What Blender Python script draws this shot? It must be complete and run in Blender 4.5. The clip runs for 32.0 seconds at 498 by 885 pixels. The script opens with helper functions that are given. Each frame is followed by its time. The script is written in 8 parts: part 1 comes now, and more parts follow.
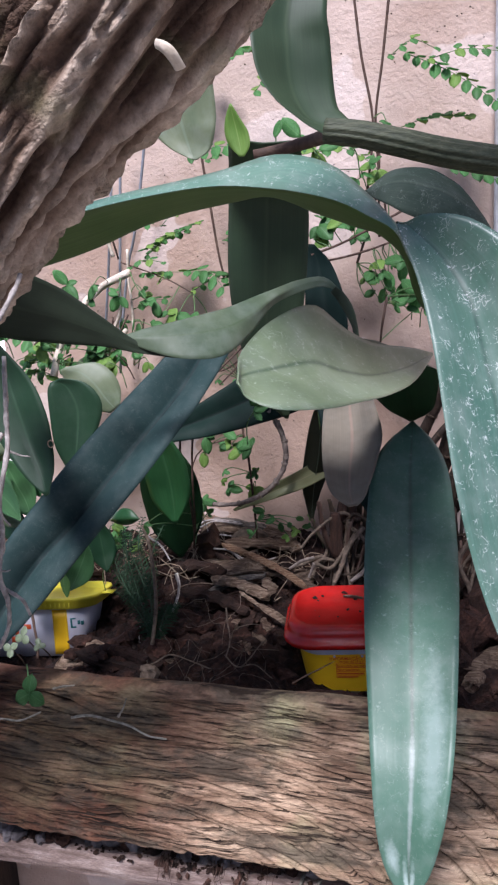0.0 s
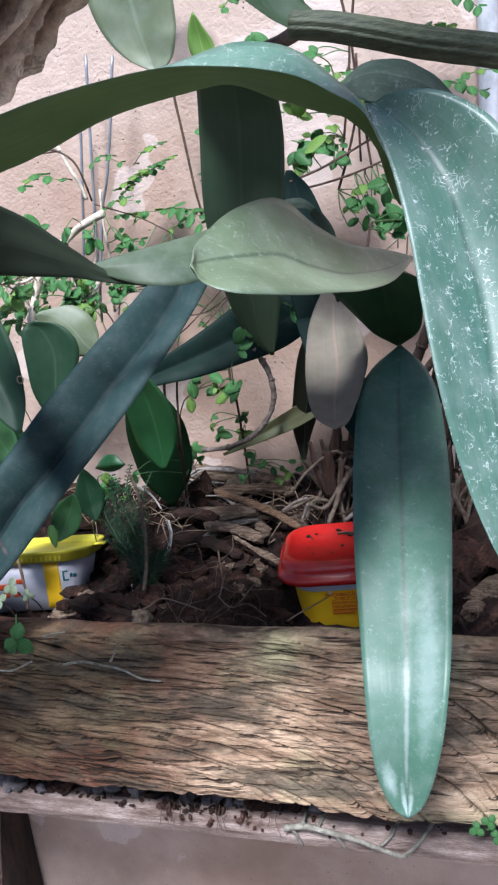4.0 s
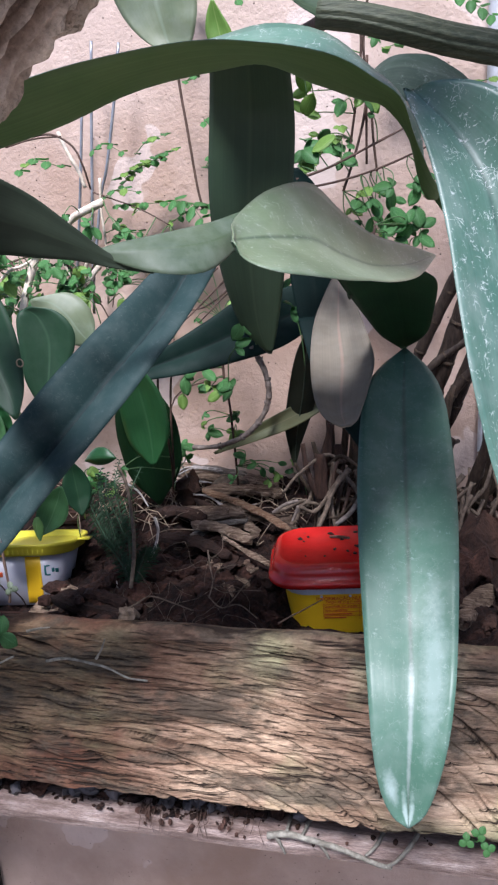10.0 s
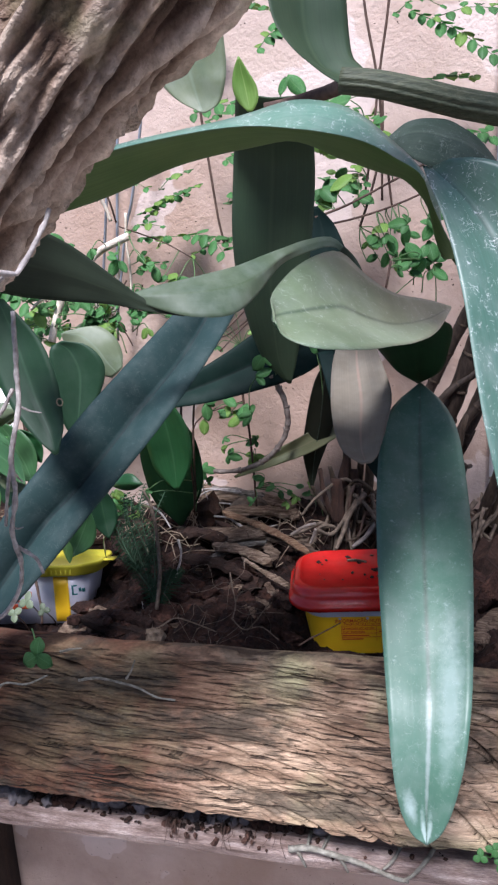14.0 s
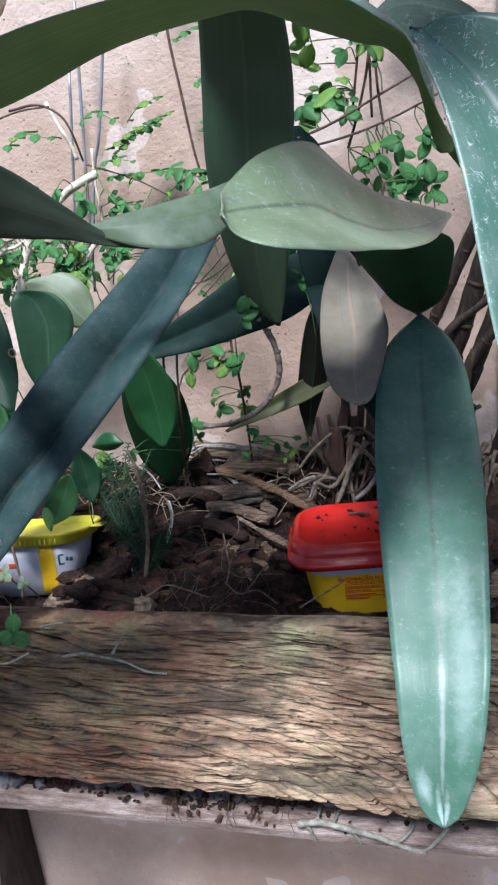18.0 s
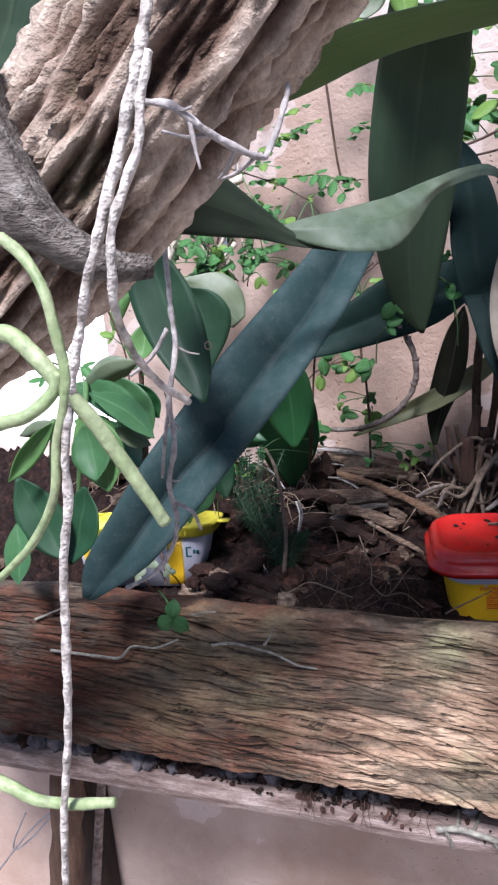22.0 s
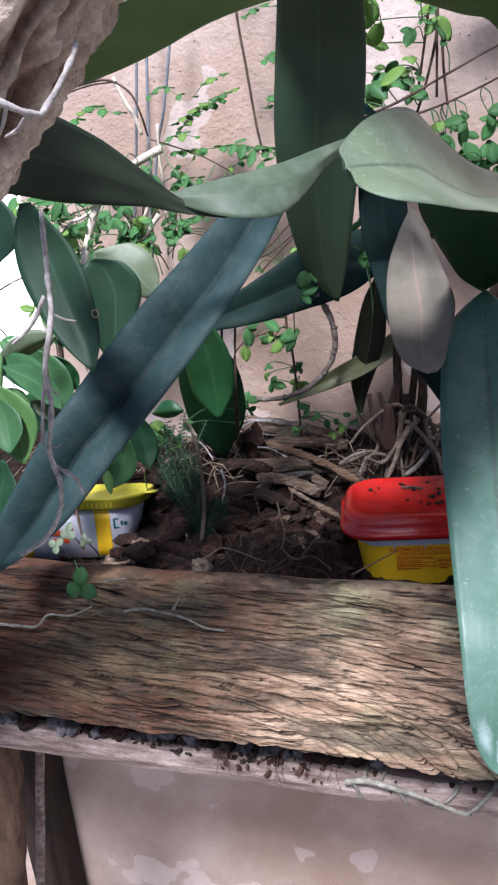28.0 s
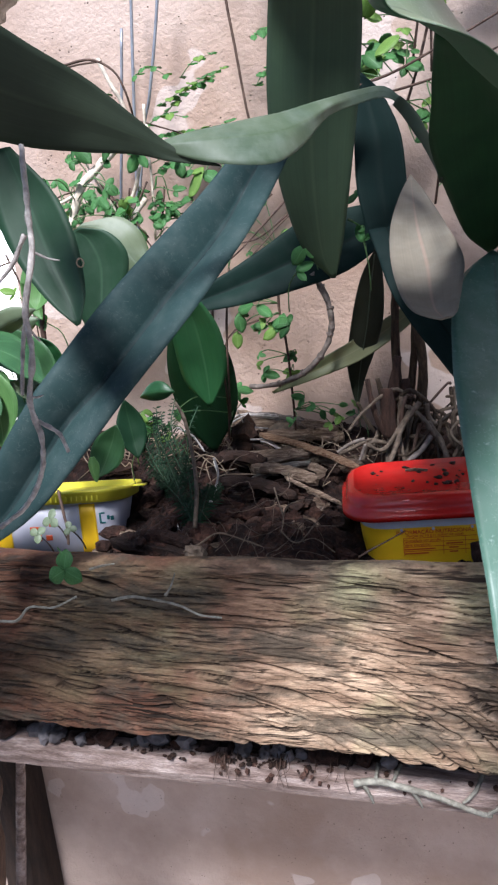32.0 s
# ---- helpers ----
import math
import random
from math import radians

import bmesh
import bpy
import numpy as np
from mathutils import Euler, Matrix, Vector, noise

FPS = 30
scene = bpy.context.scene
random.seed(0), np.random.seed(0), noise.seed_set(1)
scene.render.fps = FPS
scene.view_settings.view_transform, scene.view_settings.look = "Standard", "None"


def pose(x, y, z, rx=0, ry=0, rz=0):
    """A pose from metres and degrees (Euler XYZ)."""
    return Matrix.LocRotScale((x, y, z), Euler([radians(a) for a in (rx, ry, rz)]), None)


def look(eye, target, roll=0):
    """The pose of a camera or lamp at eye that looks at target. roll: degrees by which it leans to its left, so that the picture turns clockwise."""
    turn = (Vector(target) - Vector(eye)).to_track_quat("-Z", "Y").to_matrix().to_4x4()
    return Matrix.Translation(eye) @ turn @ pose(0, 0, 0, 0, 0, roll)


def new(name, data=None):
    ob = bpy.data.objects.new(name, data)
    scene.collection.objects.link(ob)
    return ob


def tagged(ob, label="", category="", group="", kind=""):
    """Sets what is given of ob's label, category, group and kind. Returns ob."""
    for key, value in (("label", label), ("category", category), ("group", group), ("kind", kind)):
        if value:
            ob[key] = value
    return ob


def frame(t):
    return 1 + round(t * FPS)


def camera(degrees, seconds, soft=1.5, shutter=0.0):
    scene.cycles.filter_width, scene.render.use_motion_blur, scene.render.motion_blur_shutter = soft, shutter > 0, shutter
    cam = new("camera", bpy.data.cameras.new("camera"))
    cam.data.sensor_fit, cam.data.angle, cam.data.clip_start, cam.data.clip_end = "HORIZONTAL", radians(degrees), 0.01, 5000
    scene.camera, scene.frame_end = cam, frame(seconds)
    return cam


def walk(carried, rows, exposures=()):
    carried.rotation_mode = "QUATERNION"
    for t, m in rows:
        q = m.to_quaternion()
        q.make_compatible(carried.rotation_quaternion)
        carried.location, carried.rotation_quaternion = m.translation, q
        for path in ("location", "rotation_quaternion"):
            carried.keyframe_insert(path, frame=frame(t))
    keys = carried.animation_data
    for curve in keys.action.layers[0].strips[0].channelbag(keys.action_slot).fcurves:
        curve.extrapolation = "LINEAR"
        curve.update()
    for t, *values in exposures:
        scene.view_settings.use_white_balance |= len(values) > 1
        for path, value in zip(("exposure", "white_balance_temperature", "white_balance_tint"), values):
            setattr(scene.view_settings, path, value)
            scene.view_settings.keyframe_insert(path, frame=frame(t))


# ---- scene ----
cam = camera(37.9, 32.0, soft=2.3)
PATH = [
    (0, (0.1951, -0.4521, 1.1855), (-0.0566, 0.4905, 0.9659), -3.19),
    (0.5, (0.1818, -0.4354, 1.1588), (-0.1166, 0.4851, 0.9065), -5.09),
    (1, (0.1765, -0.4398, 1.1534), (-0.1070, 0.4847, 0.8984), -5.00),
    (1.5, (0.1720, -0.4433, 1.1463), (-0.1224, 0.4767, 0.8875), -5.56),
    (2, (0.1664, -0.4349, 1.1380), (-0.1445, 0.4739, 0.8599), -5.96),
    (2.5, (0.1879, -0.4290, 1.1405), (-0.0988, 0.4897, 0.8687), -6.42),
    (3, (0.1954, -0.4353, 1.1533), (-0.0758, 0.4899, 0.8881), -6.30),
    (3.5, (0.1982, -0.4350, 1.1508), (-0.0625, 0.4923, 0.8820), -6.22),
    (4, (0.2025, -0.4366, 1.1552), (-0.0514, 0.4940, 0.8915), -5.96),
    (4.5, (0.2146, -0.4348, 1.1587), (-0.0619, 0.4912, 0.9019), -7.34),
    (6.5, (0.2009, -0.4265, 1.1456), (-0.0696, 0.5018, 0.8902), -6.68),
    (7, (0.1857, -0.4222, 1.1435), (-0.0724, 0.5054, 0.8734), -5.27),
    (7.5, (0.2004, -0.4278, 1.1500), (-0.0236, 0.5101, 0.8849), -5.27),
    (8, (0.1890, -0.4304, 1.1572), (-0.0531, 0.5064, 0.9046), -5.41),
    (8.5, (0.1809, -0.4265, 1.1467), (-0.0634, 0.5061, 0.8814), -5.13),
    (9, (0.1838, -0.4242, 1.1469), (-0.0560, 0.5100, 0.8826), -4.58),
    (9.5, (0.1807, -0.4234, 1.1412), (-0.0519, 0.5092, 0.8651), -3.67),
    (10, (0.1804, -0.4328, 1.1477), (-0.0359, 0.5087, 0.8891), -2.90),
    (10.5, (0.1770, -0.4412, 1.1522), (-0.0383, 0.5017, 0.8980), -1.97),
    (11, (0.1719, -0.4419, 1.1596), (-0.0563, 0.4997, 0.9119), -1.73),
    (11.5, (0.1653, -0.4411, 1.1584), (-0.0604, 0.5009, 0.9104), -1.93),
    (12, (0.1710, -0.4396, 1.1741), (-0.0415, 0.5091, 0.9398), -1.94),
    (12.5, (0.1716, -0.4433, 1.1670), (-0.0444, 0.5042, 0.9312), -1.64),
    (13, (0.1737, -0.4495, 1.1742), (-0.0421, 0.4980, 0.9384), -1.68),
    (13.5, (0.1767, -0.4579, 1.1718), (-0.0532, 0.4850, 0.9310), -2.58),
    (14, (0.1761, -0.4563, 1.1718), (-0.0528, 0.4852, 0.9245), -2.98),
    (14.5, (0.1700, -0.4504, 1.1727), (-0.0596, 0.4890, 0.9179), -2.83),
    (15, (0.1533, -0.4575, 1.1476), (-0.1085, 0.4721, 0.8882), -3.08),
    (15.5, (0.1503, -0.4544, 1.1382), (-0.1154, 0.4700, 0.8644), -3.58),
    (17.5, (0.1656, -0.4465, 1.1529), (-0.0804, 0.4799, 0.8679), -4.58),
    (18, (0.1790, -0.4053, 1.1498), (-0.0607, 0.5178, 0.8490), -6.09),
    (18.5, (0.1336, -0.3882, 1.1285), (-0.0105, 0.5541, 0.8263), -0.89),
    (19, (0.1136, -0.3722, 1.1106), (-0.0162, 0.5706, 0.8035), 0.74),
    (19.5, (0.1331, -0.3853, 1.1118), (-0.0424, 0.5494, 0.8026), -1.42),
    (20, (0.1450, -0.4064, 1.1273), (-0.0751, 0.5197, 0.8211), -2.31),
    (20.5, (0.1417, -0.4224, 1.1562), (-0.1240, 0.5007, 0.8782), -4.42),
    (21, (0.1302, -0.4101, 1.1454), (-0.1204, 0.5125, 0.8521), -2.97),
    (21.2, (0.1296, -0.4137, 1.1357), (-0.1217, 0.5085, 0.8414), -2.70),
    (21.5, (0.1060, -0.4260, 1.1470), (-0.1835, 0.4854, 0.8544), -3.36),
    (21.7, (0.0994, -0.4376, 1.1452), (-0.2236, 0.4655, 0.8623), -3.70),
    (22, (0.1027, -0.4370, 1.1524), (-0.1962, 0.4743, 0.8693), -4.03),
    (22.5, (0.1340, -0.4343, 1.1400), (-0.1456, 0.4759, 0.8343), -4.98),
    (23, (0.1431, -0.4372, 1.1439), (-0.1334, 0.4704, 0.8281), -4.92),
    (23.5, (0.1577, -0.4402, 1.1620), (-0.1384, 0.4726, 0.8808), -5.27),
    (24, (0.1807, -0.4336, 1.1543), (-0.0994, 0.4799, 0.8592), -5.74),
    (24.5, (0.1926, -0.4399, 1.1457), (-0.0941, 0.4691, 0.8433), -6.30),
    (26.5, (0.1595, -0.4522, 1.1544), (-0.0657, 0.4746, 0.8540), -3.05),
    (27, (0.1550, -0.4537, 1.1515), (-0.0770, 0.4715, 0.8513), -3.49),
    (27.5, (0.1455, -0.4511, 1.1544), (-0.1019, 0.4683, 0.8488), -3.85),
    (28, (0.1575, -0.4308, 1.1428), (-0.1172, 0.4812, 0.8289), -4.81),
    (28.5, (0.1498, -0.4209, 1.0776), (-0.1237, 0.4995, 0.7983), -6.86),
    (29, (0.1434, -0.4315, 1.1041), (-0.1102, 0.4899, 0.8096), -5.16),
    (29.5, (0.1530, -0.4299, 1.0952), (-0.0972, 0.4941, 0.8059), -4.99),
    (30, (0.1829, -0.4247, 1.0980), (-0.0669, 0.4911, 0.7832), -6.30),
    (30.5, (0.1821, -0.4295, 1.1189), (-0.0665, 0.4909, 0.8170), -5.26),
    (31, (0.1723, -0.4217, 1.1046), (-0.1070, 0.4842, 0.7861), -5.78),
    (31.5, (0.1570, -0.4376, 1.1142), (-0.1222, 0.4744, 0.8139), -5.93),
    (32, (0.1398, -0.4135, 1.0938), (-0.1133, 0.5148, 0.8214), -5.05),
]
EXPOSURES = [(0, 0.35, 6040, 22), (1, 0.59, 5940, 23), (2, 0.70, 5940, 24), (3, 0.70, 5840, 13), (4, 0.62, 5820, 13), (7, 0.59, 6000, 23), (8, 0.58, 5940, 19), (11, 0.61, 5940, 19), (13, 0.59, 5940, 17),
             (15, 0.59, 5940, 22), (17.5, 0.64, 5710, 11), (18, 0.64, 5710, 9), (19, 0.72, 5900, 21), (21, 0.75, 5900, 20), (22.5, 0.68, 5850, 19), (24, 0.73, 5700, 10), (27, 0.71, 5850, 16), (28, 0.68, 5850, 17), (29, 0.80, 5790, 13), (30, 0.78, 5730, 10), (31, 0.65, 5800, 15), (32, 0.72, 5970, 14)]
walk(cam, [(t, look(eye, target, roll)) for t, eye, target, roll in PATH], EXPOSURES)

# ---- world and light ----
world = bpy.data.worlds.new("sky")
scene.world = world
world.use_nodes = True
wn, wl = world.node_tree.nodes, world.node_tree.links
sky = wn.new("ShaderNodeTexSky")
sky.sky_type, sky.sun_disc = "NISHITA", False
sky.sun_elevation, sky.sun_rotation = radians(56), radians(182)
wl.new(sky.outputs["Color"], wn["Background"].inputs["Color"])
wn["Background"].inputs["Strength"].default_value = 0.11
sun_data = bpy.data.lights.new("sun", "SUN")
sun_data.energy, sun_data.angle, sun_data.color = 5.0, radians(14), (1.0, 0.98, 0.96)
sun = new("sun", sun_data)
sun.matrix_basis = look((-0.02, -0.56, 0.83), (0, 0, 0))


# ---- materials ----
def shader(name, rough=0.6, spec=0.5):
    m = bpy.data.materials.new(name)
    m.use_nodes = True
    b = m.node_tree.nodes["Principled BSDF"]
    b.inputs["Roughness"].default_value = rough
    b.inputs["Specular IOR Level"].default_value = spec
    return m, m.node_tree.nodes, m.node_tree.links, b


def mapped(nodes, links, scale, kind="Object"):
    tc, mp = nodes.new("ShaderNodeTexCoord"), nodes.new("ShaderNodeMapping")
    mp.inputs["Scale"].default_value = scale
    links.new(tc.outputs[kind], mp.inputs["Vector"])
    return mp.outputs["Vector"]


def noise_of(nodes, links, vec, scale, detail=4.0, rough=0.6):
    n = nodes.new("ShaderNodeTexNoise")
    n.inputs["Scale"].default_value, n.inputs["Detail"].default_value, n.inputs["Roughness"].default_value = scale, detail, rough
    links.new(vec, n.inputs["Vector"])
    return n.outputs["Fac"]


def ramp_of(nodes, links, fac, stops):
    r = nodes.new("ShaderNodeValToRGB")
    els = r.color_ramp.elements
    while len(els) < len(stops):
        els.new(0.5)
    for e, (p, c) in zip(els, stops):
        e.position, e.color = p, (*c, 1.0)
    links.new(fac, r.inputs["Fac"])
    return r.outputs["Color"]


def mix_of(nodes, links, fac, a, b, mode="MIX"):
    m = nodes.new("ShaderNodeMix")
    m.data_type, m.blend_type = "RGBA", mode
    for socket, value in (("Factor", fac), ("A", a), ("B", b)):
        sock = [i for i in m.inputs if i.name == socket and (i.type == "RGBA") == (socket != "Factor") and (socket != "Factor" or i.type == "VALUE")][0]
        if isinstance(value, (int, float)):
            sock.default_value = value
        elif isinstance(value, tuple):
            sock.default_value = (*value, 1.0)
        else:
            links.new(value, sock)
    return [o for o in m.outputs if o.type == "RGBA"][0]


def bump_of(nodes, links, bsdf, height, strength, distance):
    bp = nodes.new("ShaderNodeBump")
    bp.inputs["Strength"].default_value, bp.inputs["Distance"].default_value = strength, distance
    links.new(height, bp.inputs["Height"])
    links.new(bp.outputs["Normal"], bsdf.inputs["Normal"])


def stained(name, stops, scale=30.0, stretch=(1, 1, 1), rough=0.8, bump=0.4, fine=200.0, depth=0.002, spec=0.3, each=0.0):
    """A matt natural surface: broad stains, fine grain and relief; each: how much one piece differs from the next."""
    m, n, l, b = shader(name, rough, spec)
    v = mapped(n, l, stretch)
    broad, grain = noise_of(n, l, v, scale), noise_of(n, l, v, fine, 3.0)
    col = ramp_of(n, l, broad, stops)
    col = mix_of(n, l, 0.55, col, ramp_of(n, l, grain, [(0.3, (0.35, 0.35, 0.35)), (0.75, (1.35, 1.35, 1.35))]), "MULTIPLY")
    if each:
        info = n.new("ShaderNodeObjectInfo")
        col = mix_of(n, l, 1.0, col, ramp_of(n, l, info.outputs["Random"], [(0.0, (1 - each,) * 3), (1.0, (1 + each,) * 3)]), "MULTIPLY")
    l.new(col, b.inputs["Base Color"])
    bump_of(n, l, b, grain, bump, depth)
    return m


def leaf_skin(name, dark, light, rib, rough=0.42, flecks=0.0, spec=0.5, streak=0.5, dust=0.0, thin=0.0, powder=()):
    """A leathery leaf: fine veins along the blade, a midrib paler or crease-dark, limescale flecks and blotches."""
    m, n, l, b = shader(name, rough, spec)
    uv = n.new("ShaderNodeUVMap")
    mp = n.new("ShaderNodeMapping")
    mp.inputs["Scale"].default_value = (40, 2.0, 1)
    l.new(uv.outputs["UV"], mp.inputs["Vector"])
    obv = mapped(n, l, (1, 1, 1))
    veins = noise_of(n, l, mp.outputs["Vector"], 1.0, 3.0)
    broad = noise_of(n, l, obv, 22.0, 4.0)
    col = ramp_of(n, l, broad, [(0.3, dark), (0.7, light)])
    col = mix_of(n, l, streak, col, ramp_of(n, l, veins, [(0.3, (0.72, 0.72, 0.72)), (0.7, (1.2, 1.2, 1.2))]), "MULTIPLY")
    sep = n.new("ShaderNodeSeparateXYZ")
    l.new(uv.outputs["UV"], sep.inputs["Vector"])
    off = n.new("ShaderNodeMath")
    off.operation = "SUBTRACT"
    off.inputs[1].default_value = 0.5
    l.new(sep.outputs["X"], off.inputs[0])
    size = n.new("ShaderNodeMath")
    size.operation = "ABSOLUTE"
    l.new(off.outputs[0], size.inputs[0])
    edge = ramp_of(n, l, size.outputs[0], [(0.0, (1, 1, 1)), (0.018, (0.5, 0.5, 0.5)), (0.035, (0, 0, 0)), (0.485, (0, 0, 0)), (0.498, (0.3, 0.3, 0.3))])
    col = mix_of(n, l, edge, col, rib)
    if dust:
        haze = ramp_of(n, l, noise_of(n, l, obv, 60.0, 5.0), [(0.45, (0, 0, 0)), (0.75, (dust, dust, dust))])
        col = mix_of(n, l, haze, col, (0.42, 0.46, 0.44))
    for pu, pv, ru, rv, much in powder:
        mpp, gr = n.new("ShaderNodeMapping"), n.new("ShaderNodeTexGradient")
        gr.gradient_type = "SPHERICAL"
        mpp.inputs["Scale"].default_value = (1 / ru, 1 / rv, 1)
        mpp.inputs["Location"].default_value = (-pu / ru, -pv / rv, 0)
        l.new(uv.outputs["UV"], mpp.inputs["Vector"])
        l.new(mpp.outputs["Vector"], gr.inputs["Vector"])
        spot = mix_of(n, l, 0.5, gr.outputs["Fac"], noise_of(n, l, obv, 140.0, 4.0, 0.7))
        col = mix_of(n, l, ramp_of(n, l, spot, [(0.32, (0, 0, 0)), (0.62, (much, much, much))]), col, (0.5, 0.6, 0.58))
    if flecks:
        warp = n.new("ShaderNodeVectorMath")
        warp.operation = "ADD"
        wob = n.new("ShaderNodeTexNoise")
        wob.inputs["Scale"].default_value = 120.0
        sc = n.new("ShaderNodeVectorMath")
        sc.operation = "SCALE"
        sc.inputs["Scale"].default_value = 0.012
        l.new(obv, wob.inputs["Vector"])
        l.new(wob.outputs["Color"], sc.inputs[0])
        l.new(obv, warp.inputs[0])
        l.new(sc.outputs[0], warp.inputs[1])
        vo = n.new("ShaderNodeTexVoronoi")
        vo.feature = "DISTANCE_TO_EDGE"
        vo.inputs["Scale"].default_value = 330.0
        l.new(warp.outputs[0], vo.inputs["Vector"])
        ring = ramp_of(n, l, vo.outputs["Distance"], [(0.0, (1, 1, 1)), (0.025, (0.5, 0.5, 0.5)), (0.06, (0, 0, 0))])
        gate = ramp_of(n, l, noise_of(n, l, obv, 170.0, 4.0, 0.75), [(0.52, (0, 0, 0)), (0.6, (flecks, flecks, flecks))])
        both = mix_of(n, l, 1.0, ring, gate, "MULTIPLY")
        dots = n.new("ShaderNodeTexVoronoi")
        dots.inputs["Scale"].default_value = 420.0
        l.new(warp.outputs[0], dots.inputs["Vector"])
        dot = ramp_of(n, l, dots.outputs["Distance"], [(0.1, (1, 1, 1)), (0.2, (0, 0, 0))])
        where = ramp_of(n, l, noise_of(n, l, obv, 260.0, 3.0, 0.7), [(0.5, (0, 0, 0)), (0.58, (flecks, flecks, flecks))])
        both = mix_of(n, l, 1.0, both, mix_of(n, l, 1.0, dot, where, "MULTIPLY"), "LIGHTEN")
        col = mix_of(n, l, both, col, (0.66, 0.7, 0.68))
    l.new(col, b.inputs["Base Color"])
    bump_of(n, l, b, veins, 0.12, 0.0005)
    if thin:
        tr, mx, out = n.new("ShaderNodeBsdfTranslucent"), n.new("ShaderNodeMixShader"), n["Material Output"]
        l.new(col, tr.inputs["Color"])
        mx.inputs["Fac"].default_value = thin
        l.new(b.outputs["BSDF"], mx.inputs[1])
        l.new(tr.outputs["BSDF"], mx.inputs[2])
        l.new(mx.outputs["Shader"], out.inputs["Surface"])
    return m


def plain(name, colour, rough=0.5, metal=0.0, spec=0.5, vary=0.25, scale=60.0, bump=0.1):
    m, n, l, b = shader(name, rough, spec)
    b.inputs["Metallic"].default_value = metal
    fac = noise_of(n, l, mapped(n, l, (1, 1, 1)), scale, 4.0)
    lo, hi = tuple(c * (1 - vary) for c in colour), tuple(min(1.0, c * (1 + vary)) for c in colour)
    l.new(ramp_of(n, l, fac, [(0.3, lo), (0.7, hi)]), b.inputs["Base Color"])
    bump_of(n, l, b, fac, bump, 0.001)
    return m


M_TOP = leaf_skin("leaf_dark_green", (0.009, 0.038, 0.016), (0.016, 0.055, 0.023), (0.024, 0.065, 0.028), 0.55, spec=0.18, streak=0.2)
M_GLOSS = leaf_skin("leaf_glossy_green", (0.011, 0.054, 0.017), (0.02, 0.078, 0.026), (0.028, 0.088, 0.034), 0.42, spec=0.3)
M_MID = leaf_skin("leaf_mid_green", (0.034, 0.105, 0.036), (0.06, 0.155, 0.058), (0.08, 0.18, 0.075), 0.48, spec=0.3, thin=0.25)
M_DULL = leaf_skin("leaf_dull_green", (0.010, 0.034, 0.016), (0.017, 0.048, 0.024), (0.028, 0.066, 0.036), 0.52, spec=0.22, streak=0.2, dust=0.02)
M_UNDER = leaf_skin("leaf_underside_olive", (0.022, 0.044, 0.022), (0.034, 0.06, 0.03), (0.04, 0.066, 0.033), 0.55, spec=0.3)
# brighter copy for the arching leaf's underside: its light is put into the green
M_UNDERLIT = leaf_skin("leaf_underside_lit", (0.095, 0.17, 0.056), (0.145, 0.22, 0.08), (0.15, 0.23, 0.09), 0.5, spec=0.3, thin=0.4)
M_DOME = leaf_skin("leaf_dull_grey", (0.028, 0.046, 0.035), (0.046, 0.066, 0.05), (0.05, 0.07, 0.054), 0.7, flecks=0.1, dust=0.05, spec=0.12)
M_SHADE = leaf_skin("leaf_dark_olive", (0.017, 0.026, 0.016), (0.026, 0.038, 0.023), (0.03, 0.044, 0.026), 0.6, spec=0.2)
M_DEEP = leaf_skin("leaf_deep_green", (0.008, 0.032, 0.012), (0.014, 0.05, 0.018), (0.012, 0.04, 0.016), 0.6, spec=0.15, thin=0.15)
# this leaf hangs in shadow: the shadow is put into the near-black colour
M_BLACK_SHADED = leaf_skin("leaf_shade_black", (0.003, 0.009, 0.008), (0.006, 0.014, 0.012), (0.005, 0.012, 0.01), 0.65, spec=0.04)
# creased strap leaves: the shade in the crease is painted as a dark midrib
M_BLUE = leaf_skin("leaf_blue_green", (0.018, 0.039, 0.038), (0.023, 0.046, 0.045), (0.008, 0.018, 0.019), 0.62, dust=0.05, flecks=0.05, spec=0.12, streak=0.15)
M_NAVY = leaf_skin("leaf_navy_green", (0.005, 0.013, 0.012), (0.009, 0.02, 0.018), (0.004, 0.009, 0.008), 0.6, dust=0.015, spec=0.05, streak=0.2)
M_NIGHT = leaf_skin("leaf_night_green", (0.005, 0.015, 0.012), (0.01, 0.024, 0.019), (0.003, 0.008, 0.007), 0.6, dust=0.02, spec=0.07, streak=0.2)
M_FLECK = leaf_skin("leaf_limescale", (0.075, 0.17, 0.125), (0.115, 0.22, 0.165), (0.13, 0.22, 0.14), 0.36, flecks=0.6, dust=0.22, spec=0.6)
M_FLECKDARK = leaf_skin("leaf_limescale_dark", (0.052, 0.122, 0.092), (0.085, 0.168, 0.125), (0.03, 0.08, 0.055), 0.4, flecks=0.75, dust=0.2, spec=0.5)
M_HANG = leaf_skin("leaf_hanging", (0.046, 0.113, 0.076), (0.066, 0.147, 0.101), (0.05, 0.085, 0.06), 0.47, flecks=0.12, dust=0.14, spec=0.55, streak=0.12, powder=((0.41, 0.93, 0.1, 0.13, 0.5), (0.59, 0.93, 0.1, 0.13, 0.5), (0.2, 0.83, 0.17, 0.06, 0.45), (0.5, 0.72, 0.05, 0.2, 0.3), (0.75, 0.62, 0.2, 0.2, 0.25)))
M_PALE = leaf_skin("leaf_pale_underside", (0.046, 0.076, 0.044), (0.08, 0.11, 0.066), (0.05, 0.08, 0.04), 0.55, dust=0.12, spec=0.3, streak=0.15)
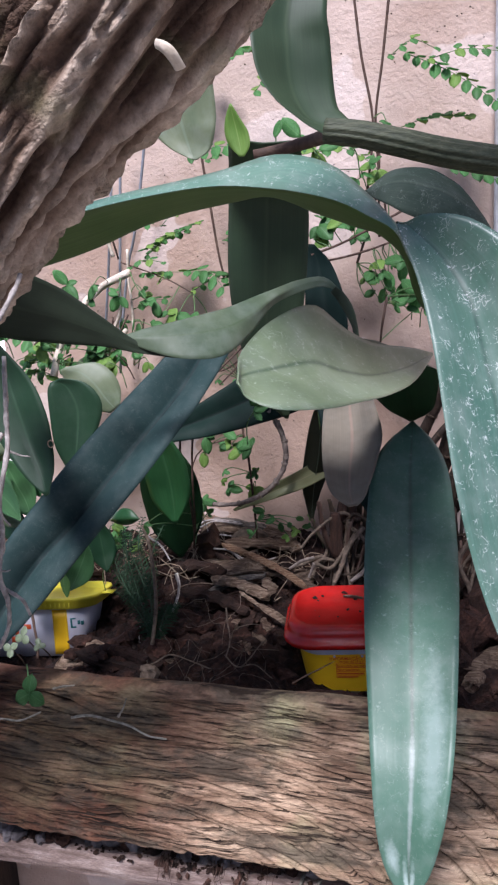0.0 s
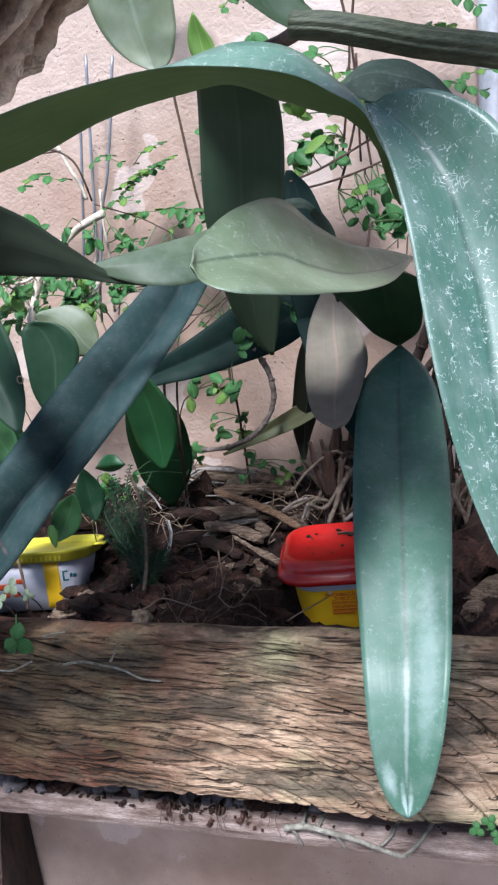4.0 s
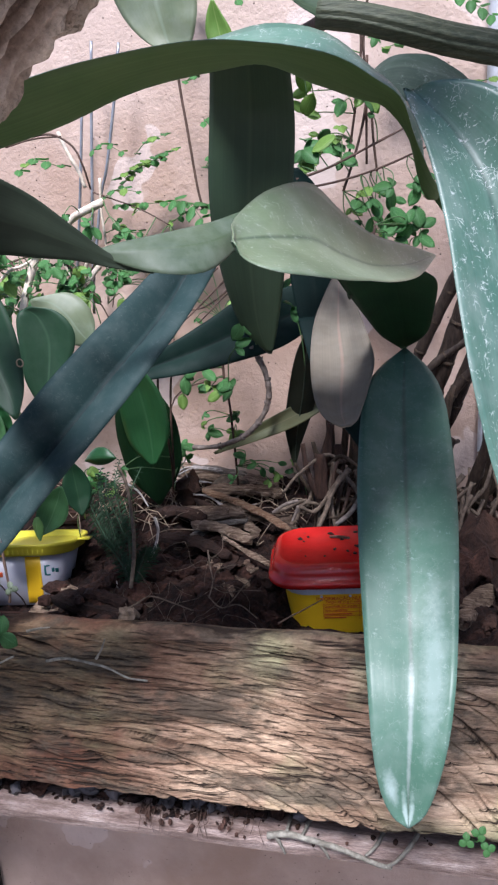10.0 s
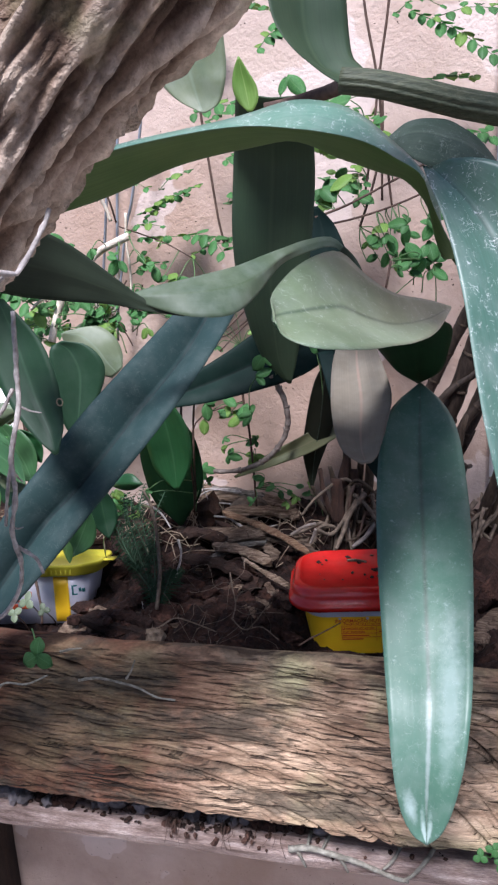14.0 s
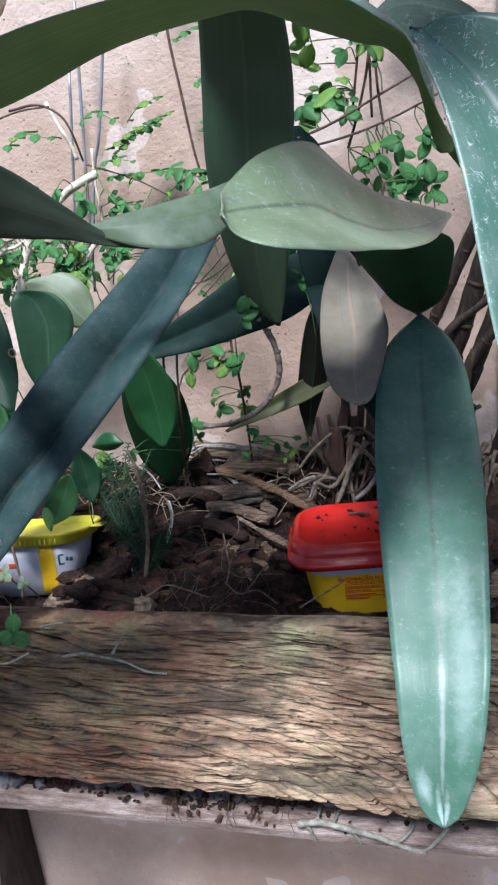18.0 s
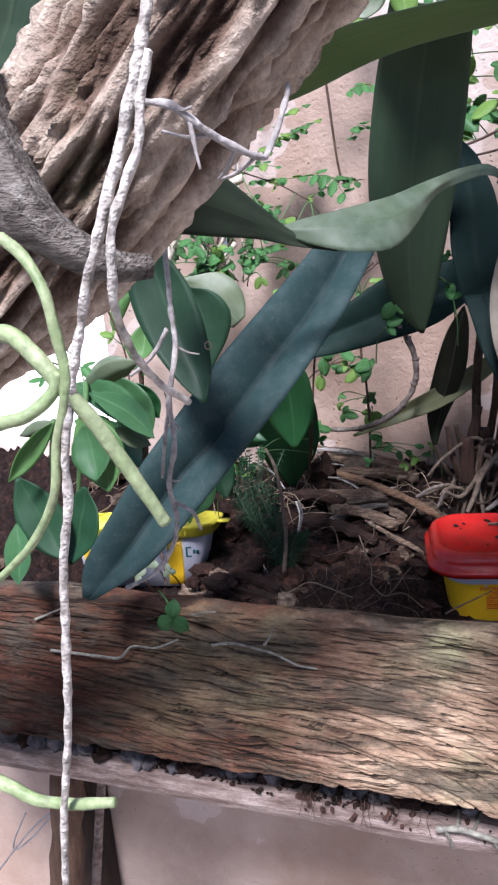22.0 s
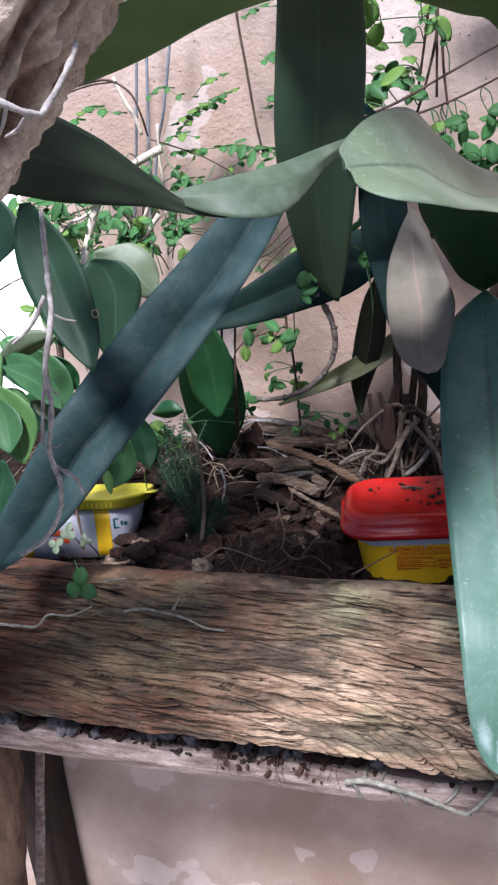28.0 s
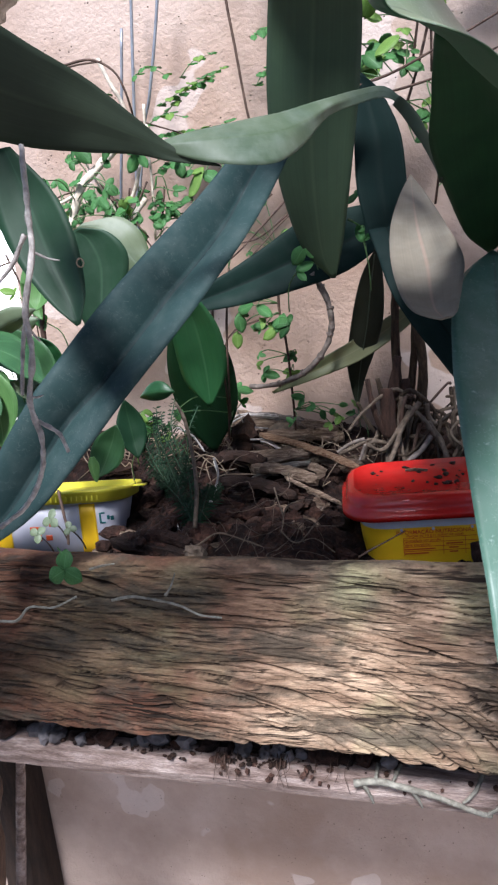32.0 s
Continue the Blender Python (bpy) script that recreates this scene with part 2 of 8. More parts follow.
M_OVAL = leaf_skin("leaf_pale_flecked", (0.085, 0.128, 0.07), (0.175, 0.23, 0.138), (0.035, 0.07, 0.034), 0.36, flecks=0.28, dust=0.14, streak=0.2)
M_BEIGE = leaf_skin("leaf_beige", (0.112, 0.1, 0.075), (0.175, 0.155, 0.12), (0.21, 0.15, 0.115), 0.6, streak=0.3, spec=0.2, dust=0.08)
M_GREY = leaf_skin("leaf_grey_green", (0.09, 0.14, 0.075), (0.2, 0.24, 0.14), (0.2, 0.26, 0.17), 0.5, dust=0.2, thin=0.25, streak=0.15)
M_FRESH = leaf_skin("leaf_fresh_green", (0.085, 0.2, 0.058), (0.15, 0.3, 0.1), (0.2, 0.36, 0.14), 0.5, thin=0.35, spec=0.3)
M_PURPLE = leaf_skin("leaf_brown_green", (0.016, 0.022, 0.013), (0.03, 0.034, 0.022), (0.04, 0.04, 0.028), 0.55, spec=0.2)
M_SHEATH = stained("dry_sheath", [(0.3, (0.025, 0.017, 0.011)), (0.7, (0.09, 0.062, 0.04))], 60, (6, 6, 1), 0.8, 0.6)
M_SHEATHRED = stained("dry_sheath_red", [(0.3, (0.016, 0.0075, 0.005)), (0.7, (0.06, 0.029, 0.018))], 60, (6, 6, 1), 0.75, 0.6)
M_STRAW = leaf_skin("leaf_olive_faded", (0.085, 0.1, 0.04), (0.145, 0.15, 0.07), (0.18, 0.17, 0.09), 0.55)
M_RIBDARK = plain("midrib_dark", (0.035, 0.055, 0.035), 0.45)
M_LEAFLET = leaf_skin("leaflet_green", (0.1, 0.3, 0.1), (0.19, 0.44, 0.16), (0.22, 0.47, 0.18), 0.5, thin=0.6, spec=0.3)
# darker copy of the leaflet green, with the shade put into its colour
M_LEAFLET_D = leaf_skin("leaflet_shaded_green", (0.05, 0.15, 0.045), (0.09, 0.23, 0.075), (0.11, 0.26, 0.1), 0.5, thin=0.35, spec=0.25)
M_LEAFLET_Y = leaf_skin("leaflet_yellow_green", (0.15, 0.3, 0.06), (0.25, 0.4, 0.1), (0.28, 0.42, 0.13), 0.5, thin=0.4, spec=0.3)
M_STEM = stained("stem_brown", [(0.3, (0.06, 0.035, 0.025)), (0.7, (0.12, 0.075, 0.055))], 120, rough=0.7)
M_RIBBED = stained("stem_ribbed", [(0.3, (0.035, 0.048, 0.027)), (0.7, (0.1, 0.112, 0.068))], 60, (1, 6, 6), rough=0.55)
M_CANE = stained("cane_dark", [(0.3, (0.016, 0.011, 0.008)), (0.7, (0.06, 0.042, 0.03))], 70, (4, 4, 1), rough=0.6)
M_SHOOT = plain("shoot_green", (0.07, 0.15, 0.045), 0.5)
M_VINE = stained("vine_grey", [(0.3, (0.1, 0.078, 0.064)), (0.7, (0.28, 0.235, 0.2))], 130, rough=0.8, bump=0.8)
M_STALK = stained("stalk_bleached", [(0.3, (0.5, 0.42, 0.32)), (0.7, (0.78, 0.7, 0.58))], 90, rough=0.7)
M_ROOT = stained("root_grey", [(0.3, (0.23, 0.205, 0.19)), (0.7, (0.5, 0.46, 0.43))], 180, rough=0.8, bump=0.8)
M_ROOTPALE = stained("root_cream", [(0.3, (0.34, 0.3, 0.255)), (0.7, (0.66, 0.61, 0.54))], 200, rough=0.85, bump=1.0, depth=0.003)
M_ROOTTAN = stained("root_tan", [(0.3, (0.065, 0.047, 0.033)), (0.7, (0.18, 0.138, 0.1))], 180, rough=0.85, bump=0.8)
M_ROOTPLANK = stained("root_plank", [(0.3, (0.13, 0.12, 0.095)), (0.7, (0.31, 0.3, 0.25))], 160, rough=0.8, bump=0.8)
M_ROOTGREEN = stained("root_green", [(0.3, (0.2, 0.28, 0.115)), (0.7, (0.42, 0.48, 0.265))], 90, rough=0.5, bump=0.4)
M_WIRE = plain("wire_grey", (0.3, 0.32, 0.35), 0.45, 0.6)
M_PIPE = plain("pipe_grey_white", (0.5, 0.52, 0.55), 0.4)
M_STRAW_DRY = stained("dry_straw", [(0.3, (0.16, 0.115, 0.075)), (0.7, (0.36, 0.28, 0.2))], 90, rough=0.8)
M_SOIL = stained("soil_dark", [(0.3, (0.005, 0.0024, 0.0018)), (0.5, (0.022, 0.0095, 0.0064)), (0.66, (0.06, 0.027, 0.0175)), (0.8, (0.2, 0.105, 0.07))], 110, rough=0.95, bump=1.0, fine=480, depth=0.006)
M_CLOD = stained("soil_clod", [(0.25, (0.008, 0.0036, 0.0026)), (0.55, (0.04, 0.0175, 0.0115)), (0.8, (0.13, 0.062, 0.04))], 85, rough=0.95, bump=1.0, fine=350, depth=0.005, each=0.45)
M_CRUST = stained("soil_crust", [(0.3, (0.035, 0.017, 0.012)), (0.7, (0.12, 0.062, 0.045))], 90, rough=0.95, bump=1.0, fine=350, depth=0.003, each=0.3)
M_BARKCHIP = stained("bark_chip", [(0.3, (0.013, 0.007, 0.005)), (0.7, (0.06, 0.03, 0.019))], 70, rough=0.9, bump=0.8, fine=300, depth=0.003, each=0.45)
M_CHIPWOOD = stained("splintered_wood", [(0.3, (0.095, 0.058, 0.038)), (0.5, (0.26, 0.18, 0.122)), (0.72, (0.54, 0.415, 0.3))], 40, (1, 11, 11), 0.9, 1.0, 240, 0.004, each=0.5)
M_CHIPORANGE = stained("fresh_split_wood", [(0.3, (0.16, 0.08, 0.042)), (0.5, (0.36, 0.21, 0.12)), (0.72, (0.6, 0.42, 0.27))], 50, (1, 14, 14), 0.85, 1.0, 240, 0.004)
M_STUB = stained("grey_branch", [(0.3, (0.07, 0.056, 0.046)), (0.55, (0.22, 0.19, 0.16)), (0.75, (0.46, 0.42, 0.37))], 60, (1, 5, 5), rough=0.95, bump=1.0, fine=200, depth=0.004)
M_LEDGE = stained("ledge_board", [(0.3, (0.13, 0.085, 0.067)), (0.5, (0.3, 0.222, 0.19)), (0.75, (0.56, 0.46, 0.41))], 30, (1, 5, 5), 0.88, 0.8, 260)
M_POST = stained("post_wood", [(0.3, (0.06, 0.032, 0.02)), (0.7, (0.17, 0.1, 0.062))], 18, (5, 5, 1), 0.85, 0.6, 160)
M_SHADE_POST = stained("post_shade", [(0.3, (0.012, 0.007, 0.005)), (0.7, (0.045, 0.026, 0.017))], 18, (5, 5, 1), 0.9, 0.6, 160)
M_STONE = stained("dark_pebble", [(0.3, (0.06, 0.054, 0.056)), (0.7, (0.19, 0.175, 0.18))], 60, rough=0.8, each=0.4)
M_RED = plain("red_plastic", (0.42, 0.01, 0.007), 0.24, vary=0.2, scale=45, bump=0.06)
M_YELLOW = plain("yellow_plastic", (0.7, 0.62, 0.045), 0.35, vary=0.14, scale=25, bump=0.04)
M_LABEL = plain("yellow_label", (0.95, 0.56, 0.014), 0.4, vary=0.08, scale=30, bump=0.02)
M_WHITE = plain("white_plastic", (0.53, 0.53, 0.59), 0.38, vary=0.1, scale=30, bump=0.03)
M_INK = plain("red_ink", (0.62, 0.085, 0.02), 0.5, vary=0.05)
M_TEAL = plain("teal_ink", (0.02, 0.16, 0.16), 0.5, vary=0.05)
M_FERN = plain("fern_grey_green", (0.026, 0.06, 0.03), 0.6, spec=0.25)


def wall_skin():
    m, n, l, b = shader("pink_stucco", 0.9, 0.2)
    v = mapped(n, l, (1, 1, 1))
    broad, mid, fine = noise_of(n, l, v, 3.5, 5.0), noise_of(n, l, v, 14.0, 6.0, 0.65), noise_of(n, l, v, 260.0, 2.0)
    col = ramp_of(n, l, broad, [(0.3, (0.47, 0.365, 0.305)), (0.7, (0.585, 0.465, 0.395))])
    col = mix_of(n, l, 0.5, col, ramp_of(n, l, mid, [(0.3, (0.8, 0.78, 0.76)), (0.7, (1.12, 1.1, 1.1))]), "MULTIPLY")
    # patches where the wash has flaked off
    flake = ramp_of(n, l, noise_of(n, l, v, 7.0, 3.0, 0.5), [(0.592, (0, 0, 0)), (0.598, (0.42, 0.42, 0.42))])
    stain = ramp_of(n, l, noise_of(n, l, v, 4.2, 6.0, 0.62), [(0.42, (0, 0, 0)), (0.66, (0.72, 0.72, 0.72))])
    col = mix_of(n, l, stain, col, (0.35, 0.235, 0.172))
    # broad brown patch behind the orchid's foot: water stain plus plant shade painted in
    mp, gr = n.new("ShaderNodeMapping"), n.new("ShaderNodeTexGradient")
    gr.gradient_type = "SPHERICAL"
    mp.inputs["Scale"].default_value = (1 / 0.3, 0.0, 1 / 0.22)
    mp.inputs["Location"].default_value = (-0.06 / 0.3, 0.0, -0.98 / 0.22)
    l.new(v, mp.inputs["Vector"])
    l.new(mp.outputs["Vector"], gr.inputs["Vector"])
    stain_shade = mix_of(n, l, 0.5, gr.outputs["Fac"], noise_of(n, l, v, 13.0, 5.0, 0.6))
    col = mix_of(n, l, ramp_of(n, l, stain_shade, [(0.36, (0, 0, 0)), (0.56, (0.58, 0.58, 0.58))]), col, (0.31, 0.205, 0.145))
    col = mix_of(n, l, flake, col, (0.72, 0.63, 0.59))
    vo = n.new("ShaderNodeTexVoronoi")
    vo.inputs["Scale"].default_value = 150.0
    l.new(v, vo.inputs["Vector"])
    pit = ramp_of(n, l, vo.outputs["Distance"], [(0.05, (0.2, 0.2, 0.2)), (0.16, (1, 1, 1))])
    gate = ramp_of(n, l, noise_of(n, l, v, 40.0, 2.0), [(0.52, (0, 0, 0)), (0.6, (1, 1, 1))])
    col = mix_of(n, l, gate, col, mix_of(n, l, 1.0, col, pit, "MULTIPLY"))
    l.new(col, b.inputs["Base Color"])
    height = mix_of(n, l, 0.75, fine, mix_of(n, l, gate, (1, 1, 1), pit))
    bump_of(n, l, b, mix_of(n, l, 0.4, height, noise_of(n, l, v, 120.0, 4.0, 0.7)), 0.9, 0.005)
    return m


def plank_skin():
    """Weathered hewn wood: brown with grey bleaching, green algae, painted-in end shade and short dark checks along the
    grain.
    """
    m, n, l, b = shader("weathered_plank", 0.9, 0.2)
    v2 = mapped(n, l, (1, 1, 1))
    tc = n.new("ShaderNodeTexCoord")
    wob, ws, wa = n.new("ShaderNodeTexNoise"), n.new("ShaderNodeVectorMath"), n.new("ShaderNodeVectorMath")
    wob.inputs["Scale"].default_value, wob.inputs["Detail"].default_value = 12.0, 3.0
    ws.operation, wa.operation = "SCALE", "ADD"
    ws.inputs["Scale"].default_value = 0.006
    l.new(tc.outputs["Object"], wob.inputs["Vector"])
    l.new(wob.outputs["Color"], ws.inputs[0])
    l.new(tc.outputs["Object"], wa.inputs[0])
    l.new(ws.outputs[0], wa.inputs[1])

    def grained(tilt, along, across):
        mp = n.new("ShaderNodeMapping")
        mp.inputs["Rotation"].default_value = (0, radians(tilt), 0)
        mp.inputs["Scale"].default_value = (along, 1.0, across)
        l.new(wa.outputs[0], mp.inputs["Vector"])
        return mp.outputs["Vector"]

    v = grained(-6, 1.0, 7.0)
    broad, grain, fine = noise_of(n, l, v2, 11.0, 5.0), noise_of(n, l, v, 12.0, 6.0, 0.65), noise_of(n, l, v, 50.0, 5.0, 0.7)
    fibre = noise_of(n, l, v, 150.0, 4.0, 0.75)
    col = ramp_of(n, l, grain, [(0.3, (0.095, 0.064, 0.05)), (0.45, (0.205, 0.152, 0.12)), (0.6, (0.325, 0.258, 0.212)), (0.78, (0.49, 0.42, 0.36))])
    col = mix_of(n, l, 0.7, col, ramp_of(n, l, broad, [(0.3, (0.5, 0.44, 0.4)), (0.7, (1.25, 1.2, 1.12))]), "MULTIPLY")
    # one end: reddish wood, shade painted in; other end: bleached, green with algae
    sep = n.new("ShaderNodeSeparateXYZ")
    l.new(tc.outputs["Object"], sep.inputs["Vector"])
    rng_ = n.new("ShaderNodeMapRange")
    rng_.inputs["From Min"].default_value, rng_.inputs["From Max"].default_value = -0.2, 0.1
    l.new(sep.outputs["X"], rng_.inputs["Value"])
    end_shade = mix_of(n, l, 0.4, rng_.outputs["Result"], broad)
    col = mix_of(n, l, 1.0, col, ramp_of(n, l, end_shade, [(0.2, (0.3, 0.16, 0.122)), (0.5, (0.8, 0.53, 0.425)), (0.8, (1.85, 1.76, 1.54))]), "MULTIPLY")
    green = mix_of(n, l, 1.0, ramp_of(n, l, noise_of(n, l, v2, 9.0, 4.0), [(0.46, (0, 0, 0)), (0.6, (0.65, 0.65, 0.65))]), rng_.outputs["Result"], "MULTIPLY")
    col = mix_of(n, l, green, col, (0.38, 0.4, 0.22))
    grime = ramp_of(n, l, noise_of(n, l, grained(-4, 1.0, 2.5), 16.0, 6.0, 0.7), [(0.47, (0, 0, 0)), (0.6, (0.8, 0.8, 0.8))])
    col = mix_of(n, l, grime, col, (0.085, 0.074, 0.055))
    col = mix_of(n, l, 0.7, col, ramp_of(n, l, fine, [(0.3, (0.35, 0.33, 0.3)), (0.7, (1.35, 1.35, 1.35))]), "MULTIPLY")
    col = mix_of(n, l, 0.6, col, ramp_of(n, l, fibre, [(0.3, (0.5, 0.48, 0.46)), (0.7, (1.3, 1.3, 1.3))]), "MULTIPLY")
    # short wedge-shaped checks, in two runs that cross at a slight angle
    check = ramp_of(n, l, noise_of(n, l, grained(-8, 0.5, 10.0), 30.0, 3.0, 0.55), [(0.6, (0, 0, 0)), (0.67, (1, 1, 1))])
    check = mix_of(n, l, 1.0, check, ramp_of(n, l, noise_of(n, l, grained(-13, 0.5, 8.0), 62.0, 3.0, 0.55), [(0.585, (0, 0, 0)), (0.66, (0.85, 0.85, 0.85))]), "LIGHTEN")
    col = mix_of(n, l, check, col, (0.03, 0.02, 0.014))
    # the checks cut into the mesh are darkened in the colour as well
    geo = n.new("ShaderNodeAttribute")
    geo.attribute_name = "check"
    col = mix_of(n, l, geo.outputs["Fac"], col, (0.022, 0.014, 0.01))
    l.new(col, b.inputs["Base Color"])
    inv = n.new("ShaderNodeInvert")
    l.new(check, inv.inputs["Color"])
    rough_h = mix_of(n, l, 0.5, mix_of(n, l, 0.6, grain, fine), mix_of(n, l, 0.4, fibre, noise_of(n, l, v2, 190.0, 4.0, 0.7)))
    bump_of(n, l, b, mix_of(n, l, 0.4, rough_h, inv.outputs["Color"]), 1.0, 0.005)
    return m


def bark_skin():
    """Furrowed bark: brown furrows with shade put into the colour, worn crests painted paler grey."""
    m, n, l, b = shader("trunk_bark", 0.95, 0.2)
    v = mapped(n, l, (1, 1, 1))
    broad, fine = noise_of(n, l, v, 30.0, 5.0), noise_of(n, l, v, 240.0, 4.0, 0.7)
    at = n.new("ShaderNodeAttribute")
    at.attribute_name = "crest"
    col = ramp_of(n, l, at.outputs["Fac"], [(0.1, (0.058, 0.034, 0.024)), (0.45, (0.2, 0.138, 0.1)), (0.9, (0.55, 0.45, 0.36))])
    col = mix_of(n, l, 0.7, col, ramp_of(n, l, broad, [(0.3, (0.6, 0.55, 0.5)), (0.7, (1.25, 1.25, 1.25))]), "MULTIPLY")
    moss = ramp_of(n, l, noise_of(n, l, v, 18.0, 3.0), [(0.58, (0, 0, 0)), (0.72, (0.4, 0.4, 0.4))])
    col = mix_of(n, l, moss, col, (0.2, 0.24, 0.1))
    col = mix_of(n, l, 0.6, col, ramp_of(n, l, fine, [(0.3, (0.4, 0.4, 0.4)), (0.7, (1.3, 1.3, 1.3))]), "MULTIPLY")
    l.new(col, b.inputs["Base Color"])
    bump_of(n, l, b, mix_of(n, l, 0.5, broad, fine), 1.0, 0.004)
    return m


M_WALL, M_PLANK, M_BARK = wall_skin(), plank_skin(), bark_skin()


# ---- building tools ----
def part(name, bm, material, parent=None, label="", smooth=True):
    """Links a bmesh as one mesh object, under a thing or under a part of one."""
    me = bpy.data.meshes.new(name)
    bm.normal_update()
    bm.to_mesh(me)
    bm.free()
    for mt in material if isinstance(material, (list, tuple)) else [material]:
        me.materials.append(mt)
    if smooth:
        me.shade_smooth()
    return hang(new(name, me), parent, label)


def hang(ob, parent=None, label=""):
    if parent is not None:
        ob.parent = parent
        base = parent.location if parent.parent is None else parent.parent.location
        ob.matrix_parent_inverse = Matrix.Translation(base).inverted() if parent.parent is None else Matrix.Identity(4)
    return tagged(ob, label)


def thing(name, base, label, category, group=""):
    e = new(name)
    e.empty_display_size = 0.02
    e.location = base
    return tagged(e, label, category, group)


def spline(points, n):
    """n + 1 places along a smooth curve through the points."""
    p = [np.array(q, float) for q in points]
    p = [2 * p[0] - p[1], *p, 2 * p[-1] - p[-2]]
    out = []
    for i in range(n + 1):
        s = i / n * (len(p) - 3)
        k = min(int(s), len(p) - 4)
        u = s - k
        a, b, c, d = p[k : k + 4]
        out.append(0.5 * (2 * b + (c - a) * u + (2 * a - 5 * b + 4 * c - d) * u * u + (3 * b - a - 3 * c + d) * u**3))
    return out


def blade(name, sections, front, back, parent, label="", rib=None, steps=30, across=14, thick=0.0011, wave=0.0012, channel=False, seed=0, crease=False):
    """A leaf of real thickness through sections (centre, half-width vector, channel depth) fitted to the camera's view.
    front: the skin towards the camera.
    """
    rows = spline(sections, steps)
    bm = bmesh.new()
    uvl = bm.loops.layers.uv.new("UVMap")
    grid = {1: [], -1: []}
    cen = [Vector(r[:3]) for r in rows]
    norms = []
    for i, r in enumerate(rows):
        tan = cen[min(i + 1, steps)] - cen[max(i - 1, 0)]
        n = tan.cross(Vector(r[3:6]))
        norms.append(n.normalized() if n.length > 1e-12 else Vector((0, -1, 0)))
    mid = steps // 2
    # the side of each skin is picked from where the camera stands
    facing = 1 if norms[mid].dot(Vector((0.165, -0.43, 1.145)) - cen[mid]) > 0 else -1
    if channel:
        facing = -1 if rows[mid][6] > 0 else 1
    ridge = []
    for i, r in enumerate(rows):
        side, n, fold = Vector(r[3:6]), norms[i], r[6]
        for layer in (1, -1):
            line = []
            for j in range(across + 1):
                u = 2 * j / across - 1
                dip = fold * (1 - (u * u / (abs(u) * 0.88 + 0.12)))
                if crease:
                    dip = 0.75 * fold * ((1 - abs(u)) ** 1.6 + 0.2 * u * u * abs(u))
                lift = wave * noise.noise(Vector((i * 0.22 + seed * 7.1, u * 1.3, seed * 3.3))) * min(1.0, side.length / 0.01)
                edge = max(0.0, 1 - u * u) ** 0.4
                line.append(bm.verts.new(cen[i] + side * u + n * (dip + lift + layer * thick * 0.5 * (0.25 + 0.75 * edge))))
            grid[layer].append(line)
        ridge.append(cen[i] + n * (fold + facing * (thick * 0.5 + 0.00015)))
    bm.verts.ensure_lookup_table()

    def quad(a, b, c, d, mat, uvs):
        f = bm.faces.new((a, b, c, d))
        f.material_index = mat
        for lp, uv in zip(f.loops, uvs):
            lp[uvl].uv = uv

    for i in range(steps):
        for j in range(across):
            u0, u1, v0, v1 = j / across, (j + 1) / across, i / steps, (i + 1) / steps
            uvs = ((u0, v0), (u1, v0), (u1, v1), (u0, v1))
            g = grid[1]
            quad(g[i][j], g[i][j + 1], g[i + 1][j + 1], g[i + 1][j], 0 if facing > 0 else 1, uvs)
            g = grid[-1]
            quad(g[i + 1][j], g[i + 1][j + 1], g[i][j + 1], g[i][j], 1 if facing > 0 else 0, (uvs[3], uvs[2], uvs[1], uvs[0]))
        for j, w in ((0, 0.0), (across, 1.0)):
            a, b = (grid[1], grid[-1]) if j else (grid[-1], grid[1])
            quad(a[i][j], b[i][j], b[i + 1][j], a[i + 1][j], 0, ((w, 0), (w, 0), (w, 1), (w, 1)))
    for i in (0, steps):
        for j in range(across):
            quad(grid[-1][i][j], grid[-1][i][j + 1], grid[1][i][j + 1], grid[1][i][j], 0, ((0, 0),) * 4)
    bmesh.ops.recalc_face_normals(bm, faces=bm.faces)
    ob = part(name, bm, [front, back], parent, label)
    if rib:
        tube("midrib", [tuple(p) for p in ridge[1:-1:3]], 0.0007, 0.0004, rib, ob, segs=5, per=3, knobs=0)
    return ob


def tube(name, pts, r0, r1, material, parent=None, label="", segs=7, per=5, knobs=0.12, freq=90.0, flat=1.0, ridges=0, ridge=0.12, cap=True):
    """A tapering stem, root or wire through the points, knobbly by the given share of its radius."""
    n = max(2, per * (len(pts) - 1))
    path = [Vector(p) for p in spline(pts, n)]
    bm = bmesh.new()
    rings = []
    up = Vector((0.31, 0.9, 0.27))
    for i, p in enumerate(path):
        tan = (path[min(i + 1, n)] - path[max(i - 1, 0)]).normalized()
        a = tan.cross(up).normalized()
        b = tan.cross(a)
        r = r0 + (r1 - r0) * i / n
        ring = []
        for k in range(segs):
            w = 2 * math.pi * k / segs
            rr = r * (1 + knobs * noise.noise((p + a * math.cos(w) * r + b * math.sin(w) * r) * freq))
            if ridges:
                rr *= 1 + ridge * math.cos(ridges * w)
            ring.append(bm.verts.new(p + a * math.cos(w) * rr + b * math.sin(w) * rr * flat))
        rings.append(ring)
    for x, y in zip(rings, rings[1:]):
        for k in range(segs):
            bm.faces.new((x[k], x[(k + 1) % segs], y[(k + 1) % segs], y[k]))
    if cap:
        bm.faces.new(rings[0][::-1])
        bm.faces.new(rings[-1])
    bmesh.ops.recalc_face_normals(bm, faces=bm.faces)
    return part(name, bm, material, parent, label)


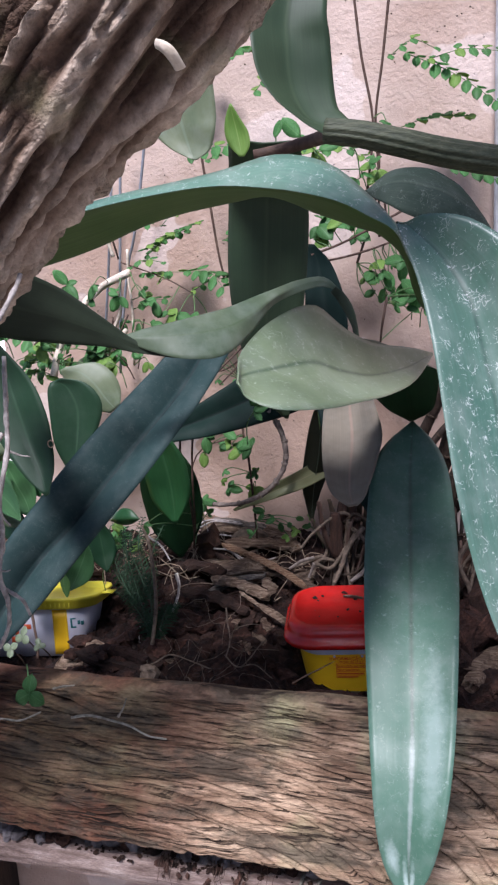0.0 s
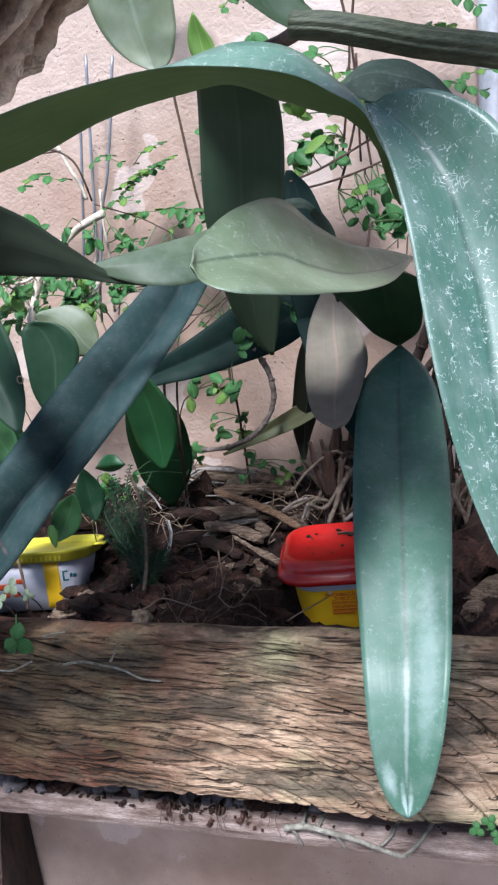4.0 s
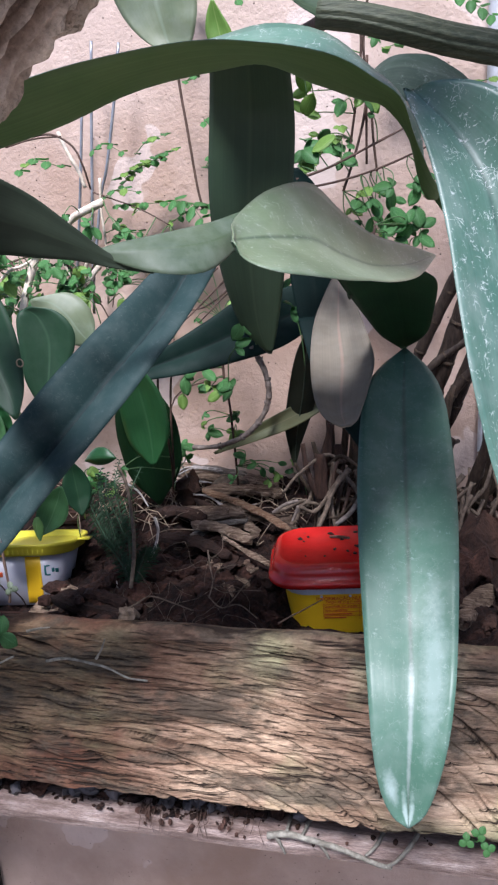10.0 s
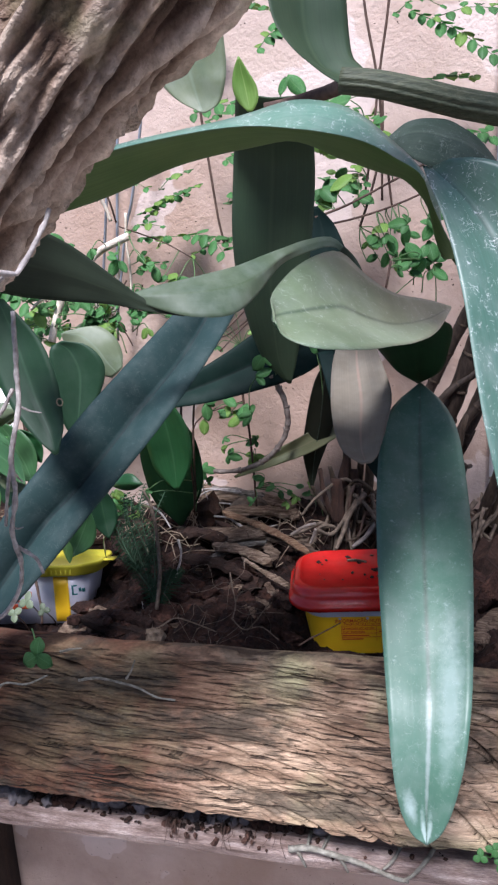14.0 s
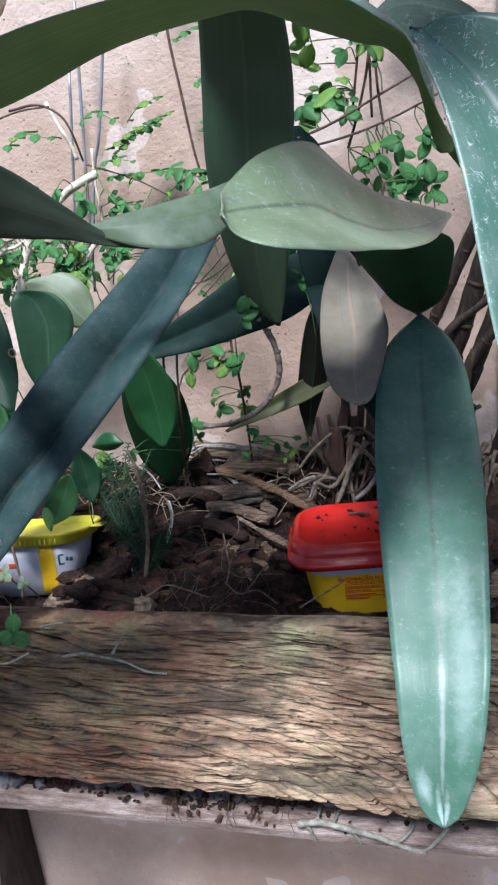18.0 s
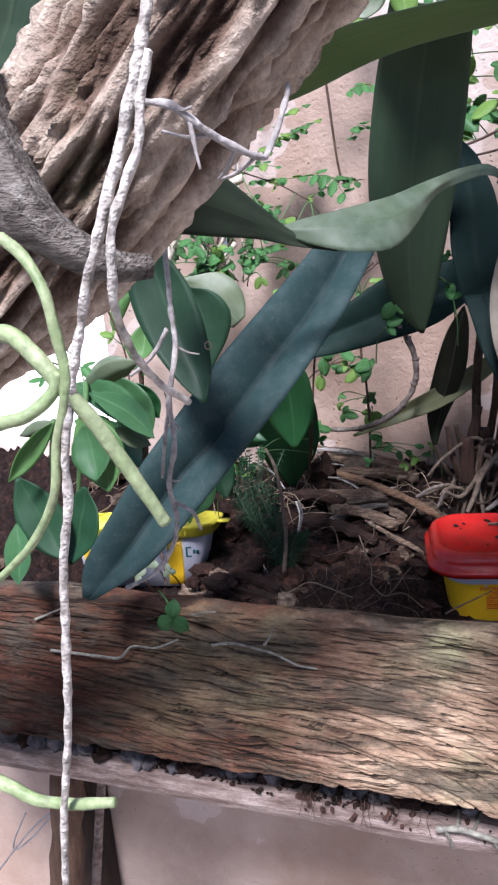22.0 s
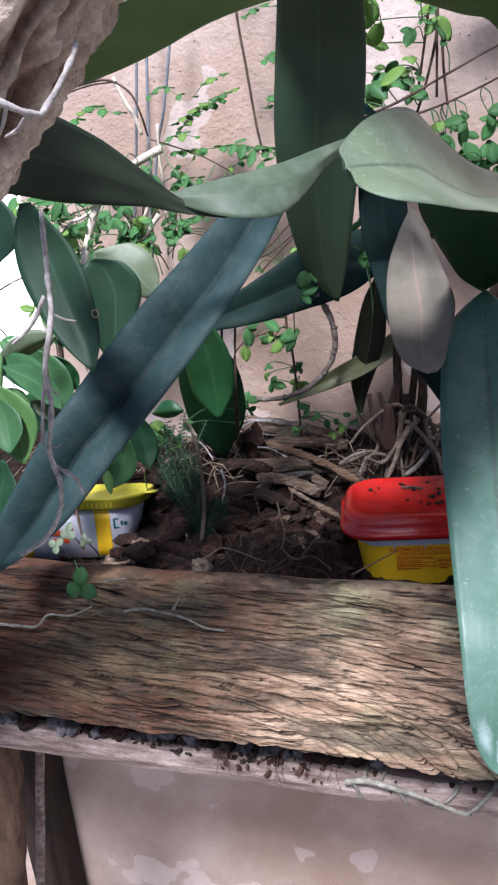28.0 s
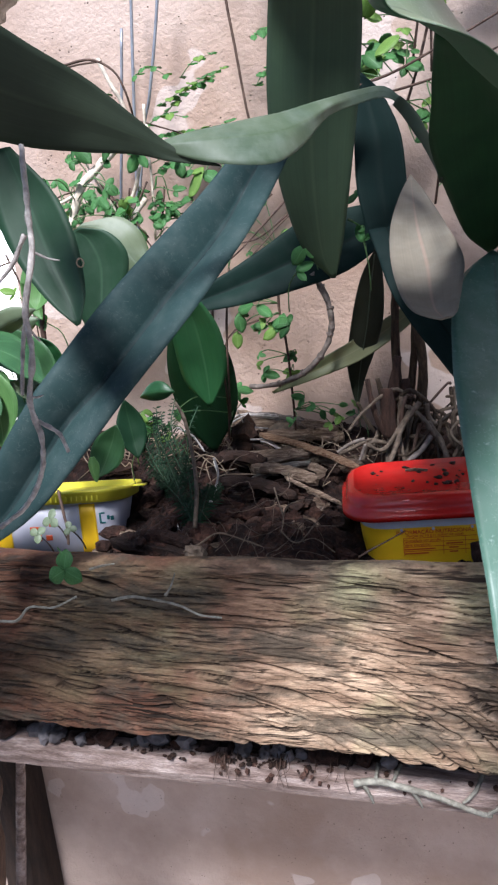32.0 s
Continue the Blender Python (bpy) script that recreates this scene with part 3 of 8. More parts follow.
def box_mesh(lo, hi, cuts=1, bevel=0.0):
    bm = bmesh.new()
    bmesh.ops.create_cube(bm, size=1.0, matrix=Matrix.Translation((Vector(lo) + Vector(hi)) / 2) @ Matrix.Diagonal((*(Vector(hi) - Vector(lo)), 1)))
    if bevel:
        bmesh.ops.bevel(bm, geom=bm.edges[:], offset=bevel, segments=2, affect="EDGES")
    return bm


def lump(size, seed, rough=0.35, sub=2, freq=2.2):
    """An irregular chunk about the origin."""
    bm = bmesh.new()
    bmesh.ops.create_icosphere(bm, subdivisions=sub, radius=1.0)
    for v in bm.verts:
        v.co *= 1 + rough * noise.noise(v.co * freq + Vector((seed * 5.3, seed * 2.1, 0)))
        v.co = Vector((v.co.x * size[0], v.co.y * size[1], v.co.z * size[2]))
    return bm


def chunk(size, seed, rough=0.5):
    """A broken, angular piece about the origin."""
    bm = bmesh.new()
    bmesh.ops.create_cube(bm, size=2.0)
    bmesh.ops.subdivide_edges(bm, edges=bm.edges[:], cuts=2, use_grid_fill=True)
    for v in bm.verts:
        n = Vector((noise.noise(v.co * 1.1 + Vector((seed * 3.7, 0, 0))), noise.noise(v.co * 1.1 + Vector((0, seed * 3.7, 5))), noise.noise(v.co * 1.3 + Vector((9, 2, seed * 3.7)))))
        v.co = v.co * (0.62 + 0.5 / max(1.0, v.co.length)) + n * rough * 1.6
        v.co = Vector((v.co.x * size[0], v.co.y * size[1], v.co.z * size[2]))
    return bm


HANG = [
    (0.1762, 0.1130, 1.0709, 0.0008, 0.0000, -0.0000, 0), (0.1763, 0.0850, 1.0598, 0.0177, 0.0000, -0.0010, -0.003),
    (0.1763, 0.0600, 1.0449, 0.0268, 0.0000, -0.0013, -0.005), (0.1777, 0.0200, 1.0165, 0.0297, 0.0000, -0.0009, -0.005),
    (0.1792, -0.0200, 0.9931, 0.0291, 0.0000, -0.0002, -0.005), (0.1804, -0.0550, 0.9728, 0.0269, 0.0000, 0.0003, -0.005),
    (0.1815, -0.0800, 0.9515, 0.0246, 0.0000, 0.0009, -0.005), (0.1821, -0.1050, 0.9333, 0.0219, 0.0000, 0.0013, -0.005),
    (0.1817, -0.1200, 0.9107, 0.0187, 0.0000, 0.0015, -0.004), (0.1811, -0.1270, 0.8896, 0.0140, 0.0000, 0.0015, -0.004),
    (0.1813, -0.1300, 0.8752, 0.0078, 0.0000, 0.0009, -0.003), (0.1814, -0.1300, 0.8686, 0.0009, 0.0000, 0.0001, 0),
]
FOLD = [
    (0.1749, 0.1200, 1.0699, 0.0013, 0.0000, -0.0001, -0), (0.1751, 0.0975, 1.0830, 0.0158, -0.0025, 0.0007, 0.004),
    (0.1718, 0.0575, 1.1032, 0.0231, -0.0025, 0.0004, 0.008), (0.1664, 0.0050, 1.1261, 0.0289, 0.0050, -0.0030, 0.01),
    (0.1626, -0.0325, 1.1380, 0.0240, 0.0100, -0.0070, 0.008), (0.1535, -0.0840, 1.1480, 0.0140, -0.0040, -0.0080, 0.005),
    (0.1467, -0.1065, 1.1560, 0.0060, -0.0015, -0.0050, 0.002),
]
OVAL = [
    (0.1264, -0.2065, 1.1503, 0.0005, -0.0015, -0.0005, 0), (0.1258, -0.1915, 1.1519, 0.0050, -0.0165, -0.0073, 0.002),
    (0.1355, -0.1775, 1.1545, 0.0070, -0.0275, -0.0145, 0.005), (0.1472, -0.1515, 1.1544, 0.0071, -0.0365, -0.0176, 0.0065),
    (0.1581, -0.1300, 1.1470, 0.0059, -0.0300, -0.0127, 0.006), (0.1688, -0.1050, 1.1412, 0.0050, -0.0240, -0.0090, 0.005),
    (0.1812, -0.0700, 1.1386, 0.0030, -0.0170, -0.0068, 0.003), (0.1920, -0.0350, 1.1392, 0.0004, -0.0010, -0.0008, 0),
]
RIGHT = [
    (0.1783, -0.1050, 1.2065, 0.0018, 0.0000, -0.0005, 0), (0.1848, -0.1040, 1.2052, 0.0059, 0.0040, 0.0049, -0.004),
    (0.1991, -0.1115, 1.1928, 0.0126, 0.0065, 0.0123, -0.012), (0.2127, -0.1235, 1.1694, 0.0197, 0.0085, 0.0161, -0.016),
    (0.2235, -0.1325, 1.1356, 0.0259, 0.0125, 0.0099, -0.016), (0.2274, -0.1490, 1.0971, 0.0246, 0.0090, 0.0023, -0.014),
    (0.2304, -0.1615, 1.0604, 0.0197, 0.0065, -0.0038, -0.01), (0.2325, -0.1740, 1.0313, 0.0118, 0.0040, -0.0075, -0.006),
    (0.2355, -0.1850, 1.0120, 0.0014, 0.0000, -0.0011, 0),
]
UPPER = [
    (0.1175, 0.0400, 1.4002, 0.0227, 0.0100, 0.0005, -0.006), (0.1092, 0.0200, 1.3459, 0.0211, 0.0100, 0.0003, -0.007),
    (0.1099, 0.0150, 1.3245, 0.0215, 0.0150, -0.0001, -0.008), (0.1127, 0.0125, 1.3028, 0.0198, 0.0175, -0.0005, -0.008),
    (0.1197, 0.0100, 1.2851, 0.0159, 0.0150, -0.0003, -0.007), (0.1299, 0.0100, 1.2753, 0.0108, 0.0100, 0.0023, -0.005),
    (0.1397, 0.0100, 1.2687, 0.0082, 0.0050, 0.0034, -0.002),
]
DOME = [
    (0.1545, 0.0000, 1.2310, 0.0005, 0.0000, -0.0015, -0), (0.1695, -0.0100, 1.2312, 0.0014, -0.0100, -0.0111, -0.004),
    (0.1850, -0.0075, 1.2275, 0.0020, -0.0125, -0.0163, -0.006), (0.2028, -0.0050, 1.2192, 0.0038, -0.0150, -0.0189, -0.006),
    (0.2193, 0.0000, 1.2067, 0.0058, -0.0100, -0.0161, -0.004), (0.2311, 0.0200, 1.1882, 0.0015, 0.0000, -0.0031, -0),
]
GREY = [
    (0.0284, 0.0500, 1.3674, 0.0063, 0.0000, -0.0012, 0), (0.0221, 0.0500, 1.3414, 0.0249, 0.0000, -0.0045, 0),
    (0.0208, 0.0500, 1.3199, 0.0288, 0.0000, -0.0049, -0.003), (0.0234, 0.0500, 1.3003, 0.0273, 0.0000, -0.0044, -0.003),
    (0.0267, 0.0500, 1.2860, 0.0227, 0.0000, -0.0027, -0.003), (0.0303, 0.0500, 1.2739, 0.0141, 0.0000, -0.0021, -0.002),
    (0.0336, 0.0500, 1.2668, 0.0016, 0.0000, -0.0002, 0),
]
LONGA = [
    (-0.1376, -0.0650, 1.2028, -0.0219, 0.0150, -0.0334, -0.004), (-0.0958, -0.0325, 1.1868, -0.0138, 0.0125, -0.0266, -0.004),
    (-0.0750, -0.0150, 1.1768, -0.0100, 0.0100, -0.0233, -0.003), (-0.0508, 0.0000, 1.1667, -0.0053, 0.0050, -0.0180, -0.002),
    (-0.0273, 0.0110, 1.1549, -0.0017, 0.0010, -0.0098, -0.001), (-0.0096, 0.0200, 1.1443, -0.0005, 0.0000, -0.0045, -0),
    (0.0180, 0.0250, 1.1350, 0.0003, 0.0000, -0.0005, -0),
]
LONGB = [
    (-0.0201, 0.0200, 1.1497, 0.0019, 0.0000, -0.0011, -0), (0.0018, 0.0250, 1.1481, 0.0023, -0.0050, -0.0084, -0.003),
    (0.0249, 0.0325, 1.1474, 0.0032, -0.0125, -0.0131, -0.004), (0.0470, 0.0500, 1.1501, 0.0036, -0.0150, -0.0156, -0.004),
    (0.0611, 0.0775, 1.1590, 0.0011, -0.0125, -0.0131, -0.003), (0.0732, 0.1050, 1.1710, -0.0011, -0.0050, -0.0068, -0.002),
    (0.0880, 0.1250, 1.1775, -0.0005, -0.0030, -0.0052, -0.001), (0.1080, 0.1340, 1.1800, 0.0000, -0.0010, -0.0036, 0),
    (0.1230, 0.1330, 1.1680, 0.0000, 0.0000, -0.0020, 0),
]
BUD = [
    (0.0479, 0.1000, 1.3110, 0.0006, 0.0000, -0.0000, 0), (0.0490, 0.1000, 1.3020, 0.0052, 0.0000, -0.0008, -0.002),
    (0.0510, 0.1000, 1.2920, 0.0088, 0.0000, -0.0006, -0.003), (0.0530, 0.1000, 1.2820, 0.0080, 0.0000, -0.0005, -0.002),
    (0.0545, 0.1000, 1.2740, 0.0021, 0.0000, -0.0001, 0),
]
STRAP = [
    (0.0151, 0.1550, 1.1538, 0.0191, 0.0050, -0.0037, -0.01), (-0.0033, 0.1250, 1.1236, 0.0248, 0.0050, -0.0030, -0.023),
    (-0.0228, 0.0785, 1.0913, 0.0308, 0.0065, -0.0018, -0.029), (-0.0424, 0.0475, 1.0628, 0.0330, 0.0075, -0.0015, -0.03),
    (-0.0620, 0.0175, 1.0334, 0.0322, 0.0075, -0.0014, -0.03), (-0.0822, -0.0060, 1.0054, 0.0314, 0.0060, -0.0012, -0.029),
    (-0.1076, -0.0200, 0.9702, 0.0281, 0.0050, -0.0013, -0.025), (-0.1355, -0.0315, 0.9344, 0.0231, 0.0015, -0.0007, -0.018),
    (-0.1564, -0.0360, 0.9096, 0.0044, 0.0000, -0.0009, 0),
]
STRAPB = [
    (-0.1029, 0.1700, 1.0279, 0.0014, 0.0000, -0.0054, 0), (-0.0603, 0.2000, 1.0447, -0.0048, -0.0080, -0.0117, 0.006),
    (-0.0144, 0.2200, 1.0606, -0.0058, -0.0120, -0.0225, 0.012), (0.0225, 0.2350, 1.0743, 0.0002, -0.0120, -0.0279, 0.013),
    (0.0619, 0.2500, 1.0849, 0.0038, -0.0120, -0.0261, 0.012), (0.0978, 0.2650, 1.0974, 0.0008, -0.0100, -0.0165, 0.003),
]
TALL = [
    (0.0690, 0.1100, 1.2860, 0.0270, 0.0000, -0.0033, 0.003), (0.0615, 0.1500, 1.2600, 0.0320, 0.0000, -0.0035, 0.004),
    (0.0566, 0.1700, 1.2342, 0.0345, 0.0000, -0.0038, 0.005), (0.0510, 0.1800, 1.1923, 0.0350, 0.0000, -0.0033, 0.005),
    (0.0473, 0.1900, 1.1506, 0.0315, 0.0000, -0.0026, 0.005), (0.0467, 0.2000, 1.1099, 0.0247, 0.0000, -0.0016, 0.004),
    (0.0484, 0.2100, 1.0759, 0.0154, 0.0000, -0.0008, 0.003), (0.0553, 0.2160, 1.0537, 0.0018, 0.0000, -0.0001, 0),
]
BEIGE = [
    (0.1215, 0.2000, 1.1285, 0.0008, 0.0000, -0.0004, 0), (0.1239, 0.1600, 1.1115, 0.0104, 0.0000, 0.0001, -0.002),
    (0.1280, 0.1100, 1.0907, 0.0183, 0.0000, 0.0000, -0.003), (0.1341, 0.0700, 1.0704, 0.0222, 0.0000, 0.0006, -0.004),
    (0.1364, 0.0300, 1.0554, 0.0178, 0.0000, 0.0013, -0.004), (0.1389, 0.0060, 1.0481, 0.0130, 0.0000, 0.0015, -0.003),
    (0.1420, -0.0080, 1.0450, 0.0084, 0.0000, 0.0013, -0.002), (0.1438, -0.0180, 1.0440, 0.0032, 0.0000, 0.0004, 0),
]
BLUE = [
    (0.1045, 0.1550, 1.0917, 0.0132, 0.0000, 0.0011, 0), (0.1118, 0.1420, 1.0764, 0.0142, 0.0000, 0.0022, -0.002),
    (0.1244, 0.1250, 1.0530, 0.0175, 0.0000, 0.0033, -0.005), (0.1386, 0.1120, 1.0311, 0.0181, 0.0000, 0.0034, -0.006),
    (0.1537, 0.1000, 1.0102, 0.0158, 0.0000, 0.0048, -0.006), (0.1686, 0.0900, 0.9885, 0.0123, 0.0000, 0.0054, -0.004),
    (0.1804, 0.0800, 0.9652, 0.0014, 0.0000, 0.0006, 0),
]
BLACK = [
    (0.0800, 0.2420, 1.2140, 0.0030, 0.0000, -0.0001, 0), (0.0872, 0.2360, 1.1960, 0.0120, 0.0000, -0.0001, -0.003),
    (0.0956, 0.2150, 1.1632, 0.0181, 0.0000, 0.0000, -0.006), (0.0990, 0.1950, 1.1269, 0.0195, 0.0000, 0.0001, -0.006),
    (0.1025, 0.1800, 1.1005, 0.0168, 0.0000, 0.0012, -0.004), (0.1033, 0.1650, 1.0835, 0.0109, 0.0000, 0.0012, -0.002),
]
NARROW = [
    (0.0900, 0.2300, 1.0745, 0.0009, 0.0000, 0.0000, 0), (0.0843, 0.2450, 1.0507, 0.0102, 0.0000, 0.0026, 0.003),
    (0.0775, 0.2650, 1.0109, 0.0152, 0.0000, 0.0042, 0.004), (0.0693, 0.2800, 0.9760, 0.0140, 0.0000, 0.0059, 0.004),
    (0.0641, 0.2900, 0.9456, 0.0068, 0.0000, 0.0044, 0.002), (0.0625, 0.2930, 0.9229, 0.0010, 0.0000, 0.0006, 0),
]
PALE = [
    (-0.0131, 0.2500, 0.9483, 0.0010, 0.0000, -0.0010, -0), (0.0278, 0.2600, 0.9663, 0.0026, 0.0000, -0.0069, 0.002),
    (0.0672, 0.2700, 0.9831, 0.0029, 0.0000, -0.0101, 0.002), (0.1003, 0.2850, 1.0021, 0.0022, 0.0000, -0.0101, 0.002),
    (0.1288, 0.2900, 1.0227, 0.0018, 0.0000, -0.0075, -0),
]
HOLE = [
    (-0.0948, -0.0200, 1.1533, 0.0038, 0.0000, 0.0002, 0), (-0.0851, -0.0250, 1.1301, 0.0168, 0.0030, -0.0015, -0.004),
    (-0.0772, -0.0300, 1.1082, 0.0206, 0.0030, -0.0016, -0.006), (-0.0681, -0.0360, 1.0873, 0.0173, 0.0030, -0.0006, -0.006),
    (-0.0581, -0.0420, 1.0695, 0.0102, 0.0020, 0.0017, -0.004), (-0.0514, -0.0460, 1.0550, 0.0015, 0.0000, 0.0007, 0),
]
HOLEB = [
    (-0.1399, 0.0100, 1.1638, 0.0049, 0.0000, 0.0003, 0), (-0.1392, 0.0050, 1.1437, 0.0211, 0.0000, 0.0007, -0.004),
    (-0.1368, -0.0000, 1.1252, 0.0176, 0.0000, 0.0028, -0.004), (-0.1411, 0.0000, 1.1140, 0.0050, 0.0000, 0.0023, 0),
]
BACKDARK = [
    (-0.1253, 0.1100, 1.1092, 0.0049, 0.0000, 0.0020, 0), (-0.1153, 0.1100, 1.1026, 0.0159, 0.0050, 0.0034, -0.004),
    (-0.1087, 0.1100, 1.0837, 0.0226, 0.0050, 0.0059, -0.005), (-0.1103, 0.1100, 1.0594, 0.0193, 0.0050, 0.0079, -0.004),
    (-0.1159, 0.1100, 1.0326, 0.0065, 0.0000, 0.0046, 0),
]
BACKPALE = [
    (-0.1389, 0.1500, 1.1142, 0.0027, 0.0000, 0.0013, 0), (-0.1241, 0.1550, 1.1104, 0.0141, 0.0040, 0.0081, 0.003),
    (-0.1102, 0.1550, 1.0994, 0.0166, 0.0040, 0.0087, 0.003), (-0.1003, 0.1550, 1.0851, 0.0129, 0.0040, 0.0085, 0.002),
    (-0.0924, 0.1550, 1.0758, 0.0053, 0.0000, 0.0045, 0),
]
HANGDARK = [
    (-0.0683, 0.1800, 1.0481, 0.0109, 0.0000, 0.0019, 0), (-0.0647, 0.1862, 1.0247, 0.0199, 0.0000, 0.0038, -0.005),
    (-0.0625, 0.1925, 1.0001, 0.0225, 0.0000, 0.0045, -0.005), (-0.0616, 0.1987, 0.9742, 0.0195, 0.0000, 0.0041, -0.005),
    (-0.0621, 0.2050, 0.9471, 0.0014, 0.0000, 0.0003, 0),
]
HANGDARKB = [
    (-0.0885, 0.2400, 1.0183, 0.0193, 0.0000, 0.0032, 0), (-0.0847, 0.2463, 0.9877, 0.0311, 0.0000, 0.0056, -0.005),
    (-0.0823, 0.2525, 0.9555, 0.0333, 0.0000, 0.0064, -0.005), (-0.0812, 0.2587, 0.9218, 0.0272, 0.0000, 0.0056, -0.005),
    (-0.0817, 0.2650, 0.8863, 0.0021, 0.0000, 0.0005, 0),
]
LEFTA = [
    (-0.2665, 0.0550, 0.9641, 0.0012, 0.0007, 0.0006, 0), (-0.2553, 0.0512, 0.9474, 0.0116, 0.0068, 0.0059, -0.004),
    (-0.2443, 0.0475, 0.9310, 0.0154, 0.0090, 0.0078, -0.004), (-0.2333, 0.0438, 0.9146, 0.0123, 0.0072, 0.0062, -0.004),
    (-0.2224, 0.0400, 0.8983, 0.0009, 0.0005, 0.0005, 0),
]
LEFTB = [
    (-0.2121, 0.0700, 0.9527, 0.0020, -0.0007, 0.0001, 0), (-0.2151, 0.0650, 0.9369, 0.0188, -0.0061, 0.0009, -0.004),
    (-0.2181, 0.0600, 0.9211, 0.0252, -0.0082, 0.0016, -0.004), (-0.2207, 0.0550, 0.9052, 0.0203, -0.0065, 0.0017, -0.004),
    (-0.2232, 0.0500, 0.8892, 0.0015, -0.0005, 0.0002, 0),
]
LEFTC = [
    (-0.1989, 0.0600, 1.0101, 0.0014, 0.0000, 0.0003, 0), (-0.1948, 0.0550, 0.9998, 0.0131, 0.0000, 0.0030, -0.004),
    (-0.1907, 0.0500, 0.9896, 0.0174, -0.0000, 0.0041, -0.004), (-0.1864, 0.0450, 0.9796, 0.0138, 0.0000, 0.0033, -0.004),
    (-0.1821, 0.0400, 0.9697, 0.0010, -0.0000, 0.0003, 0),
]
LEFTD = [
    (-0.2190, 0.0500, 1.0149, 0.0003, 0.0004, -0.0005, 0), (-0.2283, 0.0450, 1.0036, 0.0026, 0.0038, -0.0051, -0.004),
    (-0.2375, 0.0400, 0.9923, 0.0034, 0.0051, -0.0070, -0.004), (-0.2469, 0.0350, 0.9809, 0.0026, 0.0041, -0.0057, -0.004),
    (-0.2564, 0.0300, 0.9694, 0.0002, 0.0003, -0.0004, 0),
]
LEFTE = [
    (-0.1989, 0.0750, 1.0322, 0.0003, 0.0006, 0.0006, 0), (-0.1758, 0.0638, 1.0295, 0.0028, 0.0058, 0.0054, -0.004),
    (-0.1557, 0.0525, 1.0247, 0.0036, 0.0078, 0.0069, -0.004), (-0.1383, 0.0413, 1.0179, 0.0028, 0.0062, 0.0053, -0.004),
    (-0.1235, 0.0300, 1.0092, 0.0002, 0.0005, 0.0004, 0),
]
LEFTF = [
    (-0.2237, 0.1000, 1.0288, -0.0000, 0.0005, -0.0008, 0), (-0.2086, 0.1000, 1.0371, -0.0003, 0.0046, -0.0073, -0.004),
    (-0.1935, 0.1000, 1.0439, -0.0002, 0.0061, -0.0095, -0.004), (-0.1781, 0.1000, 1.0494, -0.0000, 0.0049, -0.0075, -0.004),
    (-0.1626, 0.1000, 1.0535, 0.0000, 0.0004, -0.0006, 0),
]
LEFTG = [
    (-0.1826, 0.0800, 1.0009, 0.0002, 0.0004, 0.0005, 0), (-0.1734, 0.0775, 0.9983, 0.0016, 0.0034, 0.0046, -0.004),
    (-0.1644, 0.0750, 0.9957, 0.0021, 0.0046, 0.0061, -0.004), (-0.1554, 0.0725, 0.9932, 0.0017, 0.0037, 0.0048, -0.004),
    (-0.1466, 0.0700, 0.9907, 0.0001, 0.0003, 0.0004, 0),
]
LEFTH = [
    (-0.1639, 0.1200, 1.0823, 0.0009, 0.0000, -0.0001, 0), (-0.1648, 0.1175, 1.0746, 0.0083, 0.0000, -0.0012, -0.004),
    (-0.1658, 0.1150, 1.0670, 0.0111, 0.0000, -0.0016, -0.004), (-0.1667, 0.1125, 1.0593, 0.0089, 0.0000, -0.0012, -0.004),
    (-0.1676, 0.1100, 1.0517, 0.0007, 0.0000, -0.0001, 0),
]
LEFTI = [
    (-0.2475, 0.0200, 0.9378, 0.0010, 0.0000, 0.0001, 0), (-0.2382, 0.0050, 0.9318, 0.0094, -0.0000, 0.0008, -0.004),
    (-0.2288, -0.0100, 0.9265, 0.0122, 0.0000, 0.0011, -0.004), (-0.2191, -0.0250, 0.9220, 0.0095, -0.0000, 0.0009, -0.004),
    (-0.2094, -0.0400, 0.9181, 0.0007, -0.0000, 0.0001, 0),
]
LEFTL = [
    (-0.2898, 0.1000, 0.9872, -0.0001, 0.0003, -0.0006, 0), (-0.2802, 0.1000, 0.9906, -0.0005, 0.0026, -0.0055, -0.004),
    (-0.2707, 0.1000, 0.9940, -0.0007, 0.0035, -0.0073, -0.004), (-0.2613, 0.1000, 0.9974, -0.0005, 0.0028, -0.0058, -0.004),
    (-0.2521, 0.1000, 1.0008, -0.0000, 0.0002, -0.0004, 0),
]
LEFTM = [
    (-0.1223, 0.1300, 0.9511, 0.0011, 0.0000, -0.0004, 0), (-0.1267, 0.1275, 0.9406, 0.0104, 0.0000, -0.0035, -0.004),
    (-0.1311, 0.1250, 0.9299, 0.0139, 0.0000, -0.0046, -0.004), (-0.1356, 0.1225, 0.9191, 0.0112, 0.0000, -0.0037, -0.004),
    (-0.1401, 0.1200, 0.9083, 0.0008, 0.0000, -0.0003, 0),
]
LEFTN = [
    (-0.1260, 0.1600, 0.9657, 0.0009, 0.0005, 0.0001, 0), (-0.1233, 0.1575, 0.9532, 0.0082, 0.0050, 0.0009, -0.004),
    (-0.1205, 0.1550, 0.9408, 0.0110, 0.0067, 0.0011, -0.004), (-0.1178, 0.1525, 0.9283, 0.0088, 0.0054, 0.0008, -0.004),
    (-0.1151, 0.1500, 0.9157, 0.0007, 0.0004, 0.0001, 0),
]
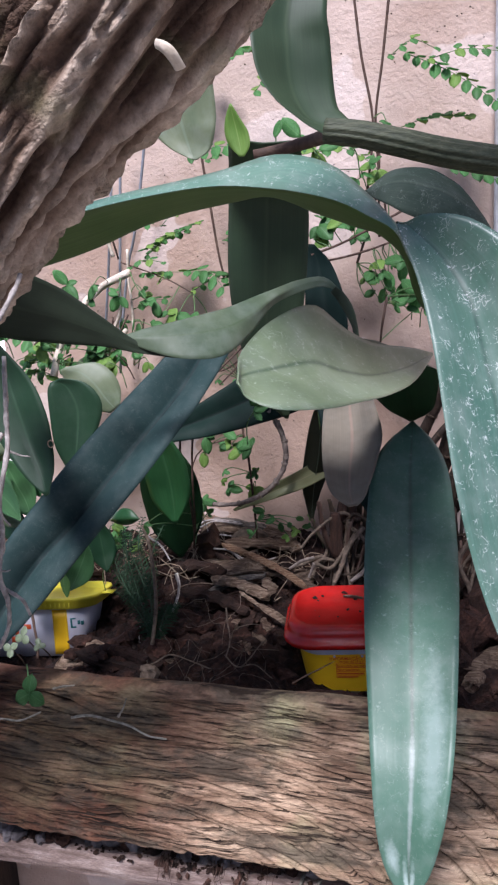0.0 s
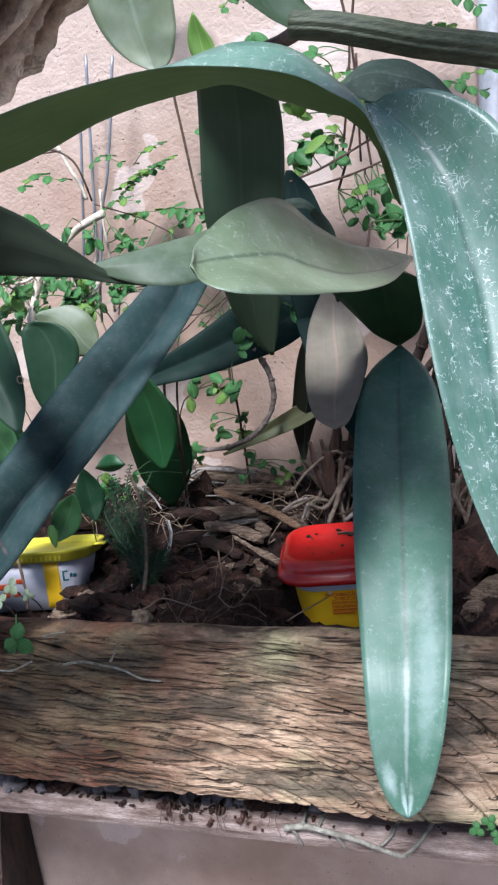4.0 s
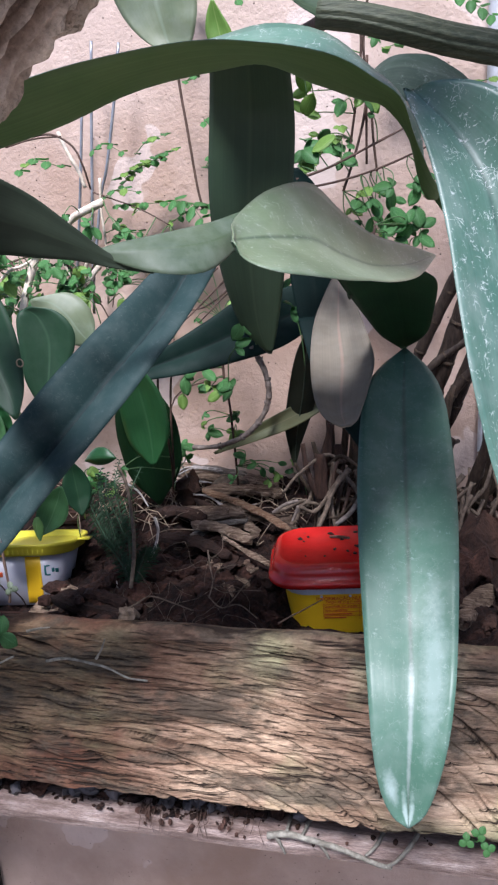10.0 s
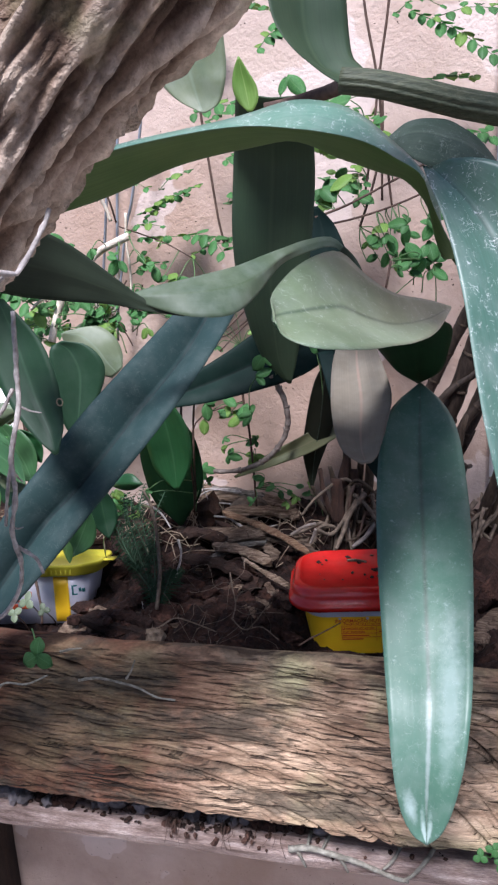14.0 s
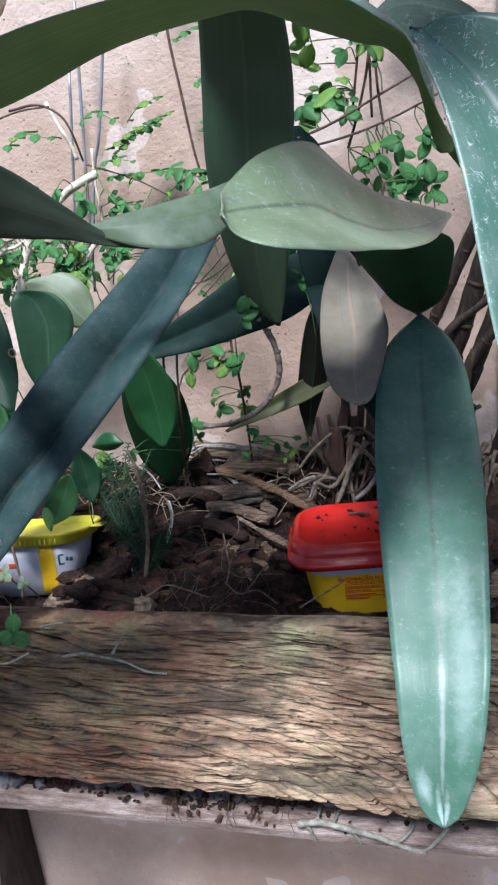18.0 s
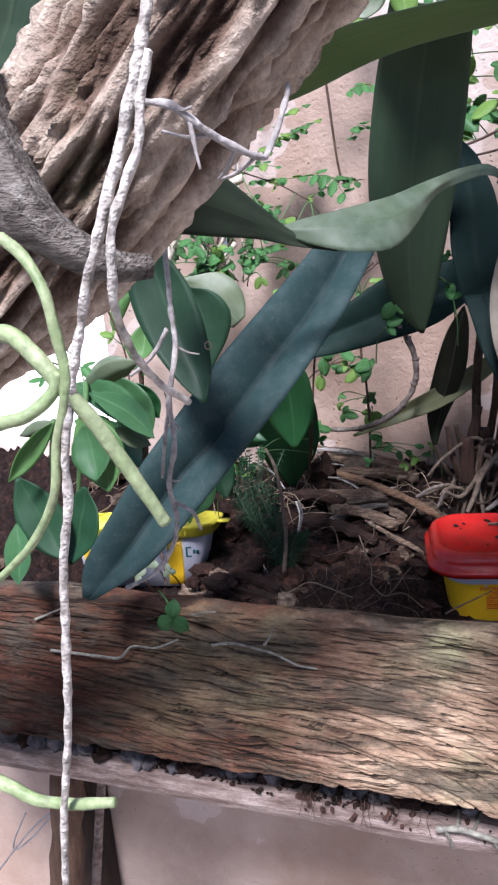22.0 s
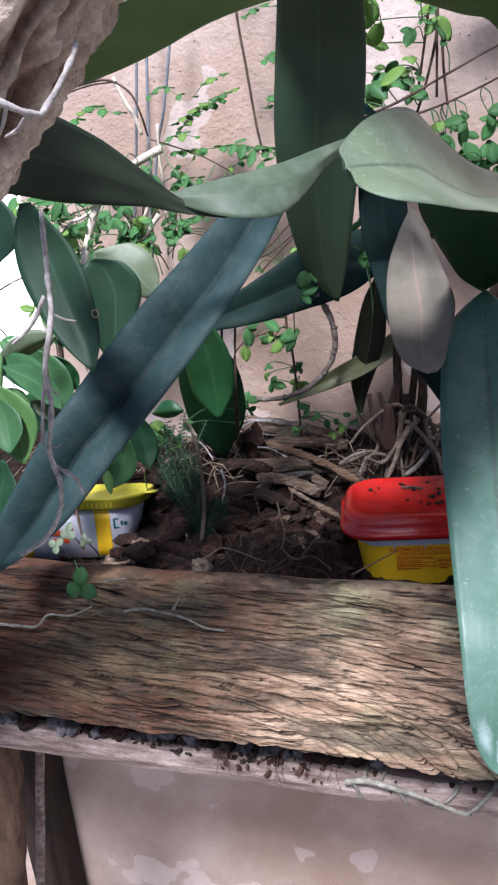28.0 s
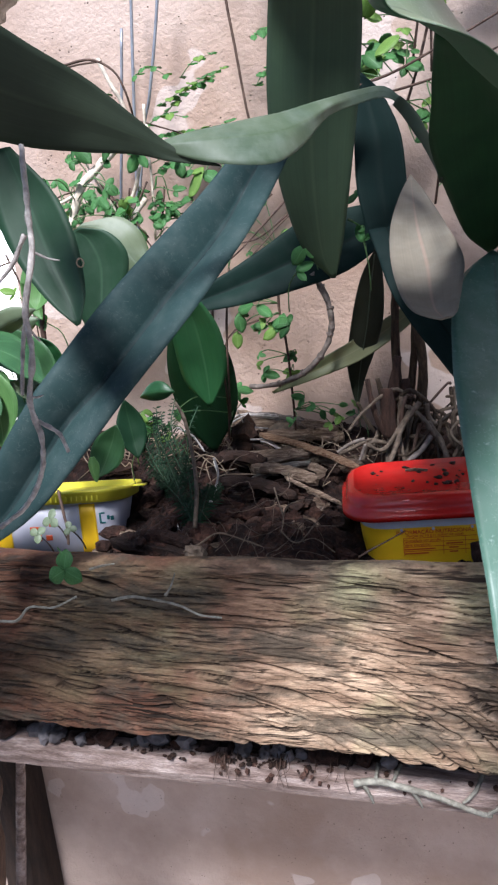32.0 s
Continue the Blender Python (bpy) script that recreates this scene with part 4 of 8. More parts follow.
LEFTO = [
    (-0.2250, 0.0900, 1.0047, 0.0004, 0.0006, 0.0007, 0), (-0.2090, 0.0825, 1.0040, 0.0035, 0.0053, 0.0067, -0.004),
    (-0.1948, 0.0750, 1.0017, 0.0045, 0.0070, 0.0087, -0.004), (-0.1823, 0.0675, 0.9979, 0.0035, 0.0056, 0.0068, -0.004),
    (-0.1714, 0.0600, 0.9927, 0.0003, 0.0004, 0.0005, 0),
]
LEFTR = [
    (-0.1333, 0.1000, 0.9326, 0.0022, 0.0000, 0.0005, 0), (-0.1327, 0.1000, 0.9254, 0.0049, 0.0000, 0.0006, 0.002),
    (-0.1323, 0.1000, 0.9167, 0.0033, 0.0000, 0.0004, 0.001), (-0.1323, 0.1000, 0.9112, 0.0008, 0.0000, 0.0000, 0),
]
LEFTT = [
    (-0.2655, 0.3000, 1.0978, 0.0023, 0.0000, 0.0010, 0), (-0.2729, 0.3000, 1.0880, 0.0108, 0.0000, 0.0024, 0.002),
    (-0.2833, 0.3000, 1.0682, 0.0093, 0.0000, 0.0008, 0.002), (-0.2898, 0.3000, 1.0514, 0.0014, 0.0000, -0.0004, 0),
]
LEFTU = [
    (-0.1828, 0.2600, 1.1056, 0.0018, 0.0000, 0.0018, -0), (-0.1733, 0.2600, 1.1031, 0.0041, 0.0000, -0.0085, -0.002),
    (-0.1593, 0.2600, 1.1091, 0.0033, 0.0000, -0.0071, -0.002), (-0.1478, 0.2600, 1.1129, 0.0004, 0.0000, -0.0011, -0),
]
LEFTV = [
    (-0.2302, 0.1000, 1.0342, 0.0004, 0.0006, 0.0008, 0), (-0.2041, 0.0900, 1.0315, 0.0036, 0.0061, 0.0075, -0.004),
    (-0.1815, 0.0800, 1.0261, 0.0046, 0.0081, 0.0097, -0.004), (-0.1622, 0.0700, 1.0179, 0.0036, 0.0065, 0.0075, -0.004),
    (-0.1459, 0.0600, 1.0071, 0.0003, 0.0005, 0.0005, 0),
]
LEFTW = [
    (-0.1995, 0.0600, 1.0212, 0.0017, 0.0000, 0.0005, 0), (-0.1914, 0.0575, 1.0061, 0.0161, 0.0000, 0.0051, -0.004),
    (-0.1852, 0.0550, 0.9905, 0.0214, 0.0000, 0.0071, -0.004), (-0.1807, 0.0525, 0.9742, 0.0171, 0.0000, 0.0059, -0.004),
    (-0.1781, 0.0500, 0.9571, 0.0013, 0.0000, 0.0005, 0),
]
LEFTX = [
    (-0.1833, 0.1300, 1.0285, 0.0008, 0.0000, 0.0004, 0), (-0.1788, 0.1300, 1.0207, 0.0072, 0.0000, 0.0040, -0.004),
    (-0.1744, 0.1300, 1.0128, 0.0096, 0.0000, 0.0054, -0.004), (-0.1698, 0.1300, 1.0049, 0.0077, 0.0000, 0.0044, -0.004),
    (-0.1652, 0.1300, 0.9970, 0.0006, 0.0000, 0.0003, 0),
]
LEFTY = [
    (-0.2522, 0.1600, 1.0198, 0.0003, 0.0000, -0.0010, 0), (-0.2387, 0.1600, 1.0278, 0.0029, 0.0000, -0.0092, -0.004),
    (-0.2248, 0.1600, 1.0339, 0.0039, 0.0000, -0.0122, -0.004), (-0.2106, 0.1600, 1.0380, 0.0032, 0.0000, -0.0096, -0.004),
    (-0.1959, 0.1600, 1.0402, 0.0002, 0.0000, -0.0007, 0),
]
LEFTZ = [
    (-0.1953, 0.1400, 1.0737, 0.0005, 0.0000, 0.0002, 0), (-0.1917, 0.1400, 1.0656, 0.0049, 0.0000, 0.0021, -0.004),
    (-0.1880, 0.1400, 1.0575, 0.0065, 0.0000, 0.0028, -0.004), (-0.1844, 0.1400, 1.0493, 0.0052, 0.0000, 0.0023, -0.004),
    (-0.1807, 0.1400, 1.0411, 0.0004, 0.0000, 0.0002, 0),
]
LEFTAA = [
    (-0.1016, 0.1400, 0.9724, -0.0000, 0.0000, -0.0007, 0), (-0.0928, 0.1375, 0.9761, -0.0001, 0.0000, -0.0063, -0.004),
    (-0.0842, 0.1350, 0.9782, -0.0001, 0.0000, -0.0083, -0.004), (-0.0757, 0.1325, 0.9789, -0.0001, 0.0000, -0.0066, -0.004),
    (-0.0673, 0.1300, 0.9781, -0.0000, 0.0000, -0.0005, 0),
]
LEFTAB = [
    (-0.2042, 0.1300, 1.0357, 0.0015, 0.0000, 0.0007, 0), (-0.1960, 0.1275, 1.0219, 0.0138, 0.0000, 0.0064, -0.004),
    (-0.1878, 0.1250, 1.0081, 0.0182, 0.0000, 0.0087, -0.004), (-0.1795, 0.1225, 0.9944, 0.0145, 0.0000, 0.0071, -0.004),
    (-0.1711, 0.1200, 0.9808, 0.0011, 0.0000, 0.0005, 0),
]
LEFTAC = [
    (-0.2232, 0.1400, 0.9917, 0.0012, 0.0000, 0.0007, 0), (-0.2131, 0.1350, 0.9821, 0.0113, 0.0000, 0.0066, -0.004),
    (-0.2031, 0.1300, 0.9727, 0.0149, 0.0000, 0.0089, -0.004), (-0.1930, 0.1250, 0.9635, 0.0118, 0.0000, 0.0071, -0.004),
    (-0.1830, 0.1200, 0.9545, 0.0009, 0.0000, 0.0005, 0),
]
SHRUB_STEMS = [
    ([(-0.2194, 0.0500, 1.0159), (-0.2320, 0.0600, 0.9864), (-0.2348, 0.0600, 0.9565), (-0.2491, 0.0800, 0.8948)], 0.0022),
    ([(-0.1985, 0.0600, 1.0064), (-0.2052, 0.0800, 1.0296), (-0.2175, 0.1000, 1.0298), (-0.2229, 0.0800, 0.9548), (-0.2400, 0.0900, 0.8797)], 0.0025),
]
TOPLEFT = [
    (-0.0999, -0.1000, 1.2923, 0.0331, 0.0000, -0.0056, 0), (-0.1116, -0.1000, 1.2612, 0.0285, 0.0000, -0.0052, -0.004),
    (-0.1217, -0.1000, 1.2440, 0.0224, 0.0000, -0.0035, -0.004), (-0.1336, -0.1000, 1.2281, 0.0144, 0.0000, -0.0022, -0.003),
    (-0.1443, -0.1000, 1.2157, 0.0033, 0.0000, -0.0003, 0),
]
ARCH = [
    (-0.0639, -0.1250, 1.2002, 0.0214, -0.0250, -0.0036, 0.0185), (0.0169, -0.1200, 1.2201, 0.0150, -0.0250, -0.0038, 0.0201),
    (0.0575, -0.1150, 1.2279, 0.0115, -0.0250, -0.0047, 0.0150), (0.0959, -0.1075, 1.2322, 0.0078, -0.0275, -0.0072, 0.0116),
    (0.1204, -0.1010, 1.2349, 0.0056, -0.0310, -0.0117, 0.0131), (0.1444, -0.1000, 1.2288, 0.0033, -0.0300, -0.0109, 0.0150),
    (0.1632, -0.0975, 1.2169, 0.0016, -0.0225, -0.0067, 0.0121), (0.1749, -0.0990, 1.2064, 0.0006, -0.0090, -0.0031, 0.0077),
    (0.1832, -0.0800, 1.1904, -0.0015, -0.0050, -0.0003, 0.0041), (0.1890, -0.0600, 1.1700, 0.0030, -0.0050, 0.0020, 0.0045),
    (0.1917, -0.0500, 1.1733, 0.0045, -0.0040, 0.0020, 0.003), (0.1984, -0.0400, 1.1589, 0.0010, -0.0010, 0.0004, 0),
]
VINE = [(0.0334, 0.2350, 1.0581), (0.0421, 0.2350, 1.0436), (0.0482, 0.2350, 1.0252), (0.0473, 0.2380, 1.0056), (0.0387, 0.2400, 0.9864), (0.0253, 0.2420, 0.9720), (0.0078, 0.2420, 0.9626), (-0.0099, 0.2420, 0.9577), (-0.0336, 0.2450, 0.9559)]
RIBBED = [(0.1292, 0.0100, 1.2694), (0.1509, 0.0100, 1.2653), (0.1769, 0.0120, 1.2579), (0.2027, 0.0200, 1.2513), (0.2353, 0.0300, 1.2447), (0.2729, 0.0500, 1.2384)]
BACKSTEM = [(0.0733, 0.0600, 1.2677), (0.0969, 0.0600, 1.2702), (0.1178, 0.0500, 1.2717), (0.1316, 0.0300, 1.2715)]
STEM_A = [(-0.0493, 0.3300, 1.3353), (-0.0474, 0.3300, 1.3067), (-0.0424, 0.3300, 1.2670), (-0.0363, 0.3300, 1.2157), (-0.0322, 0.3300, 1.1933)]
STEM_B = [(-0.0101, 0.3000, 1.0800), (-0.0116, 0.3000, 1.0405), (-0.0114, 0.3000, 1.0173), (-0.0075, 0.3000, 0.9936), (-0.0050, 0.3000, 0.9572), (-0.0057, 0.3100, 0.9167), (-0.0072, 0.3200, 0.8808)]
STEM_C = [(-0.0538, 0.2300, 1.0634), (-0.0561, 0.2200, 1.0306), (-0.0563, 0.2200, 1.0063), (-0.0515, 0.2200, 0.9785), (-0.0557, 0.2400, 0.9383), (-0.0634, 0.2600, 0.9011)]
STEM_D = [(-0.0401, 0.2300, 1.0680), (-0.0429, 0.2200, 1.0302), (-0.0455, 0.2200, 1.0005), (-0.0499, 0.2300, 0.9645), (-0.0574, 0.2500, 0.9231)]
THORN_A = [(0.0804, 0.2400, 1.2041), (0.1073, 0.2600, 1.2140), (0.1397, 0.2800, 1.2302), (0.1678, 0.3000, 1.2450), (0.1999, 0.3000, 1.2585)]
THORN_B = [(0.0791, 0.2500, 1.1961), (0.1161, 0.2700, 1.2028), (0.1539, 0.2900, 1.2141), (0.2007, 0.3000, 1.2323)]
THORN_C = [(0.1391, 0.3100, 1.3134), (0.1377, 0.3100, 1.2702), (0.1286, 0.3000, 1.2293), (0.1175, 0.2900, 1.1950)]
THORN_D = [(0.1424, 0.3200, 1.2713), (0.1439, 0.3200, 1.2438), (0.1475, 0.3200, 1.2131)]
THORN_E = [(0.1180, 0.3000, 1.4424), (0.1246, 0.3000, 1.3841), (0.1342, 0.3000, 1.3285), (0.1307, 0.3000, 1.2829), (0.1213, 0.3000, 1.2201)]
THORN_F = [(0.1508, 0.3100, 1.4411), (0.1438, 0.3100, 1.3843), (0.1361, 0.3100, 1.3302), (0.1381, 0.3100, 1.2835), (0.1382, 0.3100, 1.2194)]
THORN_G = [(0.1490, 0.2500, 1.1623), (0.1443, 0.2500, 1.1374), (0.1416, 0.2600, 1.1206), (0.1398, 0.2700, 1.1074)]
TWIG_A = [(-0.2097, 0.3000, 1.2674), (-0.1786, 0.3000, 1.2689), (-0.1562, 0.3000, 1.2563), (-0.1468, 0.3000, 1.2376), (-0.1450, 0.3100, 1.2147)]
TWIG_B = [(-0.2299, 0.3000, 1.2604), (-0.1975, 0.3000, 1.2660), (-0.1669, 0.3000, 1.2661)]
TWIG_C = [(-0.1384, 0.3000, 1.2104), (-0.1154, 0.3000, 1.2019), (-0.0871, 0.3000, 1.1904), (-0.0584, 0.3000, 1.1738)]
TWIG_D = [(-0.1294, 0.3000, 1.2240), (-0.1312, 0.3000, 1.1918), (-0.1298, 0.3000, 1.1596), (-0.1331, 0.3000, 1.0985)]
STALK = [(-0.1199, 0.2800, 1.1994), (-0.1449, 0.2800, 1.1899), (-0.1613, 0.2800, 1.1808), (-0.1764, 0.2600, 1.1610), (-0.1822, 0.2500, 1.1511), (-0.1909, 0.2400, 1.1231), (-0.1944, 0.2300, 1.0973)]
STALK_B = [(-0.1387, 0.3000, 1.1383), (-0.1491, 0.2900, 1.1228), (-0.1612, 0.2900, 1.1039), (-0.1627, 0.2800, 1.0849)]
STALK_C = [(-0.1796, 0.3200, 1.2738), (-0.1696, 0.3200, 1.2503), (-0.1606, 0.3200, 1.2338), (-0.1556, 0.3200, 1.2177)]
STALK_D = [(-0.1673, 0.3000, 1.1182), (-0.1565, 0.3000, 1.1346), (-0.1468, 0.3000, 1.1523), (-0.1410, 0.3000, 1.1701)]
STALK_E = [(-0.1939, 0.2800, 1.1899), (-0.1816, 0.2800, 1.1610), (-0.1692, 0.2800, 1.1402), (-0.1567, 0.2800, 1.1159)]
STALK_G = [(-0.2307, 0.2600, 1.1293), (-0.2171, 0.2600, 1.1385), (-0.2065, 0.2600, 1.1410), (-0.1942, 0.2700, 1.1491)]
WIRE_A = [(-0.1414, 0.3400, 1.3600), (-0.1486, 0.3400, 1.2937), (-0.1596, 0.3400, 1.1844), (-0.1689, 0.3400, 1.0850)]
WIRE_B = [(-0.1100, 0.3350, 1.3544), (-0.1212, 0.3350, 1.2972), (-0.1355, 0.3350, 1.2367), (-0.1458, 0.3350, 1.2053), (-0.1641, 0.3350, 1.1154)]
WIRE_C = [(-0.1626, 0.3500, 1.3047), (-0.1753, 0.3500, 1.2144), (-0.1889, 0.3500, 1.1282)]
HROOT = [(-0.0613, -0.0600, 1.1474), (-0.0547, -0.0750, 1.1152), (-0.0479, -0.0900, 1.0931), (-0.0498, -0.1000, 1.0710), (-0.0454, -0.1080, 1.0485), (-0.0509, -0.1080, 1.0265), (-0.0498, -0.1050, 1.0057), (-0.0566, -0.1000, 0.9863), (-0.0716, -0.0950, 0.9672), (-0.0934, -0.0900, 0.9524)]
HROOT_B = [(-0.0558, -0.0800, 1.1039), (-0.0664, -0.0800, 1.0890), (-0.0804, -0.0800, 1.0784)]
HROOT_C = [(-0.0499, -0.1050, 1.0156), (-0.0400, -0.1050, 1.0093), (-0.0374, -0.1030, 0.9992)]
HROOT_D = [(-0.0479, -0.0900, 1.0931), (-0.0511, -0.1050, 1.0539), (-0.0550, -0.1070, 1.0293)]
WROOT = [(0.0166, -0.2450, 1.1862), (0.0265, -0.2500, 1.1838), (0.0323, -0.2500, 1.1793), (0.0377, -0.2450, 1.1748), (0.0436, -0.2400, 1.1713), (0.0468, -0.2350, 1.1702)]
WROOT_B = [(0.0468, -0.2350, 1.1702), (0.0478, -0.2250, 1.1781), (0.0481, -0.2150, 1.1866), (0.0480, -0.2100, 1.1917)]
FROOT_A = [(0.0285, -0.2620, 1.2042), (0.0271, -0.2650, 1.1956), (0.0252, -0.2680, 1.1859), (0.0218, -0.2700, 1.1740), (0.0174, -0.2720, 1.1617), (0.0134, -0.2750, 1.1489), (0.0096, -0.2750, 1.1383), (0.0053, -0.2750, 1.1257), (0.0013, -0.2750, 1.1139), (-0.0023, -0.2750, 1.0984), (-0.0040, -0.2750, 1.0821), (-0.0082, -0.2750, 1.0647), (-0.0117, -0.2750, 1.0368), (-0.0159, -0.2750, 1.0064), (-0.0227, -0.2750, 0.9726), (-0.0291, -0.2750, 0.9253)]
FROOT_B = [(0.0285, -0.2650, 1.1931), (0.0268, -0.2680, 1.1834), (0.0261, -0.2700, 1.1735), (0.0222, -0.2720, 1.1638), (0.0188, -0.2740, 1.1551), (0.0179, -0.2750, 1.1447), (0.0161, -0.2720, 1.1349), (0.0141, -0.2600, 1.1214), (0.0146, -0.2450, 1.1094), (0.0181, -0.2350, 1.1024)]
GROOT_A = [(-0.0256, -0.2700, 1.1300), (-0.0154, -0.2720, 1.1293), (-0.0060, -0.2750, 1.1229), (-0.0004, -0.2750, 1.1162), (0.0049, -0.2720, 1.1071), (0.0111, -0.2680, 1.0933), (0.0160, -0.2650, 1.0817), (0.0186, -0.2620, 1.0737)]
GROOT_B = [(-0.0203, -0.2900, 1.1079), (-0.0137, -0.2850, 1.1086), (-0.0084, -0.2800, 1.1098), (-0.0028, -0.2770, 1.1144), (0.0000, -0.2760, 1.1201)]
GROOT_C = [(-0.0155, -0.2700, 1.1545), (-0.0083, -0.2720, 1.1493), (-0.0020, -0.2750, 1.1415), (0.0003, -0.2760, 1.1317), (0.0017, -0.2760, 1.1201), (-0.0002, -0.2760, 1.1111), (-0.0047, -0.2750, 1.0999), (-0.0080, -0.2750, 1.0852), (-0.0190, -0.2720, 1.0696), (-0.0346, -0.2700, 1.0554)]
GROOT_D = [(-0.0582, -0.2700, 0.9805), (-0.0455, -0.2700, 0.9759), (-0.0350, -0.2700, 0.9727), (-0.0219, -0.2700, 0.9740), (-0.0062, -0.2700, 0.9778)]
PROOT_A = [(-0.2153, -0.0070, 0.8428), (-0.1900, -0.0070, 0.8429), (-0.1702, -0.0070, 0.8428), (-0.1546, -0.0070, 0.8438), (-0.1428, -0.0060, 0.8545), (-0.1239, -0.0060, 0.8553), (-0.1051, -0.0050, 0.8641)]
PROOT_B = [(-0.0781, -0.0060, 0.8632), (-0.0626, -0.0060, 0.8664), (-0.0453, -0.0070, 0.8654), (-0.0285, -0.0080, 0.8626), (-0.0143, -0.0090, 0.8569), (0.0006, -0.0090, 0.8556)]
PROOT_C = [(-0.2306, -0.0000, 0.8644), (-0.2176, 0.0000, 0.8708), (-0.2055, 0.0010, 0.8764)]
LROOT_A = [(0.0813, -0.0060, 0.7323), (0.0971, -0.0060, 0.7359), (0.1114, -0.0070, 0.7345), (0.1294, -0.0070, 0.7309), (0.1451, -0.0070, 0.7259), (0.1607, -0.0060, 0.7195), (0.1705, -0.0040, 0.7161)]
LROOT_B = [(0.0961, 0.0120, 0.7354), (0.0962, -0.0040, 0.7396), (0.0951, -0.0060, 0.7350)]
LROOT_C = [(0.1112, 0.0120, 0.7356), (0.1089, 0.0000, 0.7379), (0.1061, -0.0060, 0.7337)]
LROOT_D = [(0.1654, 0.0100, 0.7376), (0.1606, -0.0020, 0.7339), (0.1521, -0.0060, 0.7251)]
LROOT_E = [(0.1895, 0.0100, 0.7374), (0.1836, -0.0010, 0.7343), (0.1742, -0.0050, 0.7239), (0.1677, -0.0050, 0.7177)]
LROOT_F = [(0.0868, -0.0060, 0.7332), (0.0907, -0.0060, 0.7260), (0.0935, -0.0040, 0.7161)]
LROOT_G = [(0.1194, -0.0070, 0.7328), (0.1233, -0.0060, 0.7253), (0.1259, -0.0040, 0.7170)]
STUB = [(-0.0446, -0.2350, 1.2033), (-0.0347, -0.2400, 1.1756), (-0.0242, -0.2450, 1.1614), (-0.0139, -0.2430, 1.1520), (-0.0027, -0.2380, 1.1450), (0.0078, -0.2300, 1.1436)]
CANE_A = [(0.1714, 0.2800, 1.0029), (0.1875, 0.2700, 1.0411), (0.2052, 0.2600, 1.0819), (0.2221, 0.2500, 1.1191), (0.2370, 0.2400, 1.1540)]
CANE_B = [(0.1990, 0.2700, 0.9908), (0.2103, 0.2600, 1.0327), (0.2261, 0.2500, 1.0827), (0.2417, 0.2400, 1.1291), (0.2542, 0.2300, 1.1724)]
CANE_C = [(0.2150, 0.2600, 0.9819), (0.2315, 0.2500, 1.0291), (0.2469, 0.2400, 1.0731), (0.2612, 0.2300, 1.1142)]
CANE_D = [(0.1771, 0.2500, 1.0013), (0.2004, 0.2500, 1.0347), (0.2307, 0.2500, 1.0587), (0.2552, 0.2500, 1.0768)]
CANE_E = [(0.2062, 0.2400, 0.9816), (0.2210, 0.2400, 1.0149), (0.2445, 0.2300, 1.0435), (0.2664, 0.2200, 1.0705)]
SHEATH_A = [(0.1066, 0.2620, 1.0660), (0.1030, 0.2700, 1.0221), (0.1019, 0.2750, 0.9810), (0.1018, 0.2800, 0.9377), (0.0957, 0.2850, 0.8945)]
SHEATH_E = [(0.1130, 0.2600, 1.0617), (0.1195, 0.2620, 1.0237), (0.1192, 0.2700, 0.9776), (0.1134, 0.2800, 0.9329), (0.1080, 0.2850, 0.8924)]
SHEATH_B = [(0.0832, 0.2850, 0.9517), (0.0896, 0.2850, 0.9249), (0.0977, 0.2800, 0.8907)]
SHEATH_C = [(0.1275, 0.2500, 1.0536), (0.1235, 0.2600, 1.0047), (0.1264, 0.2700, 0.9573), (0.1210, 0.2800, 0.9170), (0.1091, 0.2850, 0.8925)]
SHEATH_D = [(0.0626, 0.2900, 0.9276), (0.0707, 0.2900, 0.9085), (0.0835, 0.2850, 0.8910)]
LONGCHIP = [(-0.0342, 0.2700, 0.9014), (0.0044, 0.2500, 0.8978), (0.0411, 0.2250, 0.8935), (0.0714, 0.1950, 0.8901)]
BROWNSTEM = [(-0.1830, 0.1500, 1.0637), (-0.1875, 0.1500, 1.0345), (-0.1887, 0.1500, 1.0045), (-0.1863, 0.1400, 0.9660), (-0.1886, 0.1300, 0.9165)]
FRESHSTEM = [(-0.0751, 0.1500, 0.9645), (-0.0650, 0.1400, 0.9527), (-0.0558, 0.1250, 0.9294), (-0.0483, 0.1050, 0.9028), (-0.0460, 0.0850, 0.8785)]
THINCHIP = [(0.0248, 0.1900, 0.8710), (0.0402, 0.1800, 0.8701), (0.0576, 0.1650, 0.8689)]
LOG = [(-0.0997, 0.3450, 0.9007), (-0.0643, 0.3450, 0.8980), (-0.0180, 0.3450, 0.8912), (0.0343, 0.3400, 0.8822)]
LOGB = [(-0.0433, 0.3100, 0.8873), (0.0005, 0.3150, 0.8878), (0.0447, 0.3100, 0.8859)]
WHITELINE_A = [(-0.0791, 0.3250, 0.9002), (-0.0632, 0.3300, 0.9067), (-0.0447, 0.3350, 0.9045), (-0.0283, 0.3350, 0.9031)]
WHITELINE_B = [(-0.0574, 0.2900, 0.8895), (-0.0354, 0.2900, 0.8877), (-0.0190, 0.2850, 0.8812), (-0.0058, 0.2800, 0.8787)]
WHITELINE_C = [(-0.0058, 0.2800, 0.8781), (0.0096, 0.2800, 0.8808), (0.0240, 0.2850, 0.8830)]
CURL_A = [(-0.0527, 0.1700, 0.9090), (-0.0484, 0.1650, 0.8975), (-0.0503, 0.1600, 0.8852), (-0.0552, 0.1500, 0.8723)]
CURL_B = [(-0.0653, 0.1300, 0.8781), (-0.0738, 0.1250, 0.8688), (-0.0739, 0.1200, 0.8571), (-0.0652, 0.1150, 0.8471)]
